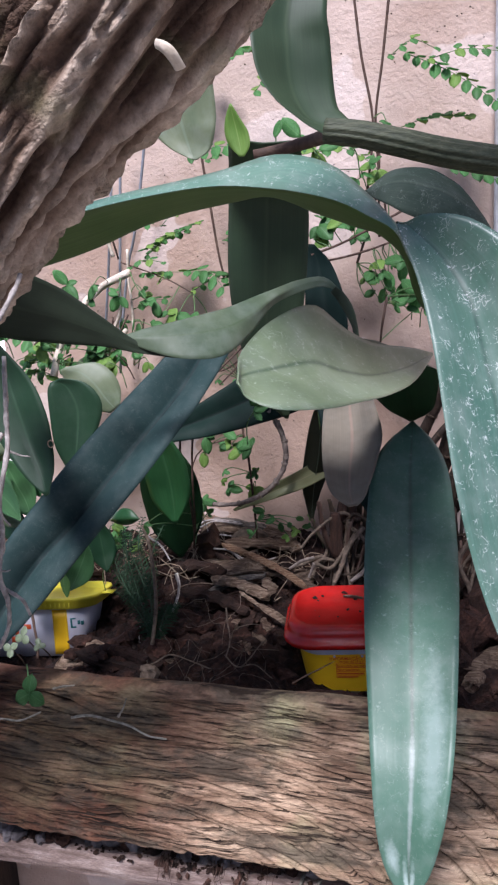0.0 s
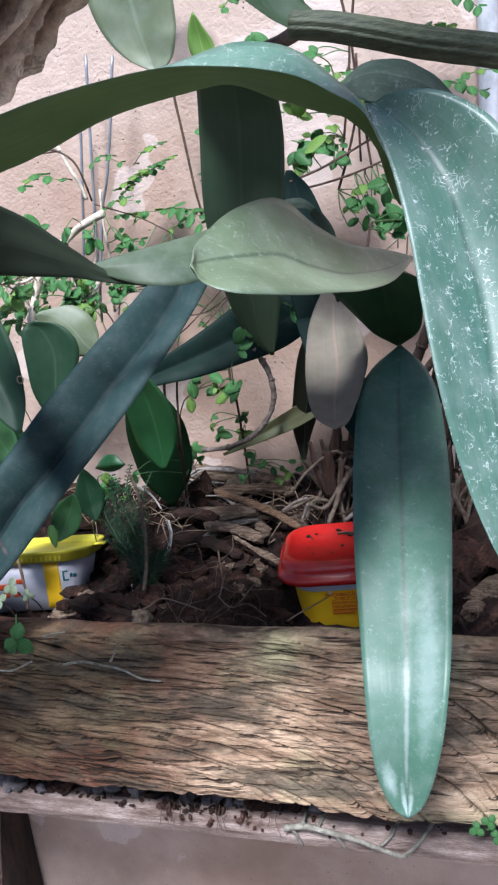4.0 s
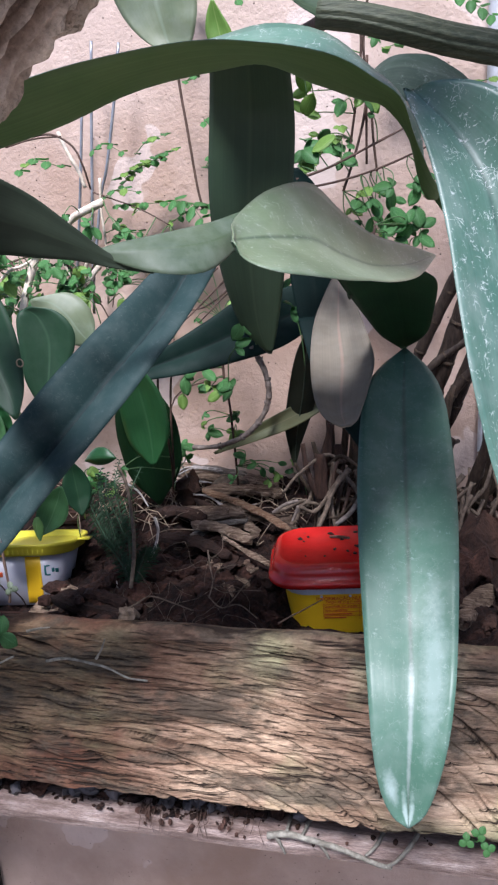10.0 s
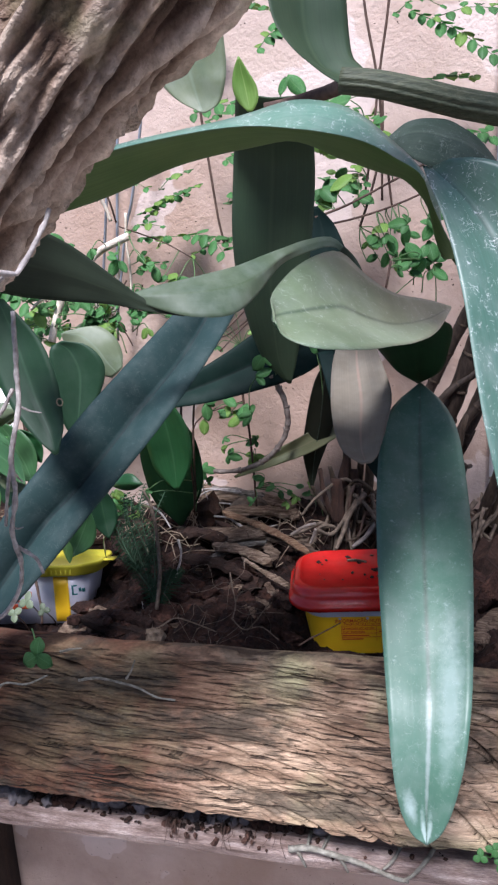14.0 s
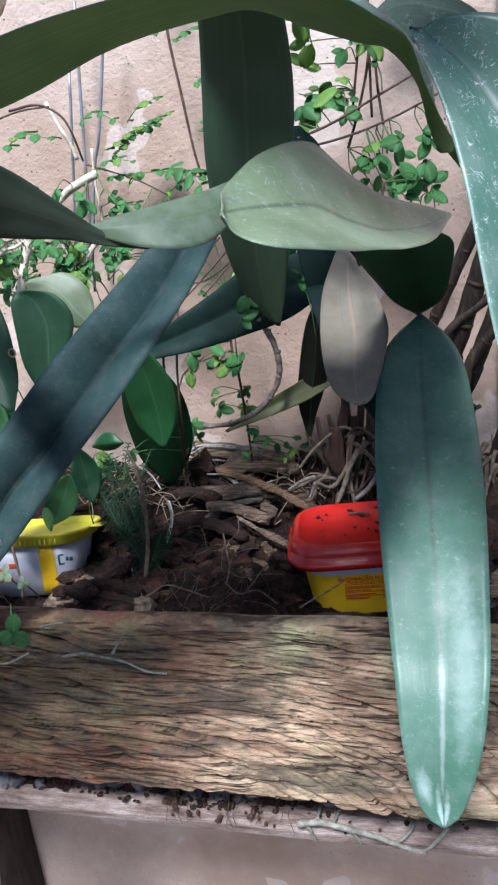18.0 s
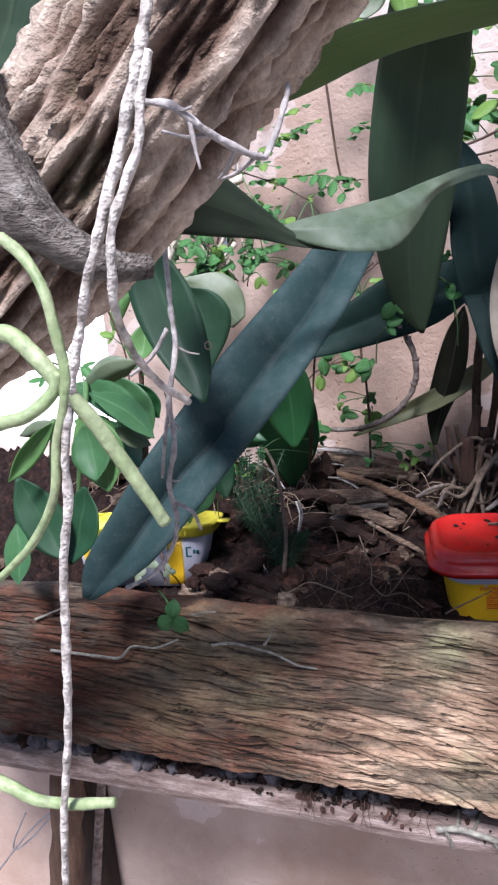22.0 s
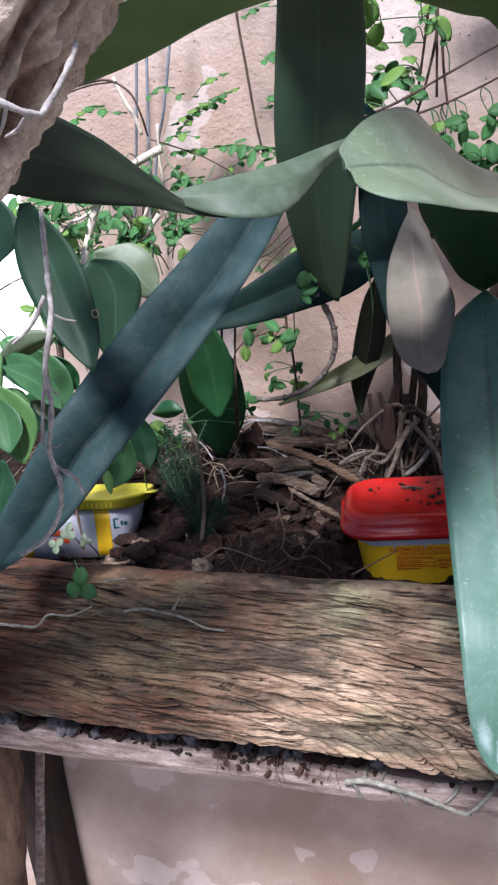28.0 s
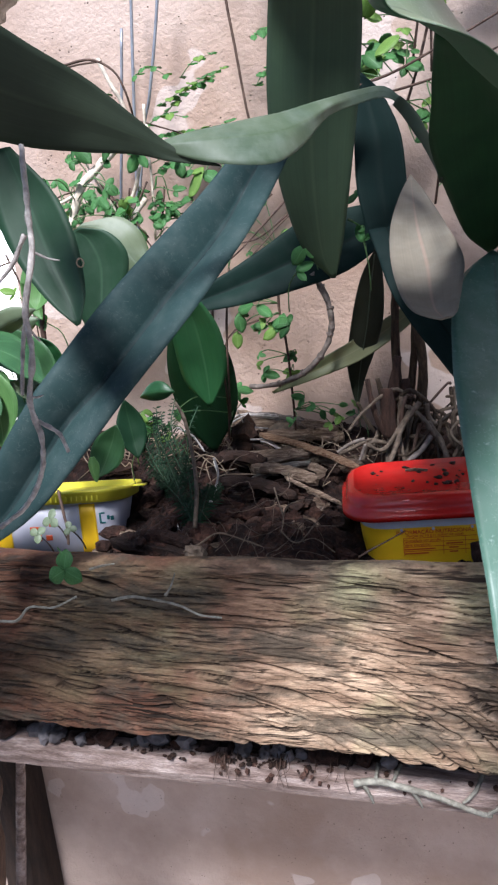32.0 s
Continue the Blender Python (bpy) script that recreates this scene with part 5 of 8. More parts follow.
TUBTWIG = [(0.0840, 0.0550, 0.8710), (0.0928, 0.0600, 0.8750), (0.1019, 0.0620, 0.8797), (0.1164, 0.0660, 0.8873)]
LOOP_A = [(0.0470, 0.2500, 0.8863), (0.0613, 0.2500, 0.8925), (0.0755, 0.2500, 0.8998), (0.0843, 0.2450, 0.9005)]
LOOP_B = [(0.0705, 0.2400, 0.8826), (0.0731, 0.2450, 0.8927), (0.0815, 0.2450, 0.8999), (0.0974, 0.2500, 0.8953)]
FLOORWIRE = [(-0.4123, 0.1000, 0.4620), (-0.3821, 0.1000, 0.5018), (-0.3541, 0.1000, 0.5357), (-0.3283, 0.1000, 0.5619)]
FLOORWIRE_B = [(-0.3249, 0.1000, 0.5611), (-0.3562, 0.1000, 0.5236), (-0.3829, 0.1000, 0.4976), (-0.3845, 0.1000, 0.5092), (-0.3618, 0.1000, 0.5532)]
CLUMP_ROOTS = [
    ([(0.1234, 0.2450, 0.9362), (0.1094, 0.2350, 0.9187), (0.1027, 0.2250, 0.9013), (0.0960, 0.2150, 0.8866)], 0.0026, M_ROOTTAN),
    ([(0.1159, 0.2500, 0.9295), (0.1032, 0.2417, 0.9098), (0.0896, 0.2333, 0.8951), (0.0752, 0.2250, 0.9034)], 0.0024, M_ROOTTAN),
    ([(0.0736, 0.2350, 0.9056), (0.0616, 0.2300, 0.9027), (0.0490, 0.2250, 0.8958)], 0.0018, M_VINE),
    ([(0.0752, 0.2250, 0.9034), (0.0717, 0.2225, 0.8937), (0.0694, 0.2200, 0.8893)], 0.0017, M_VINE),
    ([(0.1350, 0.2350, 0.9104), (0.1258, 0.2250, 0.8983), (0.1128, 0.2150, 0.8894)], 0.0026, M_VINE),
    ([(0.1308, 0.2400, 0.9190), (0.1413, 0.2275, 0.9054), (0.1467, 0.2150, 0.8917)], 0.0026, M_ROOTTAN),
    ([(0.1231, 0.2500, 0.9151), (0.1178, 0.2400, 0.8947), (0.1135, 0.2300, 0.8838)], 0.0018, M_STEM),
    ([(0.1071, 0.2550, 0.9397), (0.1041, 0.2525, 0.9194), (0.0996, 0.2500, 0.9095)], 0.0022, M_ROOTTAN),
    ([(0.1009, 0.2300, 0.8901), (0.1155, 0.2300, 0.8931), (0.1323, 0.2300, 0.9142)], 0.0014, M_SHEATH),
    ([(0.1292, 0.2500, 0.9334), (0.1318, 0.2450, 0.9220), (0.1379, 0.2400, 0.9159)], 0.0026, M_ROOTTAN),
]
CLUMP_SHEATHS = [
    ([(0.0942, 0.2500, 0.9490), (0.0947, 0.2475, 0.9262), (0.0962, 0.2450, 0.9032)], 0.0085),
    ([(0.1045, 0.2650, 0.9758), (0.0993, 0.2625, 0.9480), (0.0971, 0.2600, 0.9249)], 0.006),
    ([(0.0757, 0.2620, 0.9562), (0.0810, 0.2535, 0.9296), (0.0937, 0.2450, 0.9032)], 0.0042),
    ([(0.1100, 0.2700, 0.9537), (0.1113, 0.2650, 0.9287), (0.1090, 0.2600, 0.9170)], 0.006),
]
SOIL_ROOTS = [
    ([(-0.0445, 0.2700, 0.8964), (-0.0257, 0.2650, 0.8969), (-0.0135, 0.2600, 0.8899), (-0.0040, 0.2550, 0.8868)], 0.0013, M_ROOT),
    ([(-0.0627, 0.2000, 0.8960), (-0.0571, 0.1900, 0.8868), (-0.0568, 0.1800, 0.8755), (-0.0595, 0.1700, 0.8658)], 0.0009, M_ROOTPALE),
    ([(-0.0718, 0.1400, 0.8760), (-0.0761, 0.1300, 0.8710), (-0.0742, 0.1200, 0.8651), (-0.0658, 0.1100, 0.8628)], 0.0008, M_ROOTPALE),
    ([(-0.0855, 0.3350, 0.8980), (-0.0719, 0.3350, 0.9061), (-0.0495, 0.3350, 0.9068), (-0.0302, 0.3350, 0.9049)], 0.0012, M_ROOT),
    ([(-0.1142, 0.2500, 0.9160), (-0.0950, 0.2400, 0.9092), (-0.0812, 0.2300, 0.8967)], 0.0013, M_ROOT),
    ([(-0.0800, 0.3100, 0.8964), (-0.0564, 0.3100, 0.8982), (-0.0349, 0.3100, 0.8968)], 0.0013, M_ROOT),
    ([(-0.0669, 0.3000, 0.9246), (-0.0588, 0.2900, 0.9155), (-0.0484, 0.2800, 0.8990)], 0.0008, M_ROOT),
    ([(0.0095, 0.1300, 0.8952), (0.0175, 0.1067, 0.8922), (0.0259, 0.0833, 0.8890), (0.0289, 0.0600, 0.8866)], 0.0008, M_ROOTTAN),
    ([(0.0242, 0.0900, 0.8857), (0.0274, 0.0933, 0.8939), (0.0381, 0.0967, 0.8976), (0.0485, 0.1000, 0.8970)], 0.0006, M_ROOTTAN),
    ([(0.0265, 0.0800, 0.8859), (0.0353, 0.0833, 0.8799), (0.0501, 0.0867, 0.8809), (0.0665, 0.0900, 0.8797)], 0.0005, M_ROOTTAN),
    ([(0.0411, 0.0600, 0.8785), (0.0468, 0.0700, 0.8825), (0.0516, 0.0800, 0.8871), (0.0560, 0.0900, 0.8891)], 0.0006, M_ROOTTAN),
    ([(-0.0457, 0.0550, 0.8715), (-0.0312, 0.0563, 0.8792), (-0.0185, 0.0575, 0.8864), (-0.0027, 0.0588, 0.8819), (0.0140, 0.0600, 0.8752)], 0.0008, M_ROOTTAN),
    ([(0.0279, 0.0600, 0.8888), (0.0384, 0.0583, 0.8799), (0.0536, 0.0567, 0.8840), (0.0679, 0.0550, 0.8743)], 0.0006, M_ROOTTAN),
    ([(-0.0535, 0.2000, 0.8814), (-0.0441, 0.2100, 0.8948), (-0.0342, 0.2200, 0.8969)], 0.0005, M_ROOTTAN),
    ([(0.0179, 0.1500, 0.9011), (0.0208, 0.1350, 0.8947), (0.0143, 0.1200, 0.8910)], 0.0005, M_ROOTTAN),
]
SOIL_CHIPS = [
    ([(-0.0410, 0.2100, 0.8662), (-0.0202, 0.2183, 0.8764), (0.0003, 0.2267, 0.8822), (0.0220, 0.2350, 0.8838)], 0.013, 0.006, M_STUB),
    ([(-0.0385, 0.2350, 0.8751), (-0.0194, 0.2400, 0.8810), (-0.0037, 0.2450, 0.8809)], 0.01, 0.005, M_CHIPWOOD),
    ([(0.0057, 0.1900, 0.8838), (0.0358, 0.1650, 0.8797), (0.0620, 0.1400, 0.8783)], 0.0055, 0.004, M_CHIPWOOD),
    ([(0.0275, 0.2000, 0.8919), (0.0385, 0.1950, 0.8874), (0.0340, 0.1900, 0.8825)], 0.012, 0.004, M_CHIPWOOD),
    ([(-0.0421, 0.2650, 0.8921), (-0.0168, 0.2550, 0.8872), (0.0077, 0.2450, 0.8840)], 0.009, 0.006, M_BARKCHIP),
    ([(0.0426, 0.1300, 0.8876), (0.0501, 0.1250, 0.8802), (0.0546, 0.1200, 0.8852)], 0.009, 0.003, M_CHIPWOOD),
    ([(-0.0718, 0.3450, 0.9014), (-0.0366, 0.3450, 0.8992), (0.0037, 0.3450, 0.8903)], 0.016, 0.012, M_STUB),
]
SEEDSTEM = [(-0.1446, 0.0600, 0.9188), (-0.1405, 0.0550, 0.9045), (-0.1363, 0.0500, 0.8902), (-0.1346, 0.0450, 0.8797)]
SEEDLINGS = [((-0.1425, 0.0400, 0.9026), 0.0085), ((-0.1526, 0.0350, 0.8928), 0.0075), ((-0.1282, 0.0400, 0.8957), 0.006)]
TUB_HEAP = [((-0.1289, 0.1100, 0.8617), 0.0085), ((-0.1055, 0.0900, 0.8655), 0.008), ((-0.1342, 0.1000, 0.8538), 0.007), ((-0.0868, 0.0700, 0.8720), 0.006)]
PTWIG_A = [(-0.0372, -0.0080, 0.8697), (-0.0323, -0.0090, 0.8773), (-0.0285, -0.0090, 0.8866)]
PTWIG_B = [(-0.0931, -0.0020, 0.8839), (-0.0840, -0.0020, 0.8867), (-0.0743, -0.0020, 0.8886)]
CLOVER = [(-0.0951, -0.0300, 0.8970), (-0.1083, -0.0100, 0.8989), (-0.1287, 0.0200, 0.8890)]
FROND_A = [(-0.0562, 0.1000, 0.8733), (-0.0664, 0.1200, 0.8881), (-0.0819, 0.1400, 0.9066), (-0.0932, 0.1500, 0.9357), (-0.0971, 0.1600, 0.9570)]
FROND_B = [(-0.0510, 0.1000, 0.8736), (-0.0551, 0.1100, 0.8903), (-0.0592, 0.1200, 0.9072), (-0.0609, 0.1200, 0.9258)]
FROND_C = [(-0.0482, 0.1000, 0.8764), (-0.0435, 0.1100, 0.8934), (-0.0401, 0.1150, 0.9019)]
FROND_D = [(-0.0771, 0.1300, 0.8943), (-0.0929, 0.1400, 0.9064), (-0.1120, 0.1600, 0.9264), (-0.1199, 0.1700, 0.9398)]
PETIOLE = [(0.1150, 0.1330, 1.1740), (0.1220, 0.1320, 1.1660), (0.1313, 0.1200, 1.1508), (0.1397, 0.0750, 1.1314), (0.1427, 0.0300, 1.1185)]
BTWIG_A = [(-0.3494, 0.2500, 1.0280), (-0.3228, 0.2500, 1.0197), (-0.2924, 0.2500, 1.0150)]
BTWIG_B = [(-0.2735, 0.2500, 1.0972), (-0.2604, 0.2500, 1.0606), (-0.2524, 0.2500, 1.0307), (-0.2519, 0.2500, 0.9943)]
BTWIG_C = [(-0.3115, 0.2500, 1.0749), (-0.2858, 0.2500, 1.0852), (-0.2616, 0.2500, 1.0908)]
BTWIG_D = [(-0.3650, 0.2800, 1.0485), (-0.3361, 0.2800, 1.0296), (-0.3174, 0.2800, 0.9955)]
BTWIG_E = [(-0.1871, 0.3000, 1.1539), (-0.1642, 0.3000, 1.1251), (-0.1422, 0.3000, 1.0979), (-0.1345, 0.3000, 1.0830)]
BTWIG_F = [(-0.1625, 0.3200, 1.1515), (-0.1678, 0.3200, 1.1301), (-0.1737, 0.3100, 1.1078), (-0.1822, 0.3000, 1.0857)]
BTWIG_G = [(-0.2435, 0.2800, 1.1375), (-0.2224, 0.2800, 1.1471), (-0.2026, 0.2800, 1.1511)]
UNDERTWIGS = [
    [(-0.0084, 0.2900, 1.1303), (-0.0343, 0.2800, 1.1084), (-0.0554, 0.2700, 1.0783)],
    [(0.0115, 0.3000, 1.1319), (-0.0202, 0.2900, 1.1022), (-0.0439, 0.2800, 1.0798), (-0.0643, 0.2800, 1.0667)],
    [(0.0012, 0.3100, 1.1111), (-0.0283, 0.3000, 1.0912), (-0.0571, 0.3000, 1.0877)],
    [(0.0330, 0.3000, 1.1258), (0.0001, 0.3000, 1.1063), (-0.0323, 0.2900, 1.0759)],
    [(-0.0154, 0.3100, 1.0173), (-0.0674, 0.3000, 0.9958), (-0.0804, 0.3000, 0.9226)],
    [(-0.1350, 0.3000, 1.1543), (-0.1519, 0.2900, 1.1229), (-0.1714, 0.2800, 1.0967)],
    [(-0.1819, 0.2900, 1.1565), (-0.1587, 0.2800, 1.1342), (-0.1320, 0.2800, 1.1010)],
    [(-0.2306, 0.2700, 1.1534), (-0.2095, 0.2700, 1.1257), (-0.2035, 0.2700, 1.0983)],
    [(-0.1212, 0.3100, 1.1483), (-0.1227, 0.3000, 1.1214), (-0.1290, 0.3000, 1.0941)],
]
FROND_E = [(-0.0651, 0.1300, 0.8997), (-0.0775, 0.1500, 0.9187), (-0.0891, 0.1700, 0.9390), (-0.0905, 0.1900, 0.9577)]
FROND_F = [(-0.0682, 0.1300, 0.8941), (-0.0913, 0.1500, 0.9074), (-0.1055, 0.1700, 0.9277), (-0.1137, 0.1900, 0.9437)]
PEEL = [(0.1167, -0.2370, 1.2526), (0.1200, -0.2400, 1.2505), (0.1221, -0.2400, 1.2485), (0.1236, -0.2370, 1.2452)]
STAKE = [(-0.2687, 0.0600, 0.6652), (-0.2772, 0.0600, 0.6014), (-0.2873, 0.0600, 0.5256), (-0.2995, 0.0600, 0.4437), (-0.3279, 0.0600, 0.2595)]
STAKEB = [(-0.2574, 0.1000, 0.6255), (-0.2692, 0.1000, 0.5644), (-0.2842, 0.1000, 0.4830), (-0.3094, 0.1000, 0.3484)]
SPRAYS_A = [
    ((-0.0967, 0.3200, 1.2458), (-0.0640, 0.3200, 1.2623), 6),
    ((-0.1383, 0.3100, 1.2514), (-0.1076, 0.3100, 1.2480), 4),
    ((-0.1151, 0.3200, 1.2166), (-0.0679, 0.3200, 1.2396), 7),
    ((-0.2234, 0.3100, 1.2374), (-0.1756, 0.3100, 1.2388), 5),
    ((-0.1235, 0.3200, 1.1972), (-0.0229, 0.3200, 1.1920), 8),
    ((-0.0622, 0.3100, 1.1764), (-0.0141, 0.3100, 1.1877), 5),
    ((-0.0389, 0.3200, 1.3085), (-0.0084, 0.3200, 1.3137), 3),
    ((-0.0169, 0.3000, 1.2671), (0.0035, 0.3000, 1.2670), 3),
    ((-0.0184, 0.3000, 1.2255), (0.0002, 0.3000, 1.2342), 3),
    ((-0.1310, 0.3000, 1.1255), (-0.0875, 0.3000, 1.1302), 5),
]
SPRAYS_B = [
    ((-0.1238, 0.3100, 1.1645), (-0.0958, 0.3100, 1.1687), 3),
    ((-0.2626, 0.2200, 1.1554), (-0.2058, 0.2200, 1.1501), 5),
    ((-0.2390, 0.2000, 1.1642), (-0.1997, 0.2000, 1.1388), 4),
    ((-0.0248, 0.3000, 1.3939), (0.0364, 0.3000, 1.3982), 5),
    ((0.1507, 0.3000, 1.3809), (0.1916, 0.3000, 1.3832), 4),
    ((0.1662, 0.3000, 1.3815), (0.2468, 0.3000, 1.3315), 7),
    ((0.1865, 0.3000, 1.3743), (0.2469, 0.3000, 1.3741), 5),
    ((0.1537, 0.3300, 1.3216), (0.2232, 0.3300, 1.3274), 5),
    ((-0.0158, 0.3300, 1.4033), (-0.0575, 0.3300, 1.4163), 5),
    ((0.0820, 0.2800, 1.3000), (0.1352, 0.2800, 1.2851), 6),
]
SPRAYS_C = [
    ((-0.0231, 0.2200, 1.2988), (0.0353, 0.2200, 1.2958), 6),
    ((0.2309, 0.2500, 1.2704), (0.2663, 0.2500, 1.2673), 5),
    ((0.2070, 0.2800, 1.2738), (0.2477, 0.2800, 1.2606), 5),
    ((0.0760, 0.3000, 1.2176), (0.1216, 0.3000, 1.2362), 5),
    ((-0.1177, 0.3100, 1.2215), (-0.0512, 0.3100, 1.2463), 6),
    ((-0.1283, 0.3000, 1.2041), (-0.0888, 0.3000, 1.2078), 4),
    ((-0.0515, 0.3000, 1.1969), (-0.0246, 0.3000, 1.1780), 3),
    ((0.0320, 0.2500, 1.3525), (0.0503, 0.2500, 1.3647), 3),
]
ROUND_A = [
    (0.140, 0.280, 1.192, 0.0106), (0.154, 0.280, 1.195, 0.0114), (0.161, 0.290, 1.184, 0.0116), (0.149, 0.280, 1.177, 0.0105),
    (0.169, 0.280, 1.169, 0.0123), (0.160, 0.290, 1.163, 0.0107), (0.174, 0.290, 1.154, 0.0115), (0.186, 0.300, 1.168, 0.0126),
    (0.183, 0.300, 1.187, 0.0106), (0.192, 0.300, 1.202, 0.0114), (0.130, 0.280, 1.182, 0.0097), (0.142, 0.290, 1.162, 0.0099),
    (0.194, 0.300, 1.146, 0.0106), (0.100, 0.300, 1.246, 0.0120), (0.109, 0.300, 1.232, 0.0100), (0.090, 0.270, 1.224, 0.0136),
    (0.088, 0.280, 1.271, 0.0125), (0.116, 0.290, 1.267, 0.0106), (0.086, 0.270, 1.240, 0.0107), (0.144, 0.300, 1.272, 0.0124),
    (0.084, 0.280, 1.291, 0.0125), (-0.025, 0.290, 1.022, 0.0107), (-0.009, 0.290, 1.009, 0.0117), (-0.030, 0.290, 1.007, 0.0084),
]
ROUND_B = [
    (-0.009, 0.290, 1.009, 0.0117), (-0.030, 0.290, 1.007, 0.0084), (-0.020, 0.290, 0.999, 0.0095), (-0.025, 0.300, 0.956, 0.0098),
    (-0.004, 0.300, 0.951, 0.0103), (-0.045, 0.270, 1.014, 0.0106), (-0.038, 0.270, 1.028, 0.0116), (-0.049, 0.270, 0.998, 0.0095),
    (-0.052, 0.290, 0.943, 0.0100), (-0.063, 0.290, 0.936, 0.0088), (0.014, 0.300, 0.920, 0.0067), (0.026, 0.300, 0.913, 0.0060),
    (0.036, 0.300, 0.916, 0.0066), (0.041, 0.300, 0.907, 0.0060), (0.046, 0.310, 0.920, 0.0066), (0.053, 0.310, 0.911, 0.0055),
    (0.030, 0.300, 0.902, 0.0054), (0.058, 0.310, 0.920, 0.0054), (0.028, 0.210, 1.075, 0.0110), (0.032, 0.210, 1.065, 0.0090),
    (0.074, 0.220, 1.097, 0.0087), (0.079, 0.220, 1.088, 0.0088), (0.073, 0.220, 1.116, 0.0077), (-0.157, 0.250, 1.118, 0.0107),
]
ROUND_C = [
    (0.073, 0.220, 1.116, 0.0077), (-0.157, 0.250, 1.118, 0.0107), (-0.144, 0.250, 1.106, 0.0130), (-0.153, 0.250, 1.104, 0.0107),
    (-0.198, 0.200, 1.149, 0.0125), (-0.219, 0.200, 1.145, 0.0128), (-0.240, 0.200, 1.129, 0.0119), (-0.106, 0.300, 1.128, 0.0109),
    (-0.199, 0.220, 1.120, 0.0107), (-0.075, 0.270, 1.144, 0.0145), (-0.060, 0.270, 1.149, 0.0119), (-0.089, 0.270, 1.159, 0.0097),
    (-0.180, 0.260, 1.181, 0.0126), (-0.155, 0.260, 1.180, 0.0124), (-0.131, 0.260, 1.168, 0.0111), (-0.191, 0.260, 1.198, 0.0113),
    (0.073, 0.200, 1.309, 0.0124), (0.108, 0.200, 1.292, 0.0121), (0.104, 0.260, 1.234, 0.0136), (0.091, 0.260, 1.225, 0.0126),
    (0.124, 0.280, 1.219, 0.0106),
]
THICKETS = [
    (((-0.2484, 0.3000, 1.0896), (-0.1012, 0.2200, 1.1492)), 40),
    (((-0.2213, 0.3300, 1.0890), (-0.0812, 0.2400, 1.1911)), 30),
    (((-0.0795, 0.3300, 0.9108), (0.0257, 0.2800, 1.0196)), 4),
    (((0.1234, 0.3200, 1.1442), (0.1904, 0.2700, 1.2060)), 16),
    (((0.0616, 0.3200, 1.2361), (0.1489, 0.2400, 1.3207)), 14),
    (((-0.3255, 0.2000, 0.9833), (-0.1872, 0.1200, 1.0662)), 10),
    (((-0.0586, 0.3200, 1.0666), (0.0148, 0.2500, 1.1295)), 16),
    (((-0.2386, 0.3100, 1.1000), (-0.1037, 0.2200, 1.1499)), 34),
    (((-0.0807, 0.3300, 0.9163), (0.0094, 0.2800, 1.0132)), 7),
    (((-0.1440, 0.2400, 0.9100), (-0.0976, 0.1700, 0.9511)), 14),
]


# ---- the setting ----
wall = part("wall_back", box_mesh((-0.34, 0.372, -0.02), (2.6, 0.52, 3.0)), M_WALL, smooth=False)
tagged(wall, "pink stucco garden wall with flaked patches and pits", "wall", kind="structure")
low = part("wall_low", box_mesh((-2.4, 0.372, -0.02), (-0.34, 0.52, 0.86)), M_WALL, smooth=False)
tagged(low, "low pink stucco wall with a glowing backdrop behind", "wall", kind="structure")
# unseen wall, added behind the camera to keep low sky off the leaves
rear = part("wall_front", box_mesh((-5.0, -4.15, 0.0), (5.0, -4.0, 2.6)), stained("rear_render", [(0.3, (0.2, 0.17, 0.15)), (0.7, (0.3, 0.26, 0.23))], 4.0, rough=0.9, fine=80), smooth=False)
tagged(rear, "unseen plain wall added to cut off the low sky", "wall", kind="structure")
# unseen floor, made pale enough to throw light on the plank and lower wall
ground = part("ground", box_mesh((-30, -30, -0.3), (30, 30, 0.0)), stained("ground_bounce", [(0.3, (0.28, 0.255, 0.24)), (0.7, (0.4, 0.37, 0.35))], 3.0, rough=0.9, fine=60), smooth=False)
tagged(ground, "unseen grey floor, its tone set to bounce light up", "ground", kind="structure")


def glowing_backdrop():
    m = bpy.data.materials.new("backdrop_glow")
    m.use_nodes = True
    b = m.node_tree.nodes["Principled BSDF"]
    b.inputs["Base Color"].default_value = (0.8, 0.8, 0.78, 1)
    # the sheet's own glow gives the white seen past the wall's end
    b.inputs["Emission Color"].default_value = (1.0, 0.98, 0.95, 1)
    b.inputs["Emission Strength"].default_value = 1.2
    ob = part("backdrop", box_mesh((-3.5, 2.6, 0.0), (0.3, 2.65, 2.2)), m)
    tagged(ob, "plain glowing sheet standing for the white beyond the end of the wall", "backdrop", kind="structure")


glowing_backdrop()


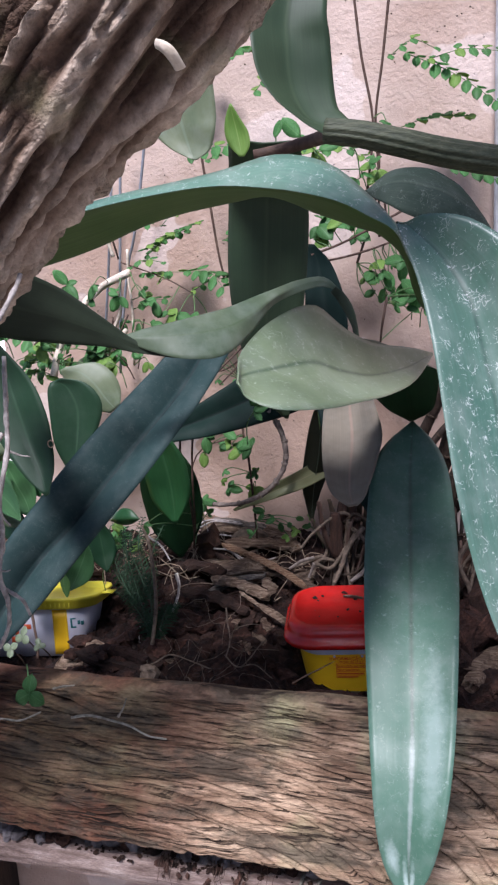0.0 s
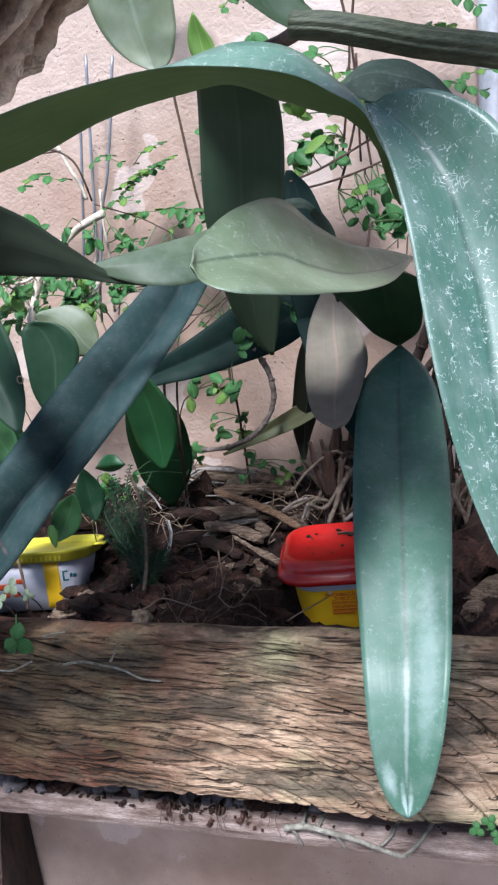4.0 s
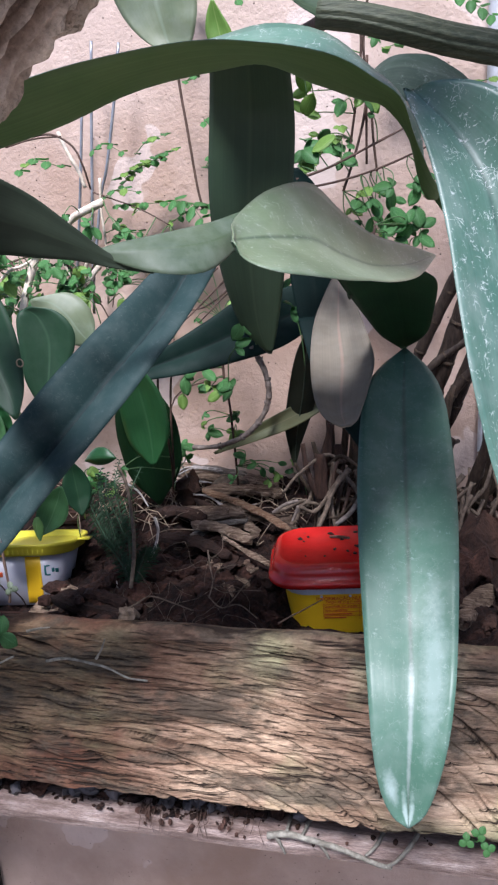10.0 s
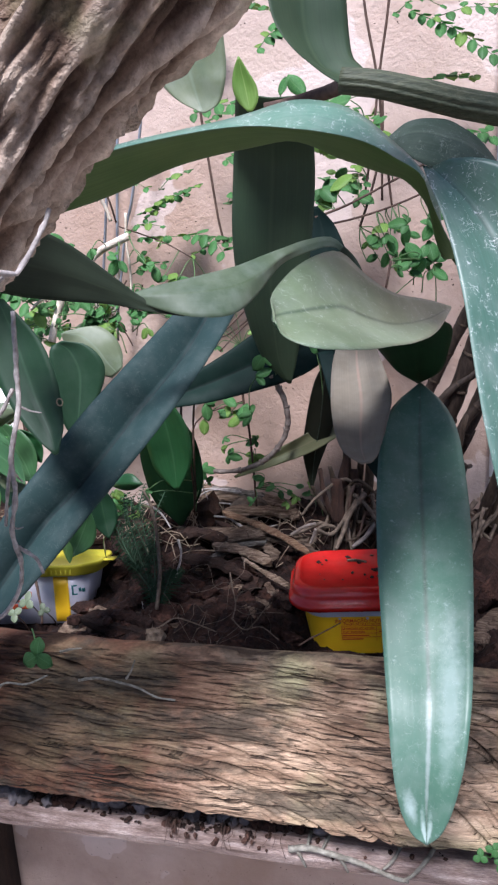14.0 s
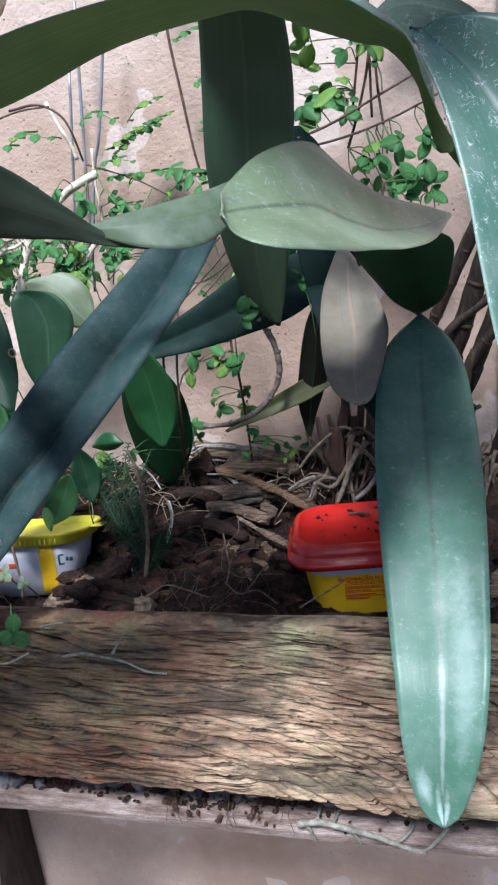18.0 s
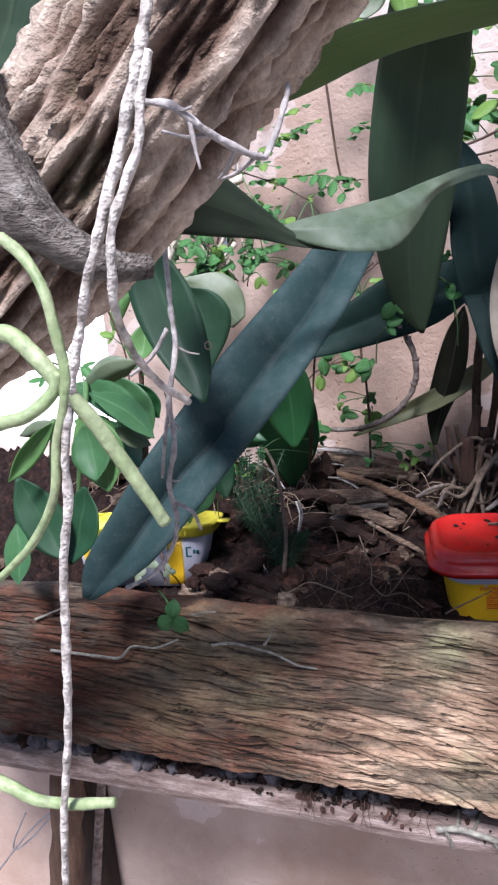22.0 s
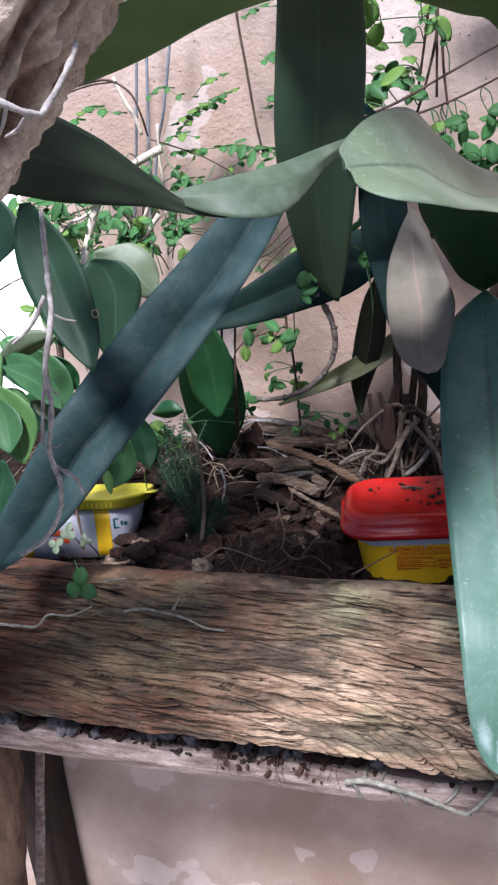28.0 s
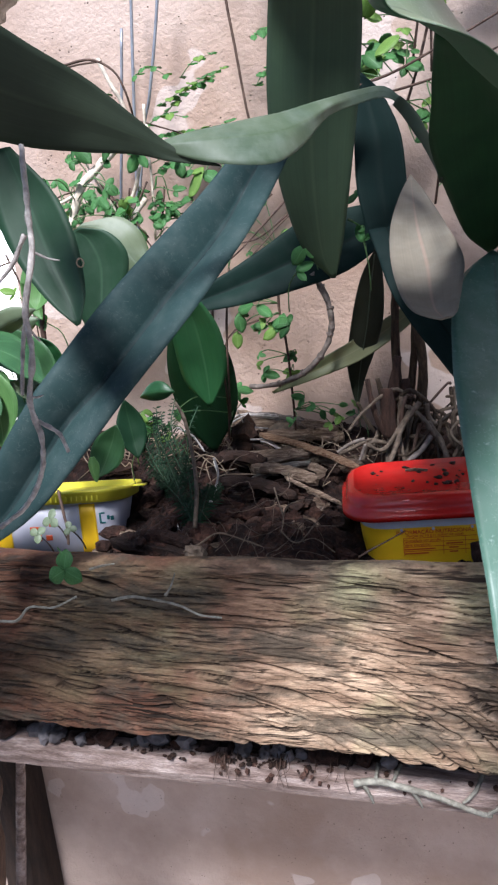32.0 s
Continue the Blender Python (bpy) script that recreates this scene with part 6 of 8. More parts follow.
# ---- planter: front plank, ledge board, posts ----
def build_plank():
    """The hewn front plank, leaning back: overlapping flakes along the grain, each ending in a dark check."""
    bm = bmesh.new()
    check = bm.verts.layers.float.new("check")
    xs = list(np.linspace(-0.62, -0.32, 80)) + list(np.linspace(-0.32, 0.3, 520))[1:] + list(np.linspace(0.3, 0.5, 50))[1:]
    prof = []
    for i in range(170):
        s = i / 169
        prof.append((-0.0235 + 0.0305 * s, 0.7675 + 0.1115 * s, 1.0))
    for a in range(1, 6):
        w = a / 5 * math.pi / 2
        prof.append((0.007 + 0.006 * (1 - math.cos(w)), 0.879 + 0.0045 * math.sin(w), 0.5))
    prof += [(0.02, 0.8835, 0.4), (0.028, 0.882, 0.4), (0.036, 0.876, 0.2), (0.042, 0.87, 0.0), (0.03, 0.82, 0.0), (0.012, 0.768, 0.0), (-0.006, 0.7645, 0.2), (-0.018, 0.7645, 0.5)]
    nz = noise.noise

    def flakes(x, g, step, seed):
        """Saw-toothed relief: height of the flake, and how deep its check is."""
        ph = g * step + 1.0 * nz(Vector((x * 5, g * 45, seed))) + 0.3 * nz(Vector((x * 24, g * 130, seed + 3)))
        row = math.floor(ph)
        saw = ph - row
        amp = max(0.0, 0.25 + 1.7 * nz(Vector((x * 21 + row * 7.31, row * 3.17, seed))))
        return amp * saw, min(1.0, amp * 1.4) * max(0.0, 1 - min(saw, 1.15 * (1 - saw)) / 0.11)

    rows = []
    for x in xs:
        sag = 0.004 * nz(Vector((x * 7, 3.3, 0))) + 0.003 * nz(Vector((x * 23, 1.3, 0)))
        lift = 0.0045 * min(1.0, max(0.0, (0.16 - x) / 0.12))
        bottom = lift + 0.0045 * nz(Vector((x * 26, 9.1, 0))) + 0.0025 * nz(Vector((x * 80, 9.1, 0)))
        line = []
        for y, z, w in prof:
            s = (z - 0.7645) / 0.125
            tilt = 0.045 + 0.2 * max(0.0, 1 - s * 1.3)
            g = z + tilt * x + 0.3 * max(0.0, x + 0.06) ** 2 * (1 - 0.5 * s) + 0.009 * nz(Vector((x * 7, z * 12, 0.7)))
            f1, c1 = flakes(x, g, 78, 2.0)
            f2, c2 = flakes(x, g + 0.06 * x, 210, 9.0)
            swell = 0.004 * nz(Vector((x * 8, z * 40, 1.0))) + 0.0015 * nz(Vector((x * 40, g * 160, 5.0)))
            v = bm.verts.new((x, y - w * (swell + 0.0022 * f1 + 0.001 * f2 - 0.005 * c1 - 0.0022 * c2), z + sag * s + bottom * (1 - s) ** 2))
            v[check] = min(1.0, w * (0.95 * c1 + 0.6 * c2 * c2))
            line.append(v)
        rows.append(line)
    k = len(prof)
    for a, b in zip(rows, rows[1:]):
        for j in range(k):
            bm.faces.new((a[j], b[j], b[(j + 1) % k], a[(j + 1) % k]))
    bm.faces.new(rows[0])
    bm.faces.new(rows[-1][::-1])
    bmesh.ops.recalc_face_normals(bm, faces=bm.faces)
    return part("front_plank", bm, M_PLANK, planter, "weathered brown hewn plank, cracked along the grain")


planter = thing("planter", (0.0, 0.2, 0.7), "raised wooden planter of rough hewn boards against the wall", "planter")
build_plank()


def build_ledge():
    bm = bmesh.new()
    nx, x0, x1 = 160, -0.62, 0.5
    prof = [(0.0, 0.713), (-0.003, 0.722), (-0.001, 0.732), (0.004, 0.7345), (0.03, 0.7335), (0.372, 0.733), (0.372, 0.712), (0.03, 0.7115)]
    rows = []
    for i in range(nx + 1):
        x = x0 + (x1 - x0) * i / nx
        rows.append([bm.verts.new((x, y + (0.0015 * noise.noise(Vector((x * 40, z * 90, 0))) if y < 0.03 else 0), z + 0.0012 * noise.noise(Vector((x * 30, y * 50, 3))))) for y, z in prof])
    k = len(prof)
    for a, b in zip(rows, rows[1:]):
        for j in range(k):
            bm.faces.new((a[j], b[j], b[(j + 1) % k], a[(j + 1) % k]))
    bm.faces.new(rows[0])
    bm.faces.new(rows[-1][::-1])
    bmesh.ops.recalc_face_normals(bm, faces=bm.faces)
    part("bottom_board", bm, M_LEDGE, planter, "pale grey-brown bottom board", smooth=False)


build_ledge()
part("end_board", box_mesh((-0.64, 0.0, 0.712), (-0.62, 0.37, 0.88), bevel=0.002), M_LEDGE, planter)
part("end_board", box_mesh((0.5, 0.0, 0.712), (0.52, 0.37, 0.88), bevel=0.002), M_LEDGE, planter)
tube("post", [(0.46, 0.1, 0.0), (0.464, 0.1, 0.35), (0.46, 0.1, 0.712)], 0.02, 0.018, M_POST, planter, "split wooden post", segs=10, per=8, knobs=0.25, freq=25)
for line, r0, r1, label in ((STAKE, 0.0165, 0.015, "split reddish wooden post"), (STAKEB, 0.0048, 0.0042, "thin pale batten")):
    top, foot = Vector(line[0]), Vector(line[-1])
    way = (foot - top) / (foot.z - top.z)
    tube("post", [tuple(top + way * (z - top.z)) for z in (0.712, 0.6, 0.4, 0.2, 0.0)], r0, r1, M_POST if line is STAKE else M_LEDGE, planter, label, segs=16, per=12, knobs=0.3, freq=30, ridges=5, ridge=0.1)

# added upright: its near-black stands in for soft shade beside the post
bm = box_mesh((-0.481, 0.304, 0.0), (-0.431, 0.3705, 0.7115), bevel=0.004)
bmesh.ops.subdivide_edges(bm, edges=[e for e in bm.edges if abs(e.verts[0].co.z - e.verts[1].co.z) > 0.5], cuts=30)
for v in bm.verts:
    if v.co.y < 0.36:
        v.co += Vector((0.004 * noise.noise(Vector((v.co.x * 30, v.co.y * 30, v.co.z * 5))), 0.004 * noise.noise(Vector((v.co.y * 25, 3, v.co.z * 6))), 0))
part("post", bm, M_SHADE_POST, planter, "added dark upright standing in for shade on the wall")

# soil
def dip_at(x, y):
    """Soil lowered before the red-lidded tub and round the yellow-lidded one to fit the camera's view."""
    a = max(0.0, 1 - abs(x - 0.125) / 0.085) * max(0.0, 1 - abs(y - 0.07) / 0.06)
    b = max(0.0, 1 - abs(x + 0.205) / 0.115) * max(0.0, 1 - abs(y - 0.13) / 0.12)
    return 0.03 * min(1.0, a * 1.6) + 0.036 * min(1.0, b * 2.2)


def build_soil():
    bm = bmesh.new()
    nx, ny = 420, 140
    rows = []
    for i in range(nx + 1):
        x = -0.62 + 1.12 * i / nx
        line = []
        for j in range(ny + 1):
            y = 0.034 + 0.337 * j / ny
            z = 0.862 - dip_at(x, y) + 0.016 * max(0.0, (y - 0.2) / 0.17) + 0.012 * noise.noise(Vector((x * 14, y * 14, 0))) + 0.008 * noise.noise(Vector((x * 45, y * 45, 2))) + 0.007 * noise.noise(Vector((x * 120, y * 120, 5))) + 0.0038 * noise.noise(Vector((x * 290, y * 290, 8)))
            line.append(bm.verts.new((x, y, z)))
        rows.append(line)
    for a, b in zip(rows, rows[1:]):
        for j in range(ny):
            bm.faces.new((a[j], b[j], b[j + 1], a[j + 1]))
    ob = part("soil", bm, M_SOIL)
    return tagged(ob, "dark crumbly soil heaped in the planter", "soil", kind="stuff")


build_soil()
part("soil_fill", box_mesh((-0.615, 0.045, 0.735), (0.495, 0.368, 0.8)), M_SOIL, planter)


# ---- tubs ----
def rr_ring(bm, m, w, d, r, z, n=6):
    ring = []
    for cx, cy, a0 in ((w - r, d - r, 0), (-w + r, d - r, 90), (-w + r, -d + r, 180), (w - r, -d + r, 270)):
        for k in range(n + 1):
            a = radians(a0 + 90 * k / n)
            ring.append(bm.verts.new(m @ Vector((cx + r * math.cos(a), cy + r * math.sin(a), z))))
    return ring


def loft(levels, m, top=True, bottom=True):
    bm = bmesh.new()
    rings = [rr_ring(bm, m, *lv) for lv in levels]
    k = len(rings[0])
    for a, b in zip(rings, rings[1:]):
        for j in range(k):
            bm.faces.new((a[j], a[(j + 1) % k], b[(j + 1) % k], b[j]))
    if bottom:
        bm.faces.new(rings[0][::-1])
    if top:
        bm.faces.new(rings[-1])
    return bm


def lettering(text, m, size, material, parent, x, z, y, align="CENTER"):
    cu = bpy.data.curves.new("lettering", "FONT")
    cu.body, cu.size, cu.align_x, cu.align_y, cu.extrude = text, size, align, "CENTER", 0.00008
    cu.offset = size * 0.012
    cu.materials.append(material)
    ob = new("lettering", cu)
    ob.matrix_world = m @ pose(x, y, z, 90, 0, 0)
    return hang(ob, parent)


def bar(m, x0, x1, z, h, y, material, parent, name="print_bar"):
    bm = box_mesh((x0, y - 0.0002, z - h / 2), (x1, y + 0.0002, z + h / 2))
    bm.transform(m)
    return part(name, bm, material, parent, smooth=False)


red_m = pose(0.1305, 0.137, 0.8355, 0, -1.7, 7.0)
red = thing("plastic_tub", (0.13, 0.137, 0.83), "yellow margarine tub with a dirty red lid, sunk in soil", "tub", "tubs in the planter")
part("body", loft([(0.046, 0.032, 0.018, 0.0), (0.0508, 0.0368, 0.02, 0.032), (0.0535, 0.0395, 0.021, 0.055)], red_m), M_WHITE, red, "white plastic body")
part("label", loft([(0.0472, 0.0332, 0.0188, 0.004), (0.0513, 0.0373, 0.0203, 0.032), (0.0523, 0.0383, 0.0207, 0.0412)], red_m, False, False), M_LABEL, red, "yellow printed label")
part("lid", loft([(0.0595, 0.0435, 0.023, 0.0500), (0.0645, 0.0485, 0.026, 0.0510), (0.0650, 0.0490, 0.026, 0.0535), (0.0642, 0.0482, 0.026, 0.0560), (0.0618, 0.0458, 0.025, 0.0568), (0.0612, 0.0452, 0.025, 0.0615),
                  (0.0590, 0.0430, 0.024, 0.0665), (0.0555, 0.0395, 0.023, 0.0685), (0.0540, 0.0380, 0.022, 0.0685), (0.0528, 0.0368, 0.022, 0.0658)], red_m), M_RED, red, "glossy red lid with a stepped rim")
FRONT = -0.0387
lettering("INFORMAÇÃO NUTRICIONAL", red_m, 0.0042, M_INK, red, 0.002, 0.0375, FRONT)
lettering("Porção de 10 g (1 colher de sopa)", red_m, 0.003, M_INK, red, 0.002, 0.0345, FRONT + 0.0004)
lettering("Quantidade por porção", red_m, 0.0028, M_INK, red, -0.0205, 0.0305, FRONT + 0.0008, "LEFT")
lettering("Valor energético", red_m, 0.0028, M_INK, red, -0.0205, 0.0268, FRONT + 0.0012, "LEFT")
for k in range(4):
    bar(red_m, -0.021, 0.034, 0.0325 - 0.0037 * k, 0.00025, FRONT + 0.0008 + 0.0004 * k, M_INK, red, "table_line")
for x in (-0.021, 0.008, 0.024, 0.034):
    bar(red_m, x - 0.00015, x + 0.00015, 0.0255, 0.0145, FRONT + 0.0013, M_INK, red, "table_line")
for k, (x0, x1) in enumerate(((0.010, 0.022), (0.012, 0.019), (0.0125, 0.0185))):
    bar(red_m, x0, x1, 0.0268 - 0.0036 * k, 0.0009, FRONT + 0.0014 + 0.0005 * k, M_INK, red)
for k, (x0, x1) in enumerate(((-0.0205, 0.002), (-0.0205, -0.003))):
    bar(red_m, x0, x1, 0.0230 - 0.0036 * k, 0.0008, FRONT + 0.0018 + 0.0005 * k, M_INK, red)
for x in (-0.022, 0.001, 0.029):
    bm = bmesh.new()
    bmesh.ops.create_cone(bm, cap_ends=True, segments=12, radius1=0.0011, radius2=0.0011, depth=0.0004, matrix=red_m @ pose(x, FRONT - 0.0001, 0.0398, 90, 0, 0))
    part("dot", bm, M_WHITE, red, smooth=False)

yel_m = pose(-0.2125, 0.166, 0.818, -13, 0, 10)
yel = thing("plastic_tub", (-0.2125, 0.166, 0.818), "white margarine tub with a yellow lid, tilted in the soil", "tub", "tubs in the planter")
part("body", loft([(0.058, 0.030, 0.018, 0.0), (0.067, 0.0375, 0.02, 0.052)], yel_m), M_WHITE, yel, "white plastic body")
part("lid", loft([(0.0685, 0.039, 0.022, 0.0490), (0.0725, 0.043, 0.025, 0.0500), (0.0735, 0.044, 0.025, 0.0570), (0.0760, 0.0465, 0.027, 0.0590), (0.0755, 0.0460, 0.027, 0.0612),
                  (0.0720, 0.0425, 0.025, 0.0610), (0.0710, 0.0415, 0.025, 0.0560), (0.066, 0.0365, 0.023, 0.0555)], yel_m), M_YELLOW, yel, "dull yellow lid with a raised rim")
bm = box_mesh((0.072, -0.016, 0.0590), (0.087, 0.002, 0.0606), bevel=0.0007)
bm.transform(yel_m)
part("lid_tab", bm, M_YELLOW, yel)
for k in range(22):
    x = -0.050 + 0.1 * k / 21
    bm = box_mesh((x - 0.0005, -0.0441, 0.0515), (x + 0.0005, -0.0436, 0.0560))
    bm.transform(yel_m)
    part("rim_rib", bm, M_YELLOW, yel, smooth=False)


def sticker(name, x0, x1, z0, z1, material, proud=0.0003):
    """A printed patch that follows the sloping, round-cornered front of the white tub."""
    def skin(x, z, out):
        s = z / 0.052
        w, d, r = 0.058 + 0.009 * s, 0.030 + 0.0075 * s, 0.018 + 0.002 * s
        over = min(r * 0.98, max(0.0, abs(x) - (w - r)))
        return Vector((x, -(d - r + math.sqrt(r * r - over * over)) - out, z))
    bm = bmesh.new()
    nx, nz = 8, 4
    sheets = []
    for out in (proud, -0.0004):
        sheets.append([[bm.verts.new(yel_m @ skin(x0 + (x1 - x0) * i / nx, z0 + (z1 - z0) * j / nz, out)) for j in range(nz + 1)] for i in range(nx + 1)])
    for g in sheets:
        for i in range(nx):
            for j in range(nz):
                bm.faces.new((g[i][j], g[i + 1][j], g[i + 1][j + 1], g[i][j + 1]))
    rim = [(i, 0) for i in range(nx)] + [(nx, j) for j in range(nz)] + [(i, nz) for i in range(nx, 0, -1)] + [(0, j) for j in range(nz, 0, -1)]
    for (a, b), (c, d) in zip(rim, rim[1:] + rim[:1]):
        bm.faces.new((sheets[0][a][b], sheets[1][a][b], sheets[1][c][d], sheets[0][c][d]))
    bmesh.ops.recalc_face_normals(bm, faces=bm.faces)
    return part(name, bm, material, yel)


sticker("yellow_stripe", 0.030, 0.045, 0.002, 0.048, M_LABEL)
sticker("yellow_stripe", -0.055, -0.036, 0.002, 0.048, M_LABEL)
for x0, x1, z, h in ((-0.018, -0.006, 0.026, 0.006), (-0.014, -0.008, 0.018, 0.006), (0.0, 0.007, 0.031, 0.005), (-0.004, 0.002, 0.018, 0.005)):
    sticker("red_shape", x0, x1, z - h / 2, z + h / 2, M_INK, 0.0004)
for x0, x1, z, h in ((0.048, 0.0497, 0.034, 0.010), (0.0497, 0.053, 0.0385, 0.0015), (0.0497, 0.053, 0.0295, 0.0015), (0.0545, 0.0565, 0.034, 0.004), (0.0572, 0.0595, 0.033, 0.004)):
    sticker("logo_shape", x0, x1, z - h / 2, z + h / 2, M_TEAL, 0.0004)

# ---- trunk ----
def build_trunk():
    # the unseen top is bent upright so its shadow clears the broad right leaf
    axis = [(0.2, -0.27, 2.1), (0.225, -0.24, 1.75), (0.215, -0.215, 1.5), (0.175, -0.2, 1.37), (0.116, -0.2, 1.298), (0.0586, -0.2, 1.252), (0.0186, -0.2, 1.2165), (-0.0255, -0.2, 1.1756), (-0.064, -0.2, 1.147), (-0.104, -0.2, 1.126), (-0.15, -0.2, 1.1), (-0.25, -0.2, 1.03), (-0.37, -0.2, 0.88), (-0.46, -0.2, 0.5), (-0.5, -0.2, 0.0)]
    n, segs = 420, 150
    path = [Vector(p) for p in spline(axis, n)]
    bm = bmesh.new()
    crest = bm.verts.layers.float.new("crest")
    rings, run = [], 0.0
    for i, p in enumerate(path):
        tan = (path[min(i + 1, n)] - path[max(i - 1, 0)]).normalized()
        a = tan.cross(Vector((0, 1, 0))).normalized()
        b = tan.cross(a)
        if i:
            run += (p - path[i - 1]).length
        ring = []
        for k in range(segs):
            w = 2 * math.pi * k / segs
            q = Vector((math.cos(w) * 2.4, math.sin(w) * 2.4, run * 13))
            twist = Vector((math.cos(w + run * 3) * 4.4, math.sin(w + run * 3) * 4.4, run * 15))
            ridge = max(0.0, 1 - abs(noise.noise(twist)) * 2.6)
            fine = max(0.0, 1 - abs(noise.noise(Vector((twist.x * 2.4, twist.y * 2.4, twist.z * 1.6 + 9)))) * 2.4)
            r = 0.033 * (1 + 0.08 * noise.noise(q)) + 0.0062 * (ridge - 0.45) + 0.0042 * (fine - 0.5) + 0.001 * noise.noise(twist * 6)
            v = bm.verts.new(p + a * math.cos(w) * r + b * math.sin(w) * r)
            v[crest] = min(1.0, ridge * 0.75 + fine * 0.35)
            ring.append(v)
        rings.append(ring)
    for x, y in zip(rings, rings[1:]):
        for k in range(segs):
            bm.faces.new((x[k], x[(k + 1) % segs], y[(k + 1) % segs], y[k]))
    bm.faces.new(rings[0][::-1])
    bm.faces.new(rings[-1])
    bmesh.ops.recalc_face_normals(bm, faces=bm.faces)
    tree = thing("tree_trunk", (-0.5, -0.2, 0.0), "slanting tree trunk with deeply furrowed grey-brown bark", "tree")
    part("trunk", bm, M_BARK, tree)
    tube("branch_stub", STUB, 0.0105, 0.004, M_STUB, tree, "smooth grey branch stub", segs=20, per=8, knobs=0.3, freq=45, ridges=6, ridge=0.07)


build_trunk()

# ---- the large orchid over the planter ----
orchid = thing("orchid", (0.13, 0.27, 0.87), "large orchid with long leathery leaves rooted in the planter", "orchid")
ORCHID_LEAVES = [
    (HANG, M_HANG, M_UNDER, "hanging green leaf with white limescale", None), (FOLD, M_DEEP, M_UNDER, "dark folded leaf", None),
    (OVAL, M_OVAL, M_TOP, "pale flecked leaf end, curled over", None), (LONGA, M_SHADE, M_TOP, "dark twisted leaf", None),
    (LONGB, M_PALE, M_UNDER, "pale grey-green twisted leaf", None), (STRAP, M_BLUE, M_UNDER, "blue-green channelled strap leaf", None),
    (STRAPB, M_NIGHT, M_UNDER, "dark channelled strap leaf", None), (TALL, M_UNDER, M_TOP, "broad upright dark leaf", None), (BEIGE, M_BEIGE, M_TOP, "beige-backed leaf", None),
    (BLUE, M_NAVY, M_UNDER, "dark blue-green hanging leaf", None), (BLACK, M_BLACK_SHADED, M_UNDER, "deep green leaf", None), (NARROW, M_PURPLE, M_UNDER, "narrow brownish leaf", M_RIBDARK), (PALE, M_STRAW, M_STRAW, "faded olive strap leaf", None),
]
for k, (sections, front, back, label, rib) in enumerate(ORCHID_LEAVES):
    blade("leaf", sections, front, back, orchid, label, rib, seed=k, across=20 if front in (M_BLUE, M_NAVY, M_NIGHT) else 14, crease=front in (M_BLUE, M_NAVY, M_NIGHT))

upper = thing("orchid", (0.38, 0.04, 1.26), "orchid with arching limescale-flecked leaves and ribbed stem", "orchid")
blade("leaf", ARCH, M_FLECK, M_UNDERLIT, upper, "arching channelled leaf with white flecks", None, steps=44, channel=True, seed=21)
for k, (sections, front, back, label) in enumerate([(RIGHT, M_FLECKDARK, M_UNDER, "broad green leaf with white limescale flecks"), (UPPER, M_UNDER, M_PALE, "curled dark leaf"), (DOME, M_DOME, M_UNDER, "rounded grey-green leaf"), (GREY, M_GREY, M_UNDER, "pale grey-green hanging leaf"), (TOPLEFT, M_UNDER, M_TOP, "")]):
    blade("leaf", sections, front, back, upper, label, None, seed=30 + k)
tube("ribbed_stem", RIBBED, 0.0068, 0.0085, M_RIBBED, upper, "ribbed green stem", segs=40, per=6, ridges=11, ridge=0.09, knobs=0.03)
tube("stem", BACKSTEM, 0.0035, 0.005, M_STEM, upper)

tube("petiole", PETIOLE, 0.0036, 0.005, M_SHADE, orchid, "dark leaf stalk", segs=12, per=6, knobs=0.1, flat=0.35, ridges=2, ridge=0.15)
blade("leaf", BUD, M_LEAFLET_Y, M_LEAFLET_Y, upper, "small young leaf", None, steps=14, across=6, seed=44)

# ---- broad-leaved plant beside the planter's yellow tub ----
shrub = thing("leafy_plant", (-0.2, 0.15, 0.865), "leafy plant with broad glossy green leaves", "plant")
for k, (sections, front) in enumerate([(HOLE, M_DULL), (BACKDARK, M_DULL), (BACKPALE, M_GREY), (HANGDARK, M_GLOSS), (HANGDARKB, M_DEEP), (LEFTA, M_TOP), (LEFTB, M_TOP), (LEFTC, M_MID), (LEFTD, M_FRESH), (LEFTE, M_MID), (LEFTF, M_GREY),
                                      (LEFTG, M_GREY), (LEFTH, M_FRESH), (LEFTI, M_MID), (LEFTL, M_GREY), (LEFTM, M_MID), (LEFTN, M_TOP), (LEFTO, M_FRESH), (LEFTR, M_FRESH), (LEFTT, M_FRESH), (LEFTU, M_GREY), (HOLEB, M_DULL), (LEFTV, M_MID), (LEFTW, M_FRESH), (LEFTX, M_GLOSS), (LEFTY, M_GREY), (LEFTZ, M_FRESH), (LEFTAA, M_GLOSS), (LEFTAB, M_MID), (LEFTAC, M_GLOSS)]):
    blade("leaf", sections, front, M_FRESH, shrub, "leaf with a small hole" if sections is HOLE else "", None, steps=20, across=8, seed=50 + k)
for pts, r in SHRUB_STEMS:
    tube("stem", pts, r, r * 0.8, M_SHOOT, shrub, "green leaf stalk", segs=8, per=6, knobs=0.1)

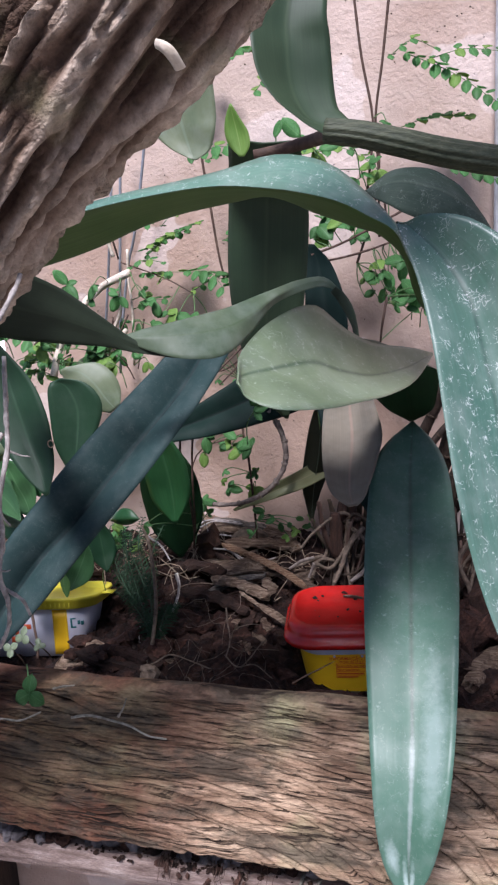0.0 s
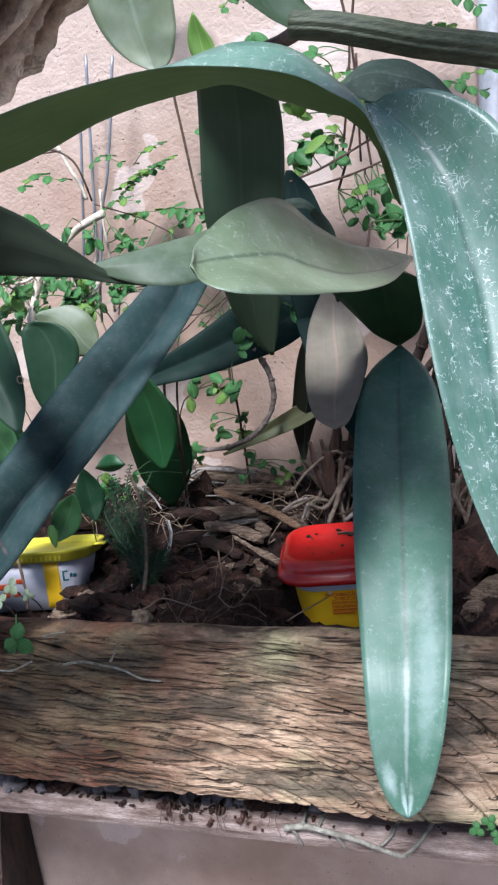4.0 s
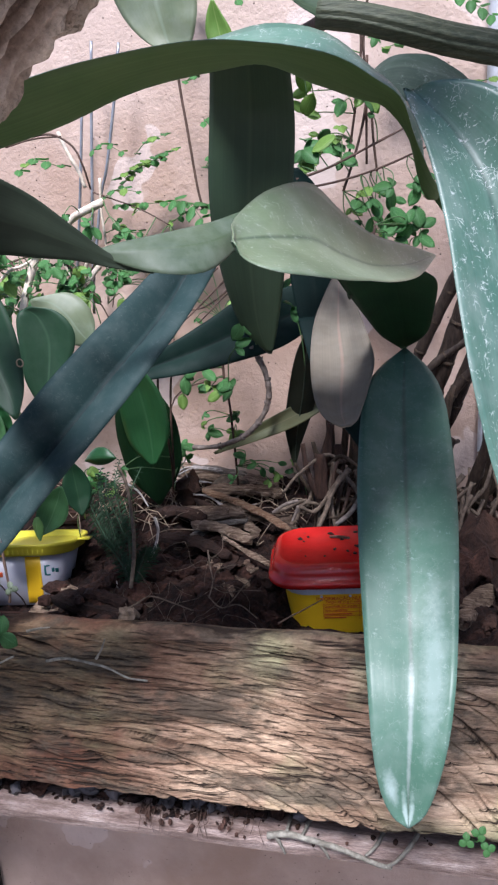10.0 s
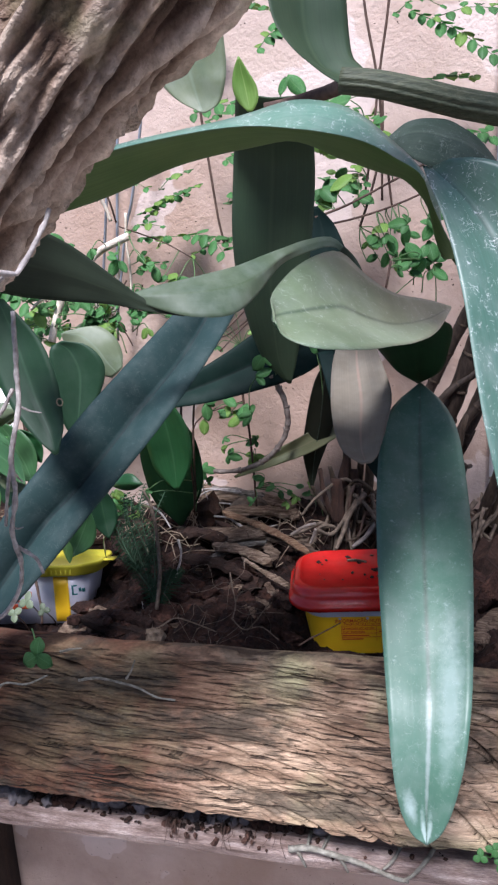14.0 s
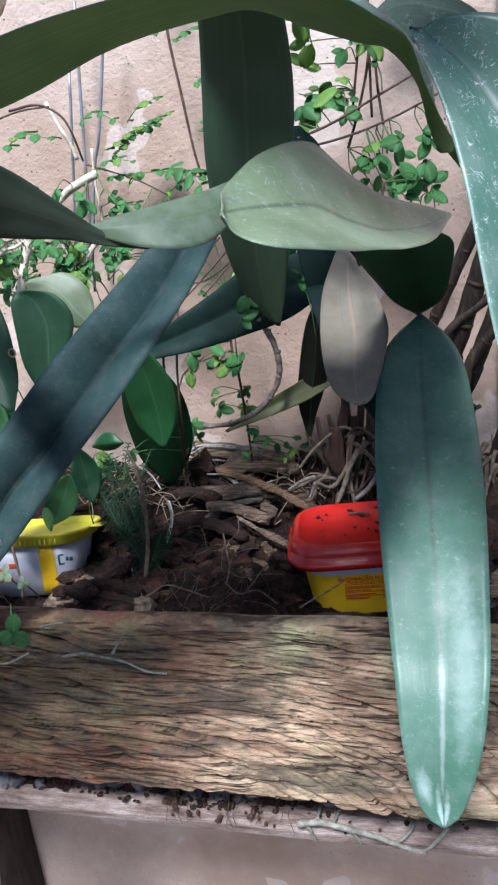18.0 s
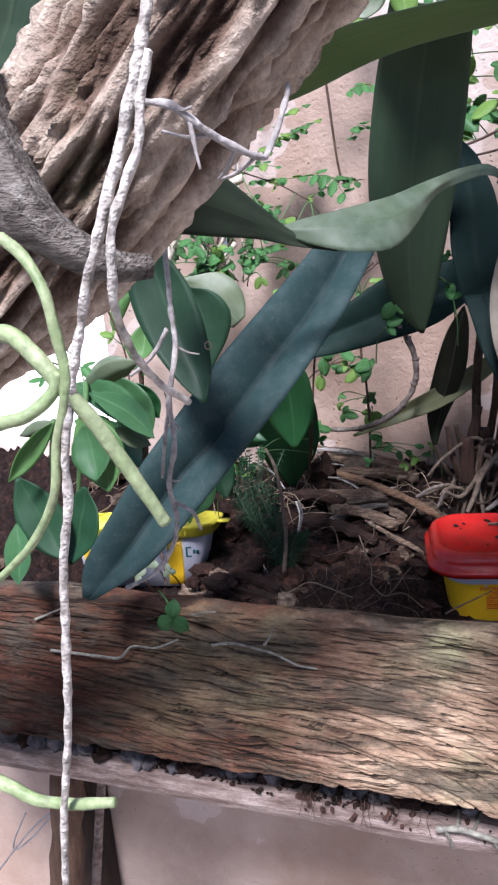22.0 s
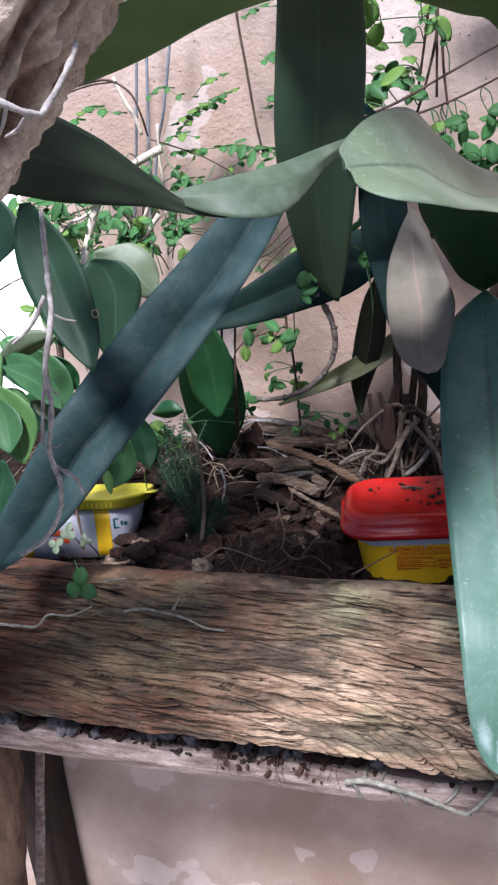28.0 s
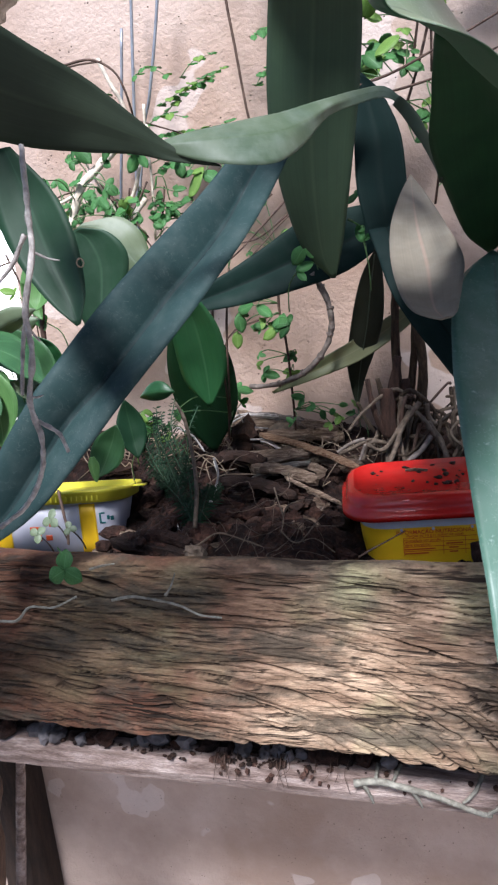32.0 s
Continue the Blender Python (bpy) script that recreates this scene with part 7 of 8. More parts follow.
# ---- vines, stems and wires in front of the wall ----
vine = thing("climbing_vine", (0.0, 0.3, 0.87), "wiry climbing vine with small paired leaflets", "vine")
tube("stem", VINE, 0.0029, 0.0024, M_VINE, vine, "looping grey vine stem", segs=10, per=9, knobs=0.35, freq=130)
for pts, r in ((STEM_A, 0.0016), (STEM_B, 0.0016), (STEM_C, 0.0014), (STEM_D, 0.0012), (THORN_A, 0.0012), (THORN_B, 0.0011), (THORN_C, 0.0015), (THORN_D, 0.0014), (THORN_E, 0.0014), (THORN_F, 0.0014), (THORN_G, 0.0013), (TWIG_A, 0.0013), (TWIG_B, 0.001), (TWIG_C, 0.0009)):
    tube("stem", pts, r, r * 0.85, M_STEM, vine, segs=6, knobs=0.15)
for pts, r in ((STALK, 0.0042), (STALK_B, 0.003), (TWIG_D, 0.0014), (STALK_C, 0.0022), (STALK_D, 0.0022), (STALK_E, 0.0012), (STALK_G, 0.0016)):
    tube("stalk", pts, r, r * 0.9, M_STALK, vine, "bleached dry stalk", segs=8, knobs=0.2)
path = spline(VINE, 60)
for k in (6, 14, 23, 31, 40, 50):
    a, b = Vector(path[k]), Vector(path[k + 1])
    tube("joint", [tuple(a), tuple(a.lerp(b, 0.5)), tuple(b)], 0.0037, 0.003, M_VINE, vine, "knobbly vine joint", segs=10, per=3, knobs=0.3, freq=200)
wires = thing("wires", (-0.15, 0.34, 0.87), "thin grey wires standing against the wall", "wire")
for pts in (WIRE_A, WIRE_B, WIRE_C):
    tube("wire", pts, 0.0016, 0.0016, M_WIRE, wires, segs=8, knobs=0)
pipe = tube("pipe", [(0.262, 0.355, 0.7), (0.26, 0.355, 1.1), (0.257, 0.355, 1.5), (0.257, 0.355, 1.9)], 0.0095, 0.0095, M_PIPE, None, segs=16, knobs=0)
tagged(pipe, "pale grey pipe fixed upright to the wall", "pipe")


def leaflet_mesh(material, seed, wide=0.235, blunt=0.8):
    """One small oval leaflet, its stalk at the origin and its tip at y = 1."""
    bm = bmesh.new()
    uvl = bm.loops.layers.uv.new("UVMap")
    rows = []
    for i in range(7):
        v = i / 6
        w = wide * math.sin(math.pi * min(1, v * 0.96 + 0.03)) ** blunt
        rows.append([bm.verts.new((u * w, v, 0.08 * u * u - 0.12 * v * v + 0.03 * math.sin(v * 5 + seed))) for u in (-1, 0, 1)])
    for i in range(6):
        for j in range(2):
            f = bm.faces.new((rows[i][j], rows[i][j + 1], rows[i + 1][j + 1], rows[i + 1][j]))
            for lp, (a, b) in zip(f.loops, ((j, i), (j + 1, i), (j + 1, i + 1), (j, i + 1))):
                lp[uvl].uv = (a / 2, b / 6)
    ext = bmesh.ops.extrude_face_region(bm, geom=bm.faces[:])
    bmesh.ops.translate(bm, verts=[e for e in ext["geom"] if isinstance(e, bmesh.types.BMVert)], vec=(0, 0, 0.018))
    bmesh.ops.recalc_face_normals(bm, faces=bm.faces)
    me = bpy.data.meshes.new("leaflet")
    bm.to_mesh(me)
    bm.free()
    me.materials.append(material)
    me.shade_smooth()
    return me


ROUNDS = [leaflet_mesh(M_LEAFLET_D, 0, 0.33, 0.7), leaflet_mesh(M_LEAFLET, 2, 0.3, 0.65), leaflet_mesh(M_LEAFLET_Y, 1, 0.32, 0.65), leaflet_mesh(M_GREY, 3, 0.32, 0.65)]
rng = random.Random(7)


def leaflet(me, base, tip, normal, parent):
    y = Vector(tip) - Vector(base)
    size = y.length
    y.normalize()
    x = y.cross(Vector(normal)).normalized()
    z = x.cross(y)
    ob = new("leaflet", me)
    ob.matrix_world = Matrix.Translation(base) @ Matrix((x, y, z)).transposed().to_4x4() @ Matrix.Scale(size, 4)
    return hang(ob, parent)


for a, b, n in SPRAYS_A + SPRAYS_B + SPRAYS_C:
    a, b = Vector(a), Vector(b)
    n = max(3, int((b - a).length / 0.0102))
    bow = Vector((0, rng.uniform(-0.012, 0.004), rng.uniform(0.002, 0.008)))
    pts = [a, a.lerp(b, 0.5) + bow, b]
    tube("rachis", [tuple(p) for p in pts], 0.0005, 0.0003, M_SHOOT, vine, segs=5, per=4, knobs=0)
    path = spline([tuple(p) for p in pts], n)
    along = (b - a).normalized()
    lean = Vector((rng.uniform(-0.2, 0.2), -rng.uniform(0.15, 0.75), 1.0)).normalized()
    across = along.cross(lean).normalized()
    full = rng.uniform(0.0125, 0.0175)
    for k in range(n + 1):
        p = Vector(path[k])
        for s in (-1, 1):
            if rng.random() < 0.06:
                continue
            way = (along * rng.uniform(0.15, 0.5) + across * s + Vector((0, 0, rng.uniform(-0.25, 0.1)))).normalized()
            size = full * (0.75 + 0.35 * math.sin(math.pi * (k + 0.7) / (n + 1.4))) * rng.uniform(0.88, 1.1)
            leaflet(ROUNDS[rng.choice((1, 1, 1, 0, 2))], p + way * 0.0008, p + way * size, lean + Vector([rng.uniform(-0.2, 0.2) for _ in range(3)]), vine)


STEM_PLACES = [Vector(p) for pts in (STEM_A, STEM_B, STEM_C, STEM_D, THORN_A, THORN_B, THORN_C, THORN_D, THORN_E, THORN_F, THORN_G, TWIG_A, TWIG_C, TWIG_D, STALK, STALK_B, STALK_E, WIRE_B, BTWIG_A, BTWIG_B, BTWIG_C, BTWIG_D, BTWIG_E, BTWIG_F, BTWIG_G) for p in spline(pts, 12)]


def leaf_stalk(base, way):
    """A thin stalk from a leaflet to the nearest stem, or down and back where none is near."""
    near = min(STEM_PLACES, key=lambda q: (q - base).length)
    if (near - base).length > 0.06:
        near = base + Vector((0, 0.012, -0.03)) - way * 0.012
    mid = base.lerp(near, 0.45) - way * 0.004 + Vector((0, 0, 0.004))
    tube("leaf_stalk", [tuple(base), tuple(mid), tuple(near)], 0.0005, 0.0006, M_SHOOT, vine, segs=5, per=4, knobs=0)


def sprig(c, way, r, skin, face):
    """A round leaflet with one or two smaller ones beside it on the same stalk."""
    base = c - way * r
    leaflet(ROUNDS[skin], base, c + way * r * 1.1, face, vine)
    turn = way.cross(face).normalized()
    for side in (-1, 1):
        if rng.random() < 0.55:
            d = (way * 0.35 + turn * side).normalized()
            leaflet(ROUNDS[skin], base + d * 0.001, base + d * r * rng.uniform(1.2, 1.7), face + Vector([rng.uniform(-0.25, 0.25) for _ in range(3)]), vine)
    leaf_stalk(base, way)


for x, y, z, r in ROUND_A + ROUND_B + ROUND_C:
    way = Vector((rng.uniform(-0.9, 0.9), rng.uniform(-0.5, 0.2), rng.uniform(-0.7, 0.5))).normalized()
    sprig(Vector((x, y, z)), way, r * 0.85, rng.choice((0, 1, 0, 1, 2)), Vector((rng.uniform(-0.5, 0.5), -0.9, rng.uniform(0.3, 1.0))))
for ((x0, y0, z0), (x1, y1, z1)), count in THICKETS:
    for _ in range(count):
        c = Vector((rng.uniform(x0, x1), rng.uniform(y0, y1), rng.uniform(z0, z1)))
        way = Vector((rng.uniform(-0.9, 0.9), rng.uniform(-0.5, 0.2), rng.uniform(-0.6, 0.5))).normalized()
        sprig(c, way, rng.uniform(0.004, 0.008), rng.choice((0, 1, 1, 2)), Vector((rng.uniform(-0.6, 0.6), -0.8, rng.uniform(0.2, 1.2))))
tube("stem", BROWNSTEM, 0.0022, 0.0026, M_STEM, vine, "thin brown stem", segs=8, knobs=0.15)
tube("stem", FRESHSTEM, 0.0014, 0.0018, M_ROOTTAN, vine, "thin brown stem", segs=8, knobs=0.15)
for pts in [BTWIG_A, BTWIG_B, BTWIG_C, BTWIG_D, BTWIG_E, BTWIG_F, BTWIG_G] + UNDERTWIGS:
    tube("stem", pts, 0.0011, 0.0007, M_STEM, vine, segs=6, knobs=0.15)

# ---- aerial roots ----
aerial = thing("aerial_roots", (0.0, -0.23, 1.2), "pale aerial orchid roots hanging from the trunk", "root")
for pts, r in ((FROOT_A, 0.0015), (FROOT_B, 0.0013), (WROOT, 0.0011), (WROOT_B, 0.001), (HROOT, 0.0016), (HROOT_B, 0.0012), (HROOT_C, 0.0012), (HROOT_D, 0.0011)):
    tube("root", pts, r, r * 0.8, M_ROOTPALE if pts in (FROOT_A, FROOT_B) else M_ROOT, aerial, "knobbly pale grey root", segs=9, per=12, knobs=0.45, freq=200)
for pts, r in ((GROOT_A, 0.0026), (GROOT_B, 0.0021), (GROOT_C, 0.0016), (GROOT_D, 0.0024)):
    tube("root", pts, r, r * 0.75, M_ROOTGREEN, aerial, "green growing root tip", segs=9, per=8, knobs=0.15, freq=150)
side_rng = random.Random(5)
for pts in (HROOT, WROOT):
    path = spline(pts, 24)
    for k in range(5, 23, 4):
        p = Vector(path[k])
        d = Vector((side_rng.uniform(-1, 1), side_rng.uniform(-0.3, 0.3), side_rng.uniform(-1, 0.1))).normalized() * side_rng.uniform(0.006, 0.014)
        tube("rootlet", [tuple(p), tuple(p + d * 0.5 + Vector((0, 0, -0.001))), tuple(p + d)], 0.0007, 0.0004, M_ROOT, aerial, segs=6, per=4, knobs=0.3, freq=260)
creep = thing("creeping_roots", (0.0, -0.005, 0.85), "pale green orchid roots clinging to the plank and bottom board", "root")
for pts, r in ((PROOT_A, 0.0013), (PROOT_B, 0.0011), (PROOT_C, 0.0012), (LROOT_A, 0.0026), (LROOT_B, 0.0016), (LROOT_C, 0.0016), (LROOT_D, 0.0018), (LROOT_E, 0.002), (LROOT_F, 0.0016), (LROOT_G, 0.0015)):
    tube("root", pts, r, r * 0.6, M_ROOTPLANK, creep, segs=8, per=6, knobs=0.25, freq=200)

# ---- orchid base: canes, sheaths and root clump ----
for pts, r0, r1 in ((CANE_A, 0.0052, 0.006), (CANE_B, 0.008, 0.009), (CANE_C, 0.0068, 0.0075), (CANE_D, 0.0034, 0.004), (CANE_E, 0.0045, 0.005)):
    cane = tube("cane", pts, r0, r1, M_CANE, orchid, "dark brown jointed cane", segs=14, per=8, knobs=0.14, freq=60, ridges=9, ridge=0.05)
    path = spline(pts, 40)
    for k in range(4, 40, 7):
        a, b = Vector(path[k]), Vector(path[k + 1])
        tube("joint", [tuple(a), tuple(a.lerp(b, 0.25)), tuple(a.lerp(b, 0.5))], r0 * 1.16, r0 * 1.1, M_SHEATH, cane, segs=14, per=2, knobs=0.1, freq=90)
for pts, r in ((SHEATH_A, 0.0052), (SHEATH_B, 0.004), (SHEATH_C, 0.0058), (SHEATH_D, 0.003), (SHEATH_E, 0.0046)):
    tube("sheath", pts, r * 0.7, r, M_SHEATH, orchid, "dry brown sheath", segs=10, per=6, knobs=0.25, freq=70, flat=0.4)
rr = random.Random(11)
for k in range(30):
    u = rr.random()
    c = Vector((0.088 + 0.14 * u, rr.uniform(0.262, 0.305), 0.905 + 0.03 * u + rr.uniform(0.0, 0.028)))
    drift = rr.gauss(-0.004, 0.024)
    fall = rr.uniform(0.03, 0.06)
    fwd = rr.uniform(0.01, 0.05)
    pts = [c, c + Vector((drift * 0.2 + rr.gauss(0, 0.004), -fwd * 0.55, -fall * 0.1 + rr.uniform(0, 0.008))), c + Vector((drift * 0.7 + rr.gauss(0, 0.004), -fwd * 0.9, -fall * 0.55)), c + Vector((drift + rr.gauss(0, 0.006), -fwd, -fall - 0.01))]
    r = rr.uniform(0.0013, 0.003)
    tube("root", [tuple(p) for p in pts], r, r * 0.75, rr.choice((M_ROOTTAN, M_STEM, M_STEM, M_ROOTTAN, M_SHEATH, M_SHEATH, M_CANE)), orchid, segs=7, per=5, knobs=0.3, freq=160)
for k in range(34):
    a = rr.uniform(-0.3, math.pi + 0.3)
    c = Vector((rr.uniform(0.09, 0.22), rr.uniform(0.25, 0.3), 0.888 + rr.uniform(0.0, 0.05)))
    out = Vector((math.cos(a), -abs(math.sin(a)) * 0.8, 0))
    ln = rr.uniform(0.02, 0.05)
    pts = [c, c + out * ln * 0.4 + Vector((0, 0, rr.uniform(-0.004, 0.012))), c + out * ln * 0.8 + Vector((rr.uniform(-0.012, 0.012), 0, -0.008)), c + out * ln + Vector((rr.uniform(-0.02, 0.02), 0, -0.02 - rr.uniform(0, 0.02)))]
    r = rr.uniform(0.0012, 0.0028)
    tube("root", [tuple(p) for p in pts], r, r * 0.8, rr.choice((M_ROOTTAN, M_ROOTTAN, M_SHEATH, M_STEM, M_ROOTTAN)), orchid, segs=7, per=5, knobs=0.3, freq=180)
for k in range(22):
    c = Vector((rr.uniform(0.2, 0.31), rr.uniform(0.19, 0.26), rr.uniform(0.91, 0.955)))
    pts = [c, c + Vector((rr.gauss(0, 0.008), -0.012, -0.02)), c + Vector((rr.gauss(0, 0.014), -0.02, -0.045)), c + Vector((rr.gauss(0.004, 0.018), -0.026, -0.075))]
    r = rr.uniform(0.0013, 0.0026)
    tube("root", [tuple(p) for p in pts], r, r * 0.8, rr.choice((M_ROOTTAN, M_ROOTTAN, M_ROOTTAN, M_STEM)), orchid, segs=7, per=5, knobs=0.3, freq=170)
for k in range(16):
    c = Vector((rr.uniform(0.165, 0.3), rr.uniform(0.24, 0.32), 0.885))
    top = c + Vector((rr.uniform(-0.02, 0.04), rr.uniform(-0.04, 0.0), rr.uniform(0.06, 0.16)))
    r = rr.uniform(0.004, 0.008)
    tube("sheath", [tuple(c), tuple(c.lerp(top, 0.5) + Vector((rr.uniform(-0.008, 0.008), 0, 0))), tuple(top)], r, r * 0.45, rr.choice((M_SHEATH, M_CANE)), orchid, "dead brown sheath", segs=10, per=6, knobs=0.3, freq=60, flat=0.45)
for pts, r, skin in CLUMP_ROOTS:
    tube("root", pts, r, r * 0.8, skin, orchid, "stout grey-brown orchid root", segs=9, per=8, knobs=0.3, freq=120)
for pts, r in CLUMP_SHEATHS:
    tube("sheath", pts, r * 0.7, r, M_SHEATHRED, orchid, "dead red-brown sheath", segs=10, per=6, knobs=0.3, freq=70, flat=0.35)
for pts in (LOOP_A, LOOP_B):
    tube("root", pts, 0.0021, 0.0019, M_ROOTTAN, orchid, "bleached root", segs=8, knobs=0.25, freq=160)

# ---- litter on the soil ----
def board_chip(name, pts, width, thick, material, label, category="wood chip"):
    """A splintered length of wood, flat, with a ragged outline."""
    n = 14
    path = [Vector(p) for p in spline(pts, n)]
    bm = bmesh.new()
    rings = []
    for i, p in enumerate(path):
        tan = (path[min(i + 1, n)] - path[max(i - 1, 0)]).normalized()
        side = tan.cross(Vector((0, -0.35, 1))).normalized()
        up = side.cross(tan)
        w = width * (0.75 + 0.5 * noise.noise(Vector((i * 0.7, pts[0][0] * 90, 0)))) * (0.35 if i in (0, n) else 1)
        t = thick * (0.8 + 0.5 * noise.noise(Vector((i * 0.9, 4, pts[0][0] * 50))))
        ring = []
        for k in range(8):
            a = 2 * math.pi * k / 8
            q = p + side * math.cos(a) * w / 2 * (1 + 0.2 * noise.noise(Vector((i, k, 1)))) + up * math.copysign(abs(math.sin(a)) ** 0.6, math.sin(a)) * t / 2
            ring.append(bm.verts.new(q))
        rings.append(ring)
    for x, y in zip(rings, rings[1:]):
        for k in range(8):
            bm.faces.new((x[k], x[(k + 1) % 8], y[(k + 1) % 8], y[k]))
    bm.faces.new(rings[0][::-1])
    bm.faces.new(rings[-1])
    bmesh.ops.recalc_face_normals(bm, faces=bm.faces)
    return tagged(part(name, bm, material, smooth=False), label, category)


board_chip("wood_chip", LONGCHIP, 0.011, 0.006, M_CHIPORANGE, "long splintered brown wood chip on the soil")
board_chip("wood_chip", THINCHIP, 0.006, 0.004, M_CHIPWOOD, "thin splintered wood chip beside the red-lidded tub")
board_chip("log", LOG, 0.03, 0.018, M_CHIPWOOD, "grey weathered log lying along the wall", "log")
board_chip("log", LOGB, 0.02, 0.012, M_CHIPWOOD, "short brown log piece before the wall", "log")
for pts in (WHITELINE_A, WHITELINE_B, WHITELINE_C, CURL_A, CURL_B):
    tagged(tube("dry_root", pts, 0.0011, 0.0009, M_ROOT, segs=6, knobs=0.15), "thin white dry root on the soil", "root", "dry roots on the soil")
for pts, r, skin in SOIL_ROOTS:
    tagged(tube("dry_root", pts, r, r * 0.6, skin, segs=6, per=7, knobs=0.3, freq=220), "thin dry root lying over the soil", "root", "dry roots on the soil")
for pts, w, t, skin in SOIL_CHIPS:
    board_chip("wood_chip", pts, w, t, skin, "weathered splintered wood chip lying in the soil")
tagged(tube("twig", TUBTWIG, 0.0009, 0.0005, M_STEM, segs=6, knobs=0.3, freq=200), "thin brown twig leaning on the tub", "twig")


def ground_at(x, y):
    return 0.862 - dip_at(x, y) + 0.016 * max(0.0, (y - 0.2) / 0.17) + 0.012 * noise.noise(Vector((x * 14, y * 14, 0))) + 0.007 * noise.noise(Vector((x * 45, y * 45, 2)))


def lump_at(name, place, size, turn, seed, material, label, category, group, rough=0.45):
    bm = chunk(size, seed, rough) if category == "bark" else lump(size, seed, rough)
    bm.transform(pose(*place, *turn))
    return tagged(part(name, bm, material, smooth=False), label, category, group)


for k in range(90):
    x, y = rr.uniform(-0.16, 0.07), rr.uniform(0.06, 0.27)
    s = rr.uniform(0.004, 0.013)
    lump_at("soil_clod", (x, y, ground_at(x, y) + s * 0.1), (s * 1.3, s, s * 0.75), (rr.uniform(-30, 30), rr.uniform(-30, 30), rr.uniform(0, 180)), k + 1400, M_CLOD, "dark crumbly clod of soil", "soil clod", "clods of soil", 0.75)
for pts, w, t, mat in (([(-0.03, 0.215, 0.884), (0.0, 0.205, 0.886), (0.035, 0.19, 0.88)], 0.016, 0.01, M_CHIPWOOD), ([(-0.06, 0.2, 0.876), (-0.02, 0.185, 0.88), (0.02, 0.165, 0.874)], 0.018, 0.009, M_BARKCHIP),
                    ([(-0.085, 0.25, 0.88), (-0.05, 0.235, 0.89), (-0.02, 0.23, 0.884)], 0.02, 0.014, M_BARKCHIP), ([(0.02, 0.24, 0.885), (0.05, 0.228, 0.886), (0.08, 0.21, 0.88)], 0.012, 0.007, M_CHIPWOOD),
                    ([(-0.1, 0.08, 0.87), (-0.075, 0.075, 0.876), (-0.045, 0.072, 0.87)], 0.014, 0.012, M_CLOD), ([(-0.09, 0.14, 0.868), (-0.06, 0.13, 0.874), (-0.03, 0.125, 0.868)], 0.016, 0.01, M_CLOD)):
    board_chip("bark_slab", pts, w, t, mat, "ragged brown bark slab lying in the soil", "bark")
nest = lump_at("fibre_clump", (-0.02, 0.335, 0.885), (0.024, 0.016, 0.014), (0, 0, 10), 3, M_ROOTTAN, "matted brown fibre clump by the wall", "fibre", "", 0.25)
lump_at("bark_block", (-0.055, 0.29, 0.887), (0.012, 0.011, 0.02), (10, 0, 20), 8, M_BARKCHIP, "dark upright bark block in the soil", "bark", "bark pieces")
lump_at("bark_block", (-0.01, 0.245, 0.882), (0.036, 0.014, 0.009), (0, -8, -8), 5, M_CHIPWOOD, "grey splintered bark slab on the soil", "bark", "bark pieces")
lump_at("bark_block", (-0.07, 0.075, 0.864), (0.03, 0.009, 0.007), (0, 6, -4), 15, M_BARKCHIP, "dark bark piece behind the plank", "bark", "bark pieces")
lump_at("bark_block", (-0.035, 0.05, 0.873), (0.006, 0.005, 0.005), (0, 0, 0), 25, M_ROOTTAN, "grey crumbly lump behind the plank", "bark", "bark pieces")
for k in range(26):
    x, y = rr.uniform(0.19, 0.36), rr.uniform(0.09, 0.3)
    s = rr.uniform(0.01, 0.024)
    lump_at("bark_block", (x, y, ground_at(x, y) + s * 0.5), (s * 1.2, s * 0.9, s), (rr.uniform(-30, 30), rr.uniform(-30, 30), rr.uniform(0, 180)), k + 2100, M_CLOD if rr.random() < 0.6 else M_BARKCHIP, "dark crumbling lump of humus under the canes", "bark", "bark pieces", 0.6)
for k in range(210):
    x, y = rr.uniform(-0.34, 0.3), rr.uniform(0.06, 0.35)
    if 0.045 < x < 0.21 and y < 0.2 or abs(x + 0.23) < 0.09 and abs(y - 0.16) < 0.08:
        continue
    s = rr.choice((0.003, 0.004, 0.005, 0.007, 0.009))
    size = (s * rr.uniform(1.0, 2.4), s * rr.uniform(0.6, 1.0), s * rr.uniform(0.35, 0.7))
    lump_at("bark_piece", (x, y, ground_at(x, y) + size[2] * 0.4), size, (rr.uniform(-25, 25), rr.uniform(-25, 25), rr.uniform(0, 180)), k + 40, M_BARKCHIP if rr.random() < 0.72 else M_CHIPWOOD, "rough brown bark piece on the soil", "bark", "bark pieces", 0.5)


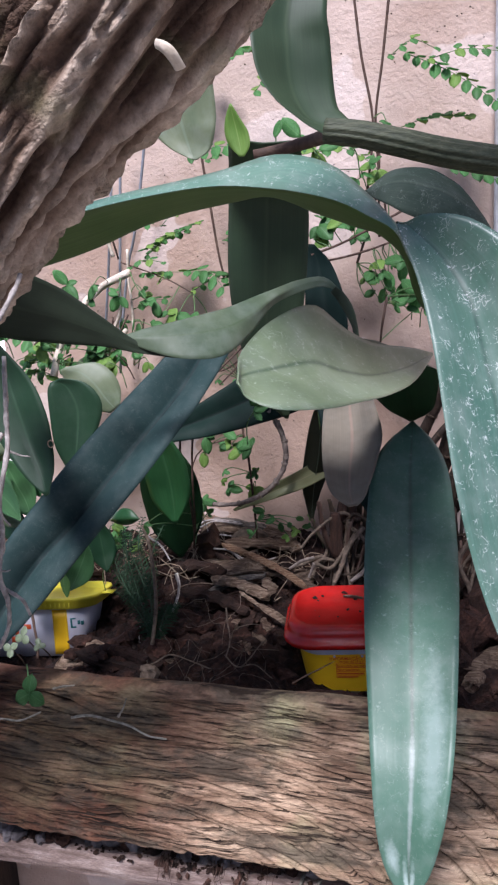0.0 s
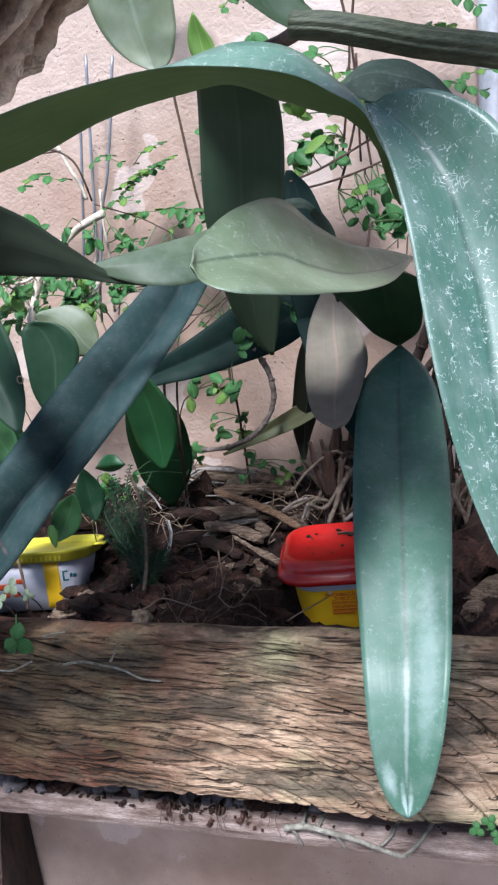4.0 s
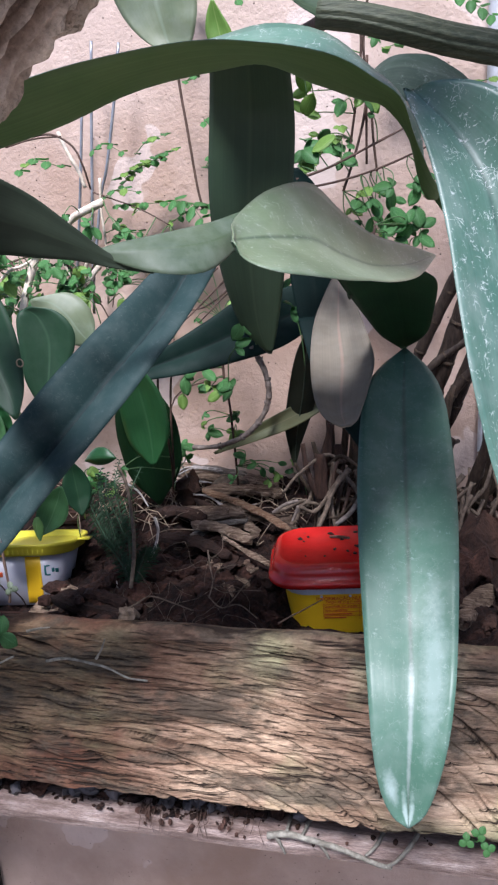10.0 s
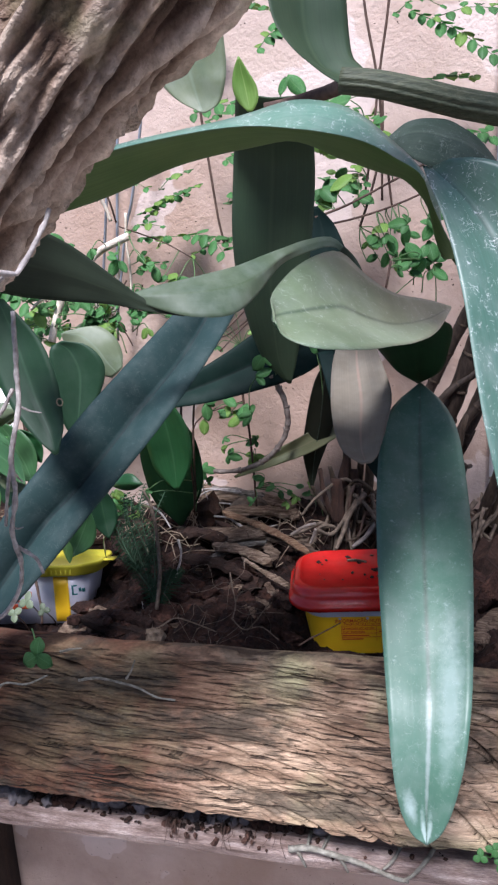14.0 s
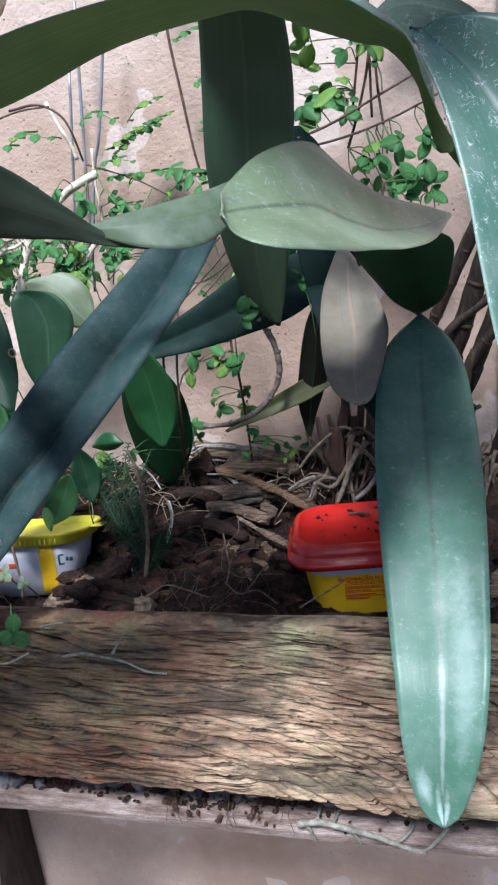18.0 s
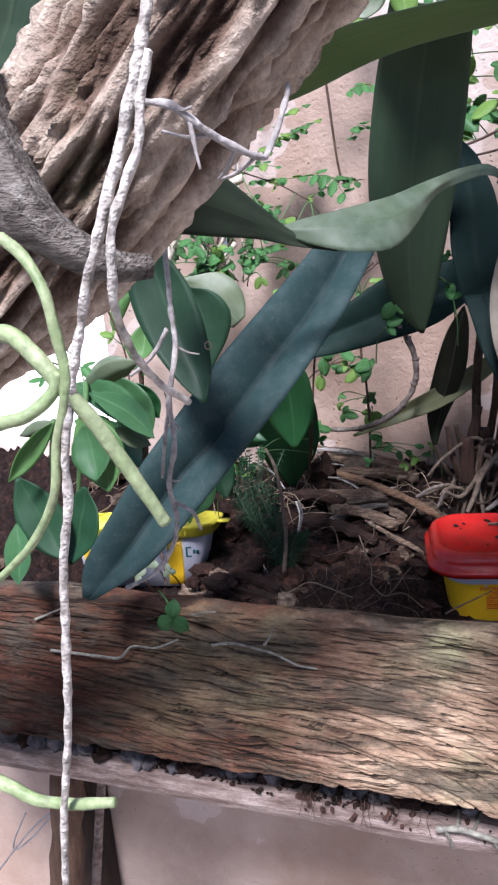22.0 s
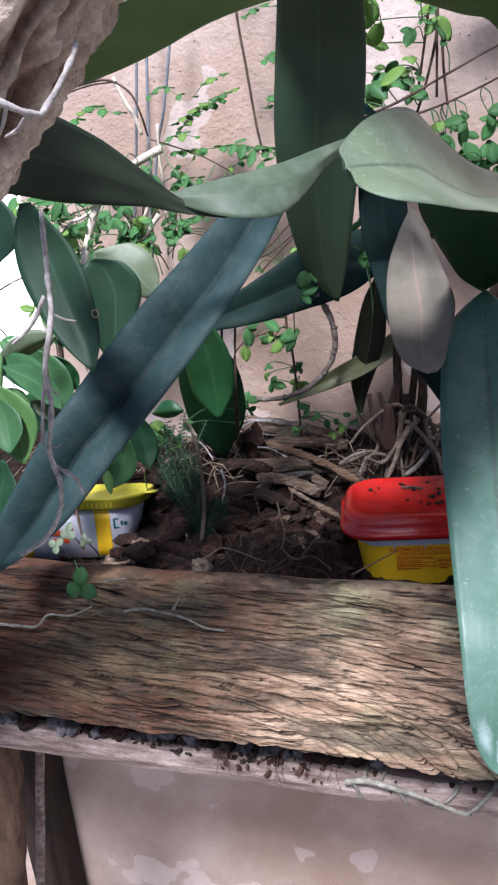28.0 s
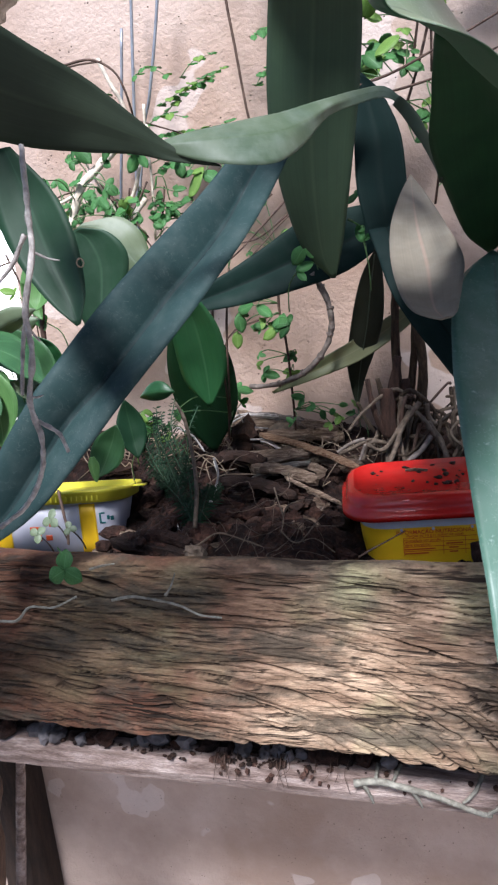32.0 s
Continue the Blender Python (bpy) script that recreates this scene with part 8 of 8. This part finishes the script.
def litter_tubes(name, count, region, length, radius, material, label, seed, lift=0.012):
    """Loose fine roots: many thin curled strands in one mesh."""
    r = random.Random(seed)
    bm = bmesh.new()
    for _ in range(count):
        x, y = r.uniform(*region[0]), r.uniform(*region[1])
        a, ln = r.uniform(0, math.tau), length * r.uniform(0.5, 1.2)
        p = Vector((x, y, ground_at(x, y) + 0.003))
        d = Vector((math.cos(a), math.sin(a), 0))
        pts = []
        for i in range(5):
            pts.append(tuple(p + d * ln * i / 4 + Vector((r.uniform(-1, 1), r.uniform(-1, 1), r.uniform(-0.4, 0.6))) * ln * 0.2 + Vector((0, 0, lift * math.sin(math.pi * i / 4) * r.uniform(0.2, 1.3)))))
        path = [Vector(q) for q in spline(pts, 10)]
        rings = []
        for i, q in enumerate(path):
            tan = (path[min(i + 1, 10)] - path[max(i - 1, 0)]).normalized()
            u = tan.cross(Vector((0.3, 0.2, 0.93))).normalized()
            w = tan.cross(u)
            rings.append([bm.verts.new(q + (u * math.cos(k * 2.1) + w * math.sin(k * 2.1)) * radius) for k in range(3)])
        for g, h in zip(rings, rings[1:]):
            for k in range(3):
                bm.faces.new((g[k], g[(k + 1) % 3], h[(k + 1) % 3], h[k]))
    return tagged(part(name, bm, material), label, "roots", kind="stuff")


litter_tubes("fine_roots", 11, ((-0.04, 0.075), (0.05, 0.09)), 0.045, 0.00025, M_ROOTTAN, "tangle of fine pale roots behind the plank", 3, 0.014)
litter_tubes("fine_roots", 8, ((-0.06, 0.07), (0.08, 0.2)), 0.045, 0.00028, M_ROOTTAN, "loose fine roots over the soil", 4, 0.02)
litter_tubes("dry_stalks", 60, ((-0.16, 0.12), (0.24, 0.34)), 0.06, 0.0006, M_STRAW_DRY, "dry pale stalks and straw over the soil", 5, 0.016)
litter_tubes("dry_stalks", 40, ((-0.32, -0.1), (0.25, 0.34)), 0.06, 0.0006, M_STRAW_DRY, "dry pale stalks behind the yellow-lidded tub", 6, 0.02)

# dirt on the red lid and against the tub
for k in range(34):
    s = rr.choice((0.0004, 0.0006, 0.0008, 0.0011, 0.0015, 0.0022))
    bm = lump((s * rr.uniform(0.9, 1.6), s, s * rr.uniform(0.5, 0.9)), k + 300, 0.9, sub=2, freq=2.6)
    bm.transform(red_m @ pose(rr.uniform(-0.044, 0.046), rr.uniform(-0.02, 0.033), 0.0662, 0, 0, rr.uniform(0, 180)))
    tagged(part("dirt_crumb", bm, M_BARKCHIP, smooth=False), "dark crumb of dirt on the red lid", "dirt", "crumbs on the lid")
sliver = [tuple(red_m @ Vector(p)) for p in ((-0.013, 0.019, 0.0672), (-0.005, 0.0165, 0.068), (0.004, 0.0135, 0.0675))]
board_chip("wood_sliver", sliver, 0.0034, 0.0022, M_CHIPWOOD, "small brown wood sliver on the red lid", "wood chip")
lump_at("dirt_lump", (0.172, 0.05, 0.879), (0.013, 0.007, 0.011), (0, 0, 0), 77, M_CLOD, "small dark heap of soil between tub and plank", "dirt", "", 0.5)
for k, (place, size) in enumerate(TUB_HEAP):
    lump_at("dirt_lump", place, (size * 1.3, size * 0.8, size * 0.8), (0, 10 * k, 40 * k), 81 + k, M_CLOD, "dark crumbly heap of soil beside the white tub", "dirt", "soil heaps by the tub", 0.6)
lump_at("dirt_ridge", (0.115, 0.047, 0.868), (0.026, 0.006, 0.005), (0, 0, 0), 78, M_CLOD, "low ridge of soil between tub and plank", "dirt", "", 0.5)

for k in range(14):
    s = rr.uniform(0.001, 0.004)
    x = rr.choice((rr.gauss(0.172, 0.01), rr.uniform(0.085, 0.18)))
    lump_at("soil_crumb", (x, 0.049 + rr.uniform(-0.008, 0.006), (0.886 if abs(x - 0.172) < 0.012 else 0.869) + rr.uniform(-0.003, 0.003)), (s * 1.3, s, s), (0, 0, rr.uniform(0, 180)), k + 1700, M_CLOD, "brown soil crumb between tub and plank", "dirt", "crumbs by the tub", 0.7)
# strip in dark soil colour, added to give the gap the plank's shade
gap = part("gap_soil", box_mesh((-0.61, 0.014, 0.734), (0.49, 0.04, 0.772), bevel=0.001), M_SOIL, planter, "dark strip standing for the shade under the plank")
# pebbles and crumbs in the gap over the bottom board
x = -0.42
while x < 0.12:
    s = rr.uniform(0.003, 0.0078) if x > -0.1 else rr.uniform(0.0045, 0.0085)
    dry = rr.random() < 0.6
    lump_at("pebble" if dry else "soil_clod", (x, (0.008 if x > -0.1 else 0.004) + rr.uniform(0, 0.006), 0.7345 + s * 0.7), (s * rr.uniform(1.0, 1.7), s, s * 0.95), (rr.uniform(-20, 20), rr.uniform(-20, 20), rr.uniform(0, 180)), int(x * 1000) + 900, M_STONE if dry else M_CLOD, "dark grey pebble under the plank" if dry else "brown clod of soil under the plank", "pebble" if dry else "soil clod", "pebbles under the plank" if dry else "clods under the plank", 0.55)
    x += s * rr.uniform(1.4, 3.0)
for k in range(110):
    x = rr.choice((rr.gauss(-0.05, 0.03), rr.gauss(0.02, 0.02), rr.uniform(-0.2, 0.2)))
    s = rr.choice((0.0006, 0.0009, 0.0012, 0.0018))
    lump_at("soil_crumb", (x, -0.002 + rr.uniform(-0.001, 0.012), 0.7345 + s * 0.5), (s * 1.4, s, s * 0.8), (0, 0, rr.uniform(0, 180)), k + 700, M_BARKCHIP, "brown soil crumb on the bottom board", "dirt", "crumbs on the bottom board", 0.5)

# reddish crust of soil and root hairs spilling over the bottom board
for k in range(26):
    x = rr.choice((rr.gauss(-0.012, 0.008), rr.gauss(0.03, 0.012), rr.gauss(0.06, 0.01), rr.uniform(-0.06, 0.14)))
    s = rr.uniform(0.0009, 0.0027)
    drop = rr.random() ** 2 * 0.012
    lump_at("soil_crumb", (x, -0.0035 if drop > 0.003 else rr.uniform(-0.002, 0.008), 0.7355 - drop), (s * 1.2, s * 0.8, s), (0, 0, rr.uniform(0, 180)), k + 2600, M_CRUST, "reddish crumb of soil caked on the bottom board", "dirt", "crumbs on the bottom board", 0.8)
for x0, n, seed in ((-0.012, 7, 21), (0.03, 5, 22), (0.062, 4, 23)):
    hr = random.Random(seed)
    for _ in range(n):
        x = x0 + hr.gauss(0, 0.007)
        ln = hr.uniform(0.006, 0.016)
        tagged(tube("root_hair", [(x, 0.004, 0.742), (x + hr.uniform(-0.003, 0.003), -0.005, 0.738), (x + hr.uniform(-0.006, 0.006), -0.006, 0.738 - ln)], 0.0003, 0.0002, M_STEM, segs=5, per=3, knobs=0.2), "fine brown root hair over the bottom board", "root", "root hairs on the bottom board")

# ---- small plants ----
def clover(place, size, parent_label, up=(0, -1, 0.35), turn=0.0, leaf_kind=0):
    c = thing("clover", place, parent_label, "clover")
    n = Vector(up).normalized()
    u = n.cross(Vector((0, 0, 1))).normalized()
    w = u.cross(n)
    for k in range(3):
        a = radians(90 + 120 * k + turn)
        d = u * math.cos(a) + w * math.sin(a)
        leaflet(ROUNDS[leaf_kind], Vector(place), Vector(place) + d * size, n, c).scale.x *= 1.35
    return c


cl = clover(CLOVER[0], 0.0135, "three-leaved green clover hanging over the plank")
tube("stalk", CLOVER, 0.0006, 0.0006, M_LEAFLET, cl, segs=5, knobs=0)
for k, (place, size) in enumerate(SEEDLINGS):
    seedling = clover(place, size, "small pale grey-green seedling beside the white tub", (0.2 * k - 0.2, -1, 0.6), 50 * k, 3)
    foot = Vector(place) + Vector((0.004, 0.012, -0.022))
    tube("stalk", [tuple(place), tuple(Vector(place).lerp(foot, 0.5) + Vector((0.002, 0, 0))), tuple(foot)], 0.0006, 0.0006, M_STEM, seedling, segs=5, knobs=0)
tagged(tube("twig", SEEDSTEM, 0.0013, 0.001, M_STEM, segs=7, knobs=0.3, freq=150), "short red-brown twig before the white tub", "twig")
for k, (x, z) in enumerate(((0.218, 0.775), (0.226, 0.782), (0.231, 0.771))):
    clover((x, -0.034, z), 0.0055, "small fresh green seedling at the plank's foot", (0.1 * k, -1, 0.5), 40 * k)
tube("stalk", [(0.223, -0.02, 0.764), (0.225, -0.028, 0.77), (0.226, -0.034, 0.778)], 0.0006, 0.0005, M_LEAFLET, bpy.data.objects["clover.001"], segs=5, knobs=0)


def frond(pts, parent, size=0.005):
    """A feathery frond: a stalk with fine forked pinnae, joined into one mesh."""
    n = 20
    path = [Vector(p) for p in spline(pts, n)]
    bm = bmesh.new()
    for i, p in enumerate(path):
        tan = (path[min(i + 1, n)] - path[max(i - 1, 0)]).normalized()
        for s in (-1, 1):
            side = tan.cross(Vector((0, 1, 0))).normalized() * s
            reach = size * (0.5 + 0.8 * math.sin(math.pi * min(1, (i + 3) / n))) * rr.uniform(0.7, 1.2)
            for f in range(3):
                d = (side + tan * (0.3 + 0.35 * f) + Vector((0, rr.uniform(-0.6, 0.6), rr.uniform(-0.2, 0.2)))).normalized()
                a, t = p + d * reach * 0.1, p + d * reach * (1 - 0.2 * f)
                w = d.cross(Vector((0, 1, 0.2))).normalized() * 0.00055
                up = Vector((0, -0.0003, 0.0002))
                vs = [bm.verts.new(q) for q in (a + up, a.lerp(t, 0.6) + w + up, t, a.lerp(t, 0.6) - w + up, a.lerp(t, 0.5) - up * 2)]
                for tri in ((0, 1, 3), (1, 2, 3), (0, 4, 1), (1, 4, 2), (2, 4, 3), (3, 4, 0)):
                    bm.faces.new([vs[q] for q in tri])
    ob = part("frond", bm, M_FERN, parent, smooth=False)
    tube("stalk", pts, 0.0008, 0.0005, M_FERN, ob, segs=5, knobs=0)


fern = thing("fern", FROND_A[0], "feathery grey-green fern growing from the soil", "fern")
for pts in (FROND_A, FROND_B, FROND_C, FROND_D, FROND_E, FROND_F):
    frond(pts, fern, 0.0095)
    for _ in range(1):
        lean = Vector((rr.uniform(-0.035, 0.03), rr.uniform(-0.015, 0.03), rr.uniform(-0.022, 0.0)))
        frond([tuple(Vector(p) + lean * (k / (len(pts) - 1)) ** 1.3) for k, p in enumerate(pts)], fern, 0.009)
for pts in (PTWIG_A, PTWIG_B):
    tagged(tube("splinter", pts, 0.0011, 0.0005, M_ROOTPLANK, segs=6, knobs=0.4, freq=300), "pale splinter stuck to the plank", "splinter", "splinters on the plank")
tw = thing("tie_wire", FLOORWIRE[0], "thin bent tie wire under the planter", "wire")
for pts in (FLOORWIRE, FLOORWIRE_B):
    tube("wire", pts, 0.0009, 0.0009, M_WIRE, tw, segs=6, knobs=0)

# small round hole with a brown rim in the broad leaf
ring = []
for k in range(13):
    a = math.tau * k / 12
    ring.append((-0.049 + 0.0021 * math.cos(a), -0.0385, 1.0878 + 0.0023 * math.sin(a)))
tube("hole_rim", ring, 0.00045, 0.00045, M_STRAW_DRY, [o for o in shrub.children if o.get("label") == "leaf with a small hole"][0], segs=6, per=2, knobs=0, cap=False)
tube("bark_peel", PEEL, 0.0014, 0.0022, M_STALK, bpy.data.objects["tree_trunk"], "pale peeled splinter of bark", segs=7, per=4, knobs=0.3, flat=0.4)
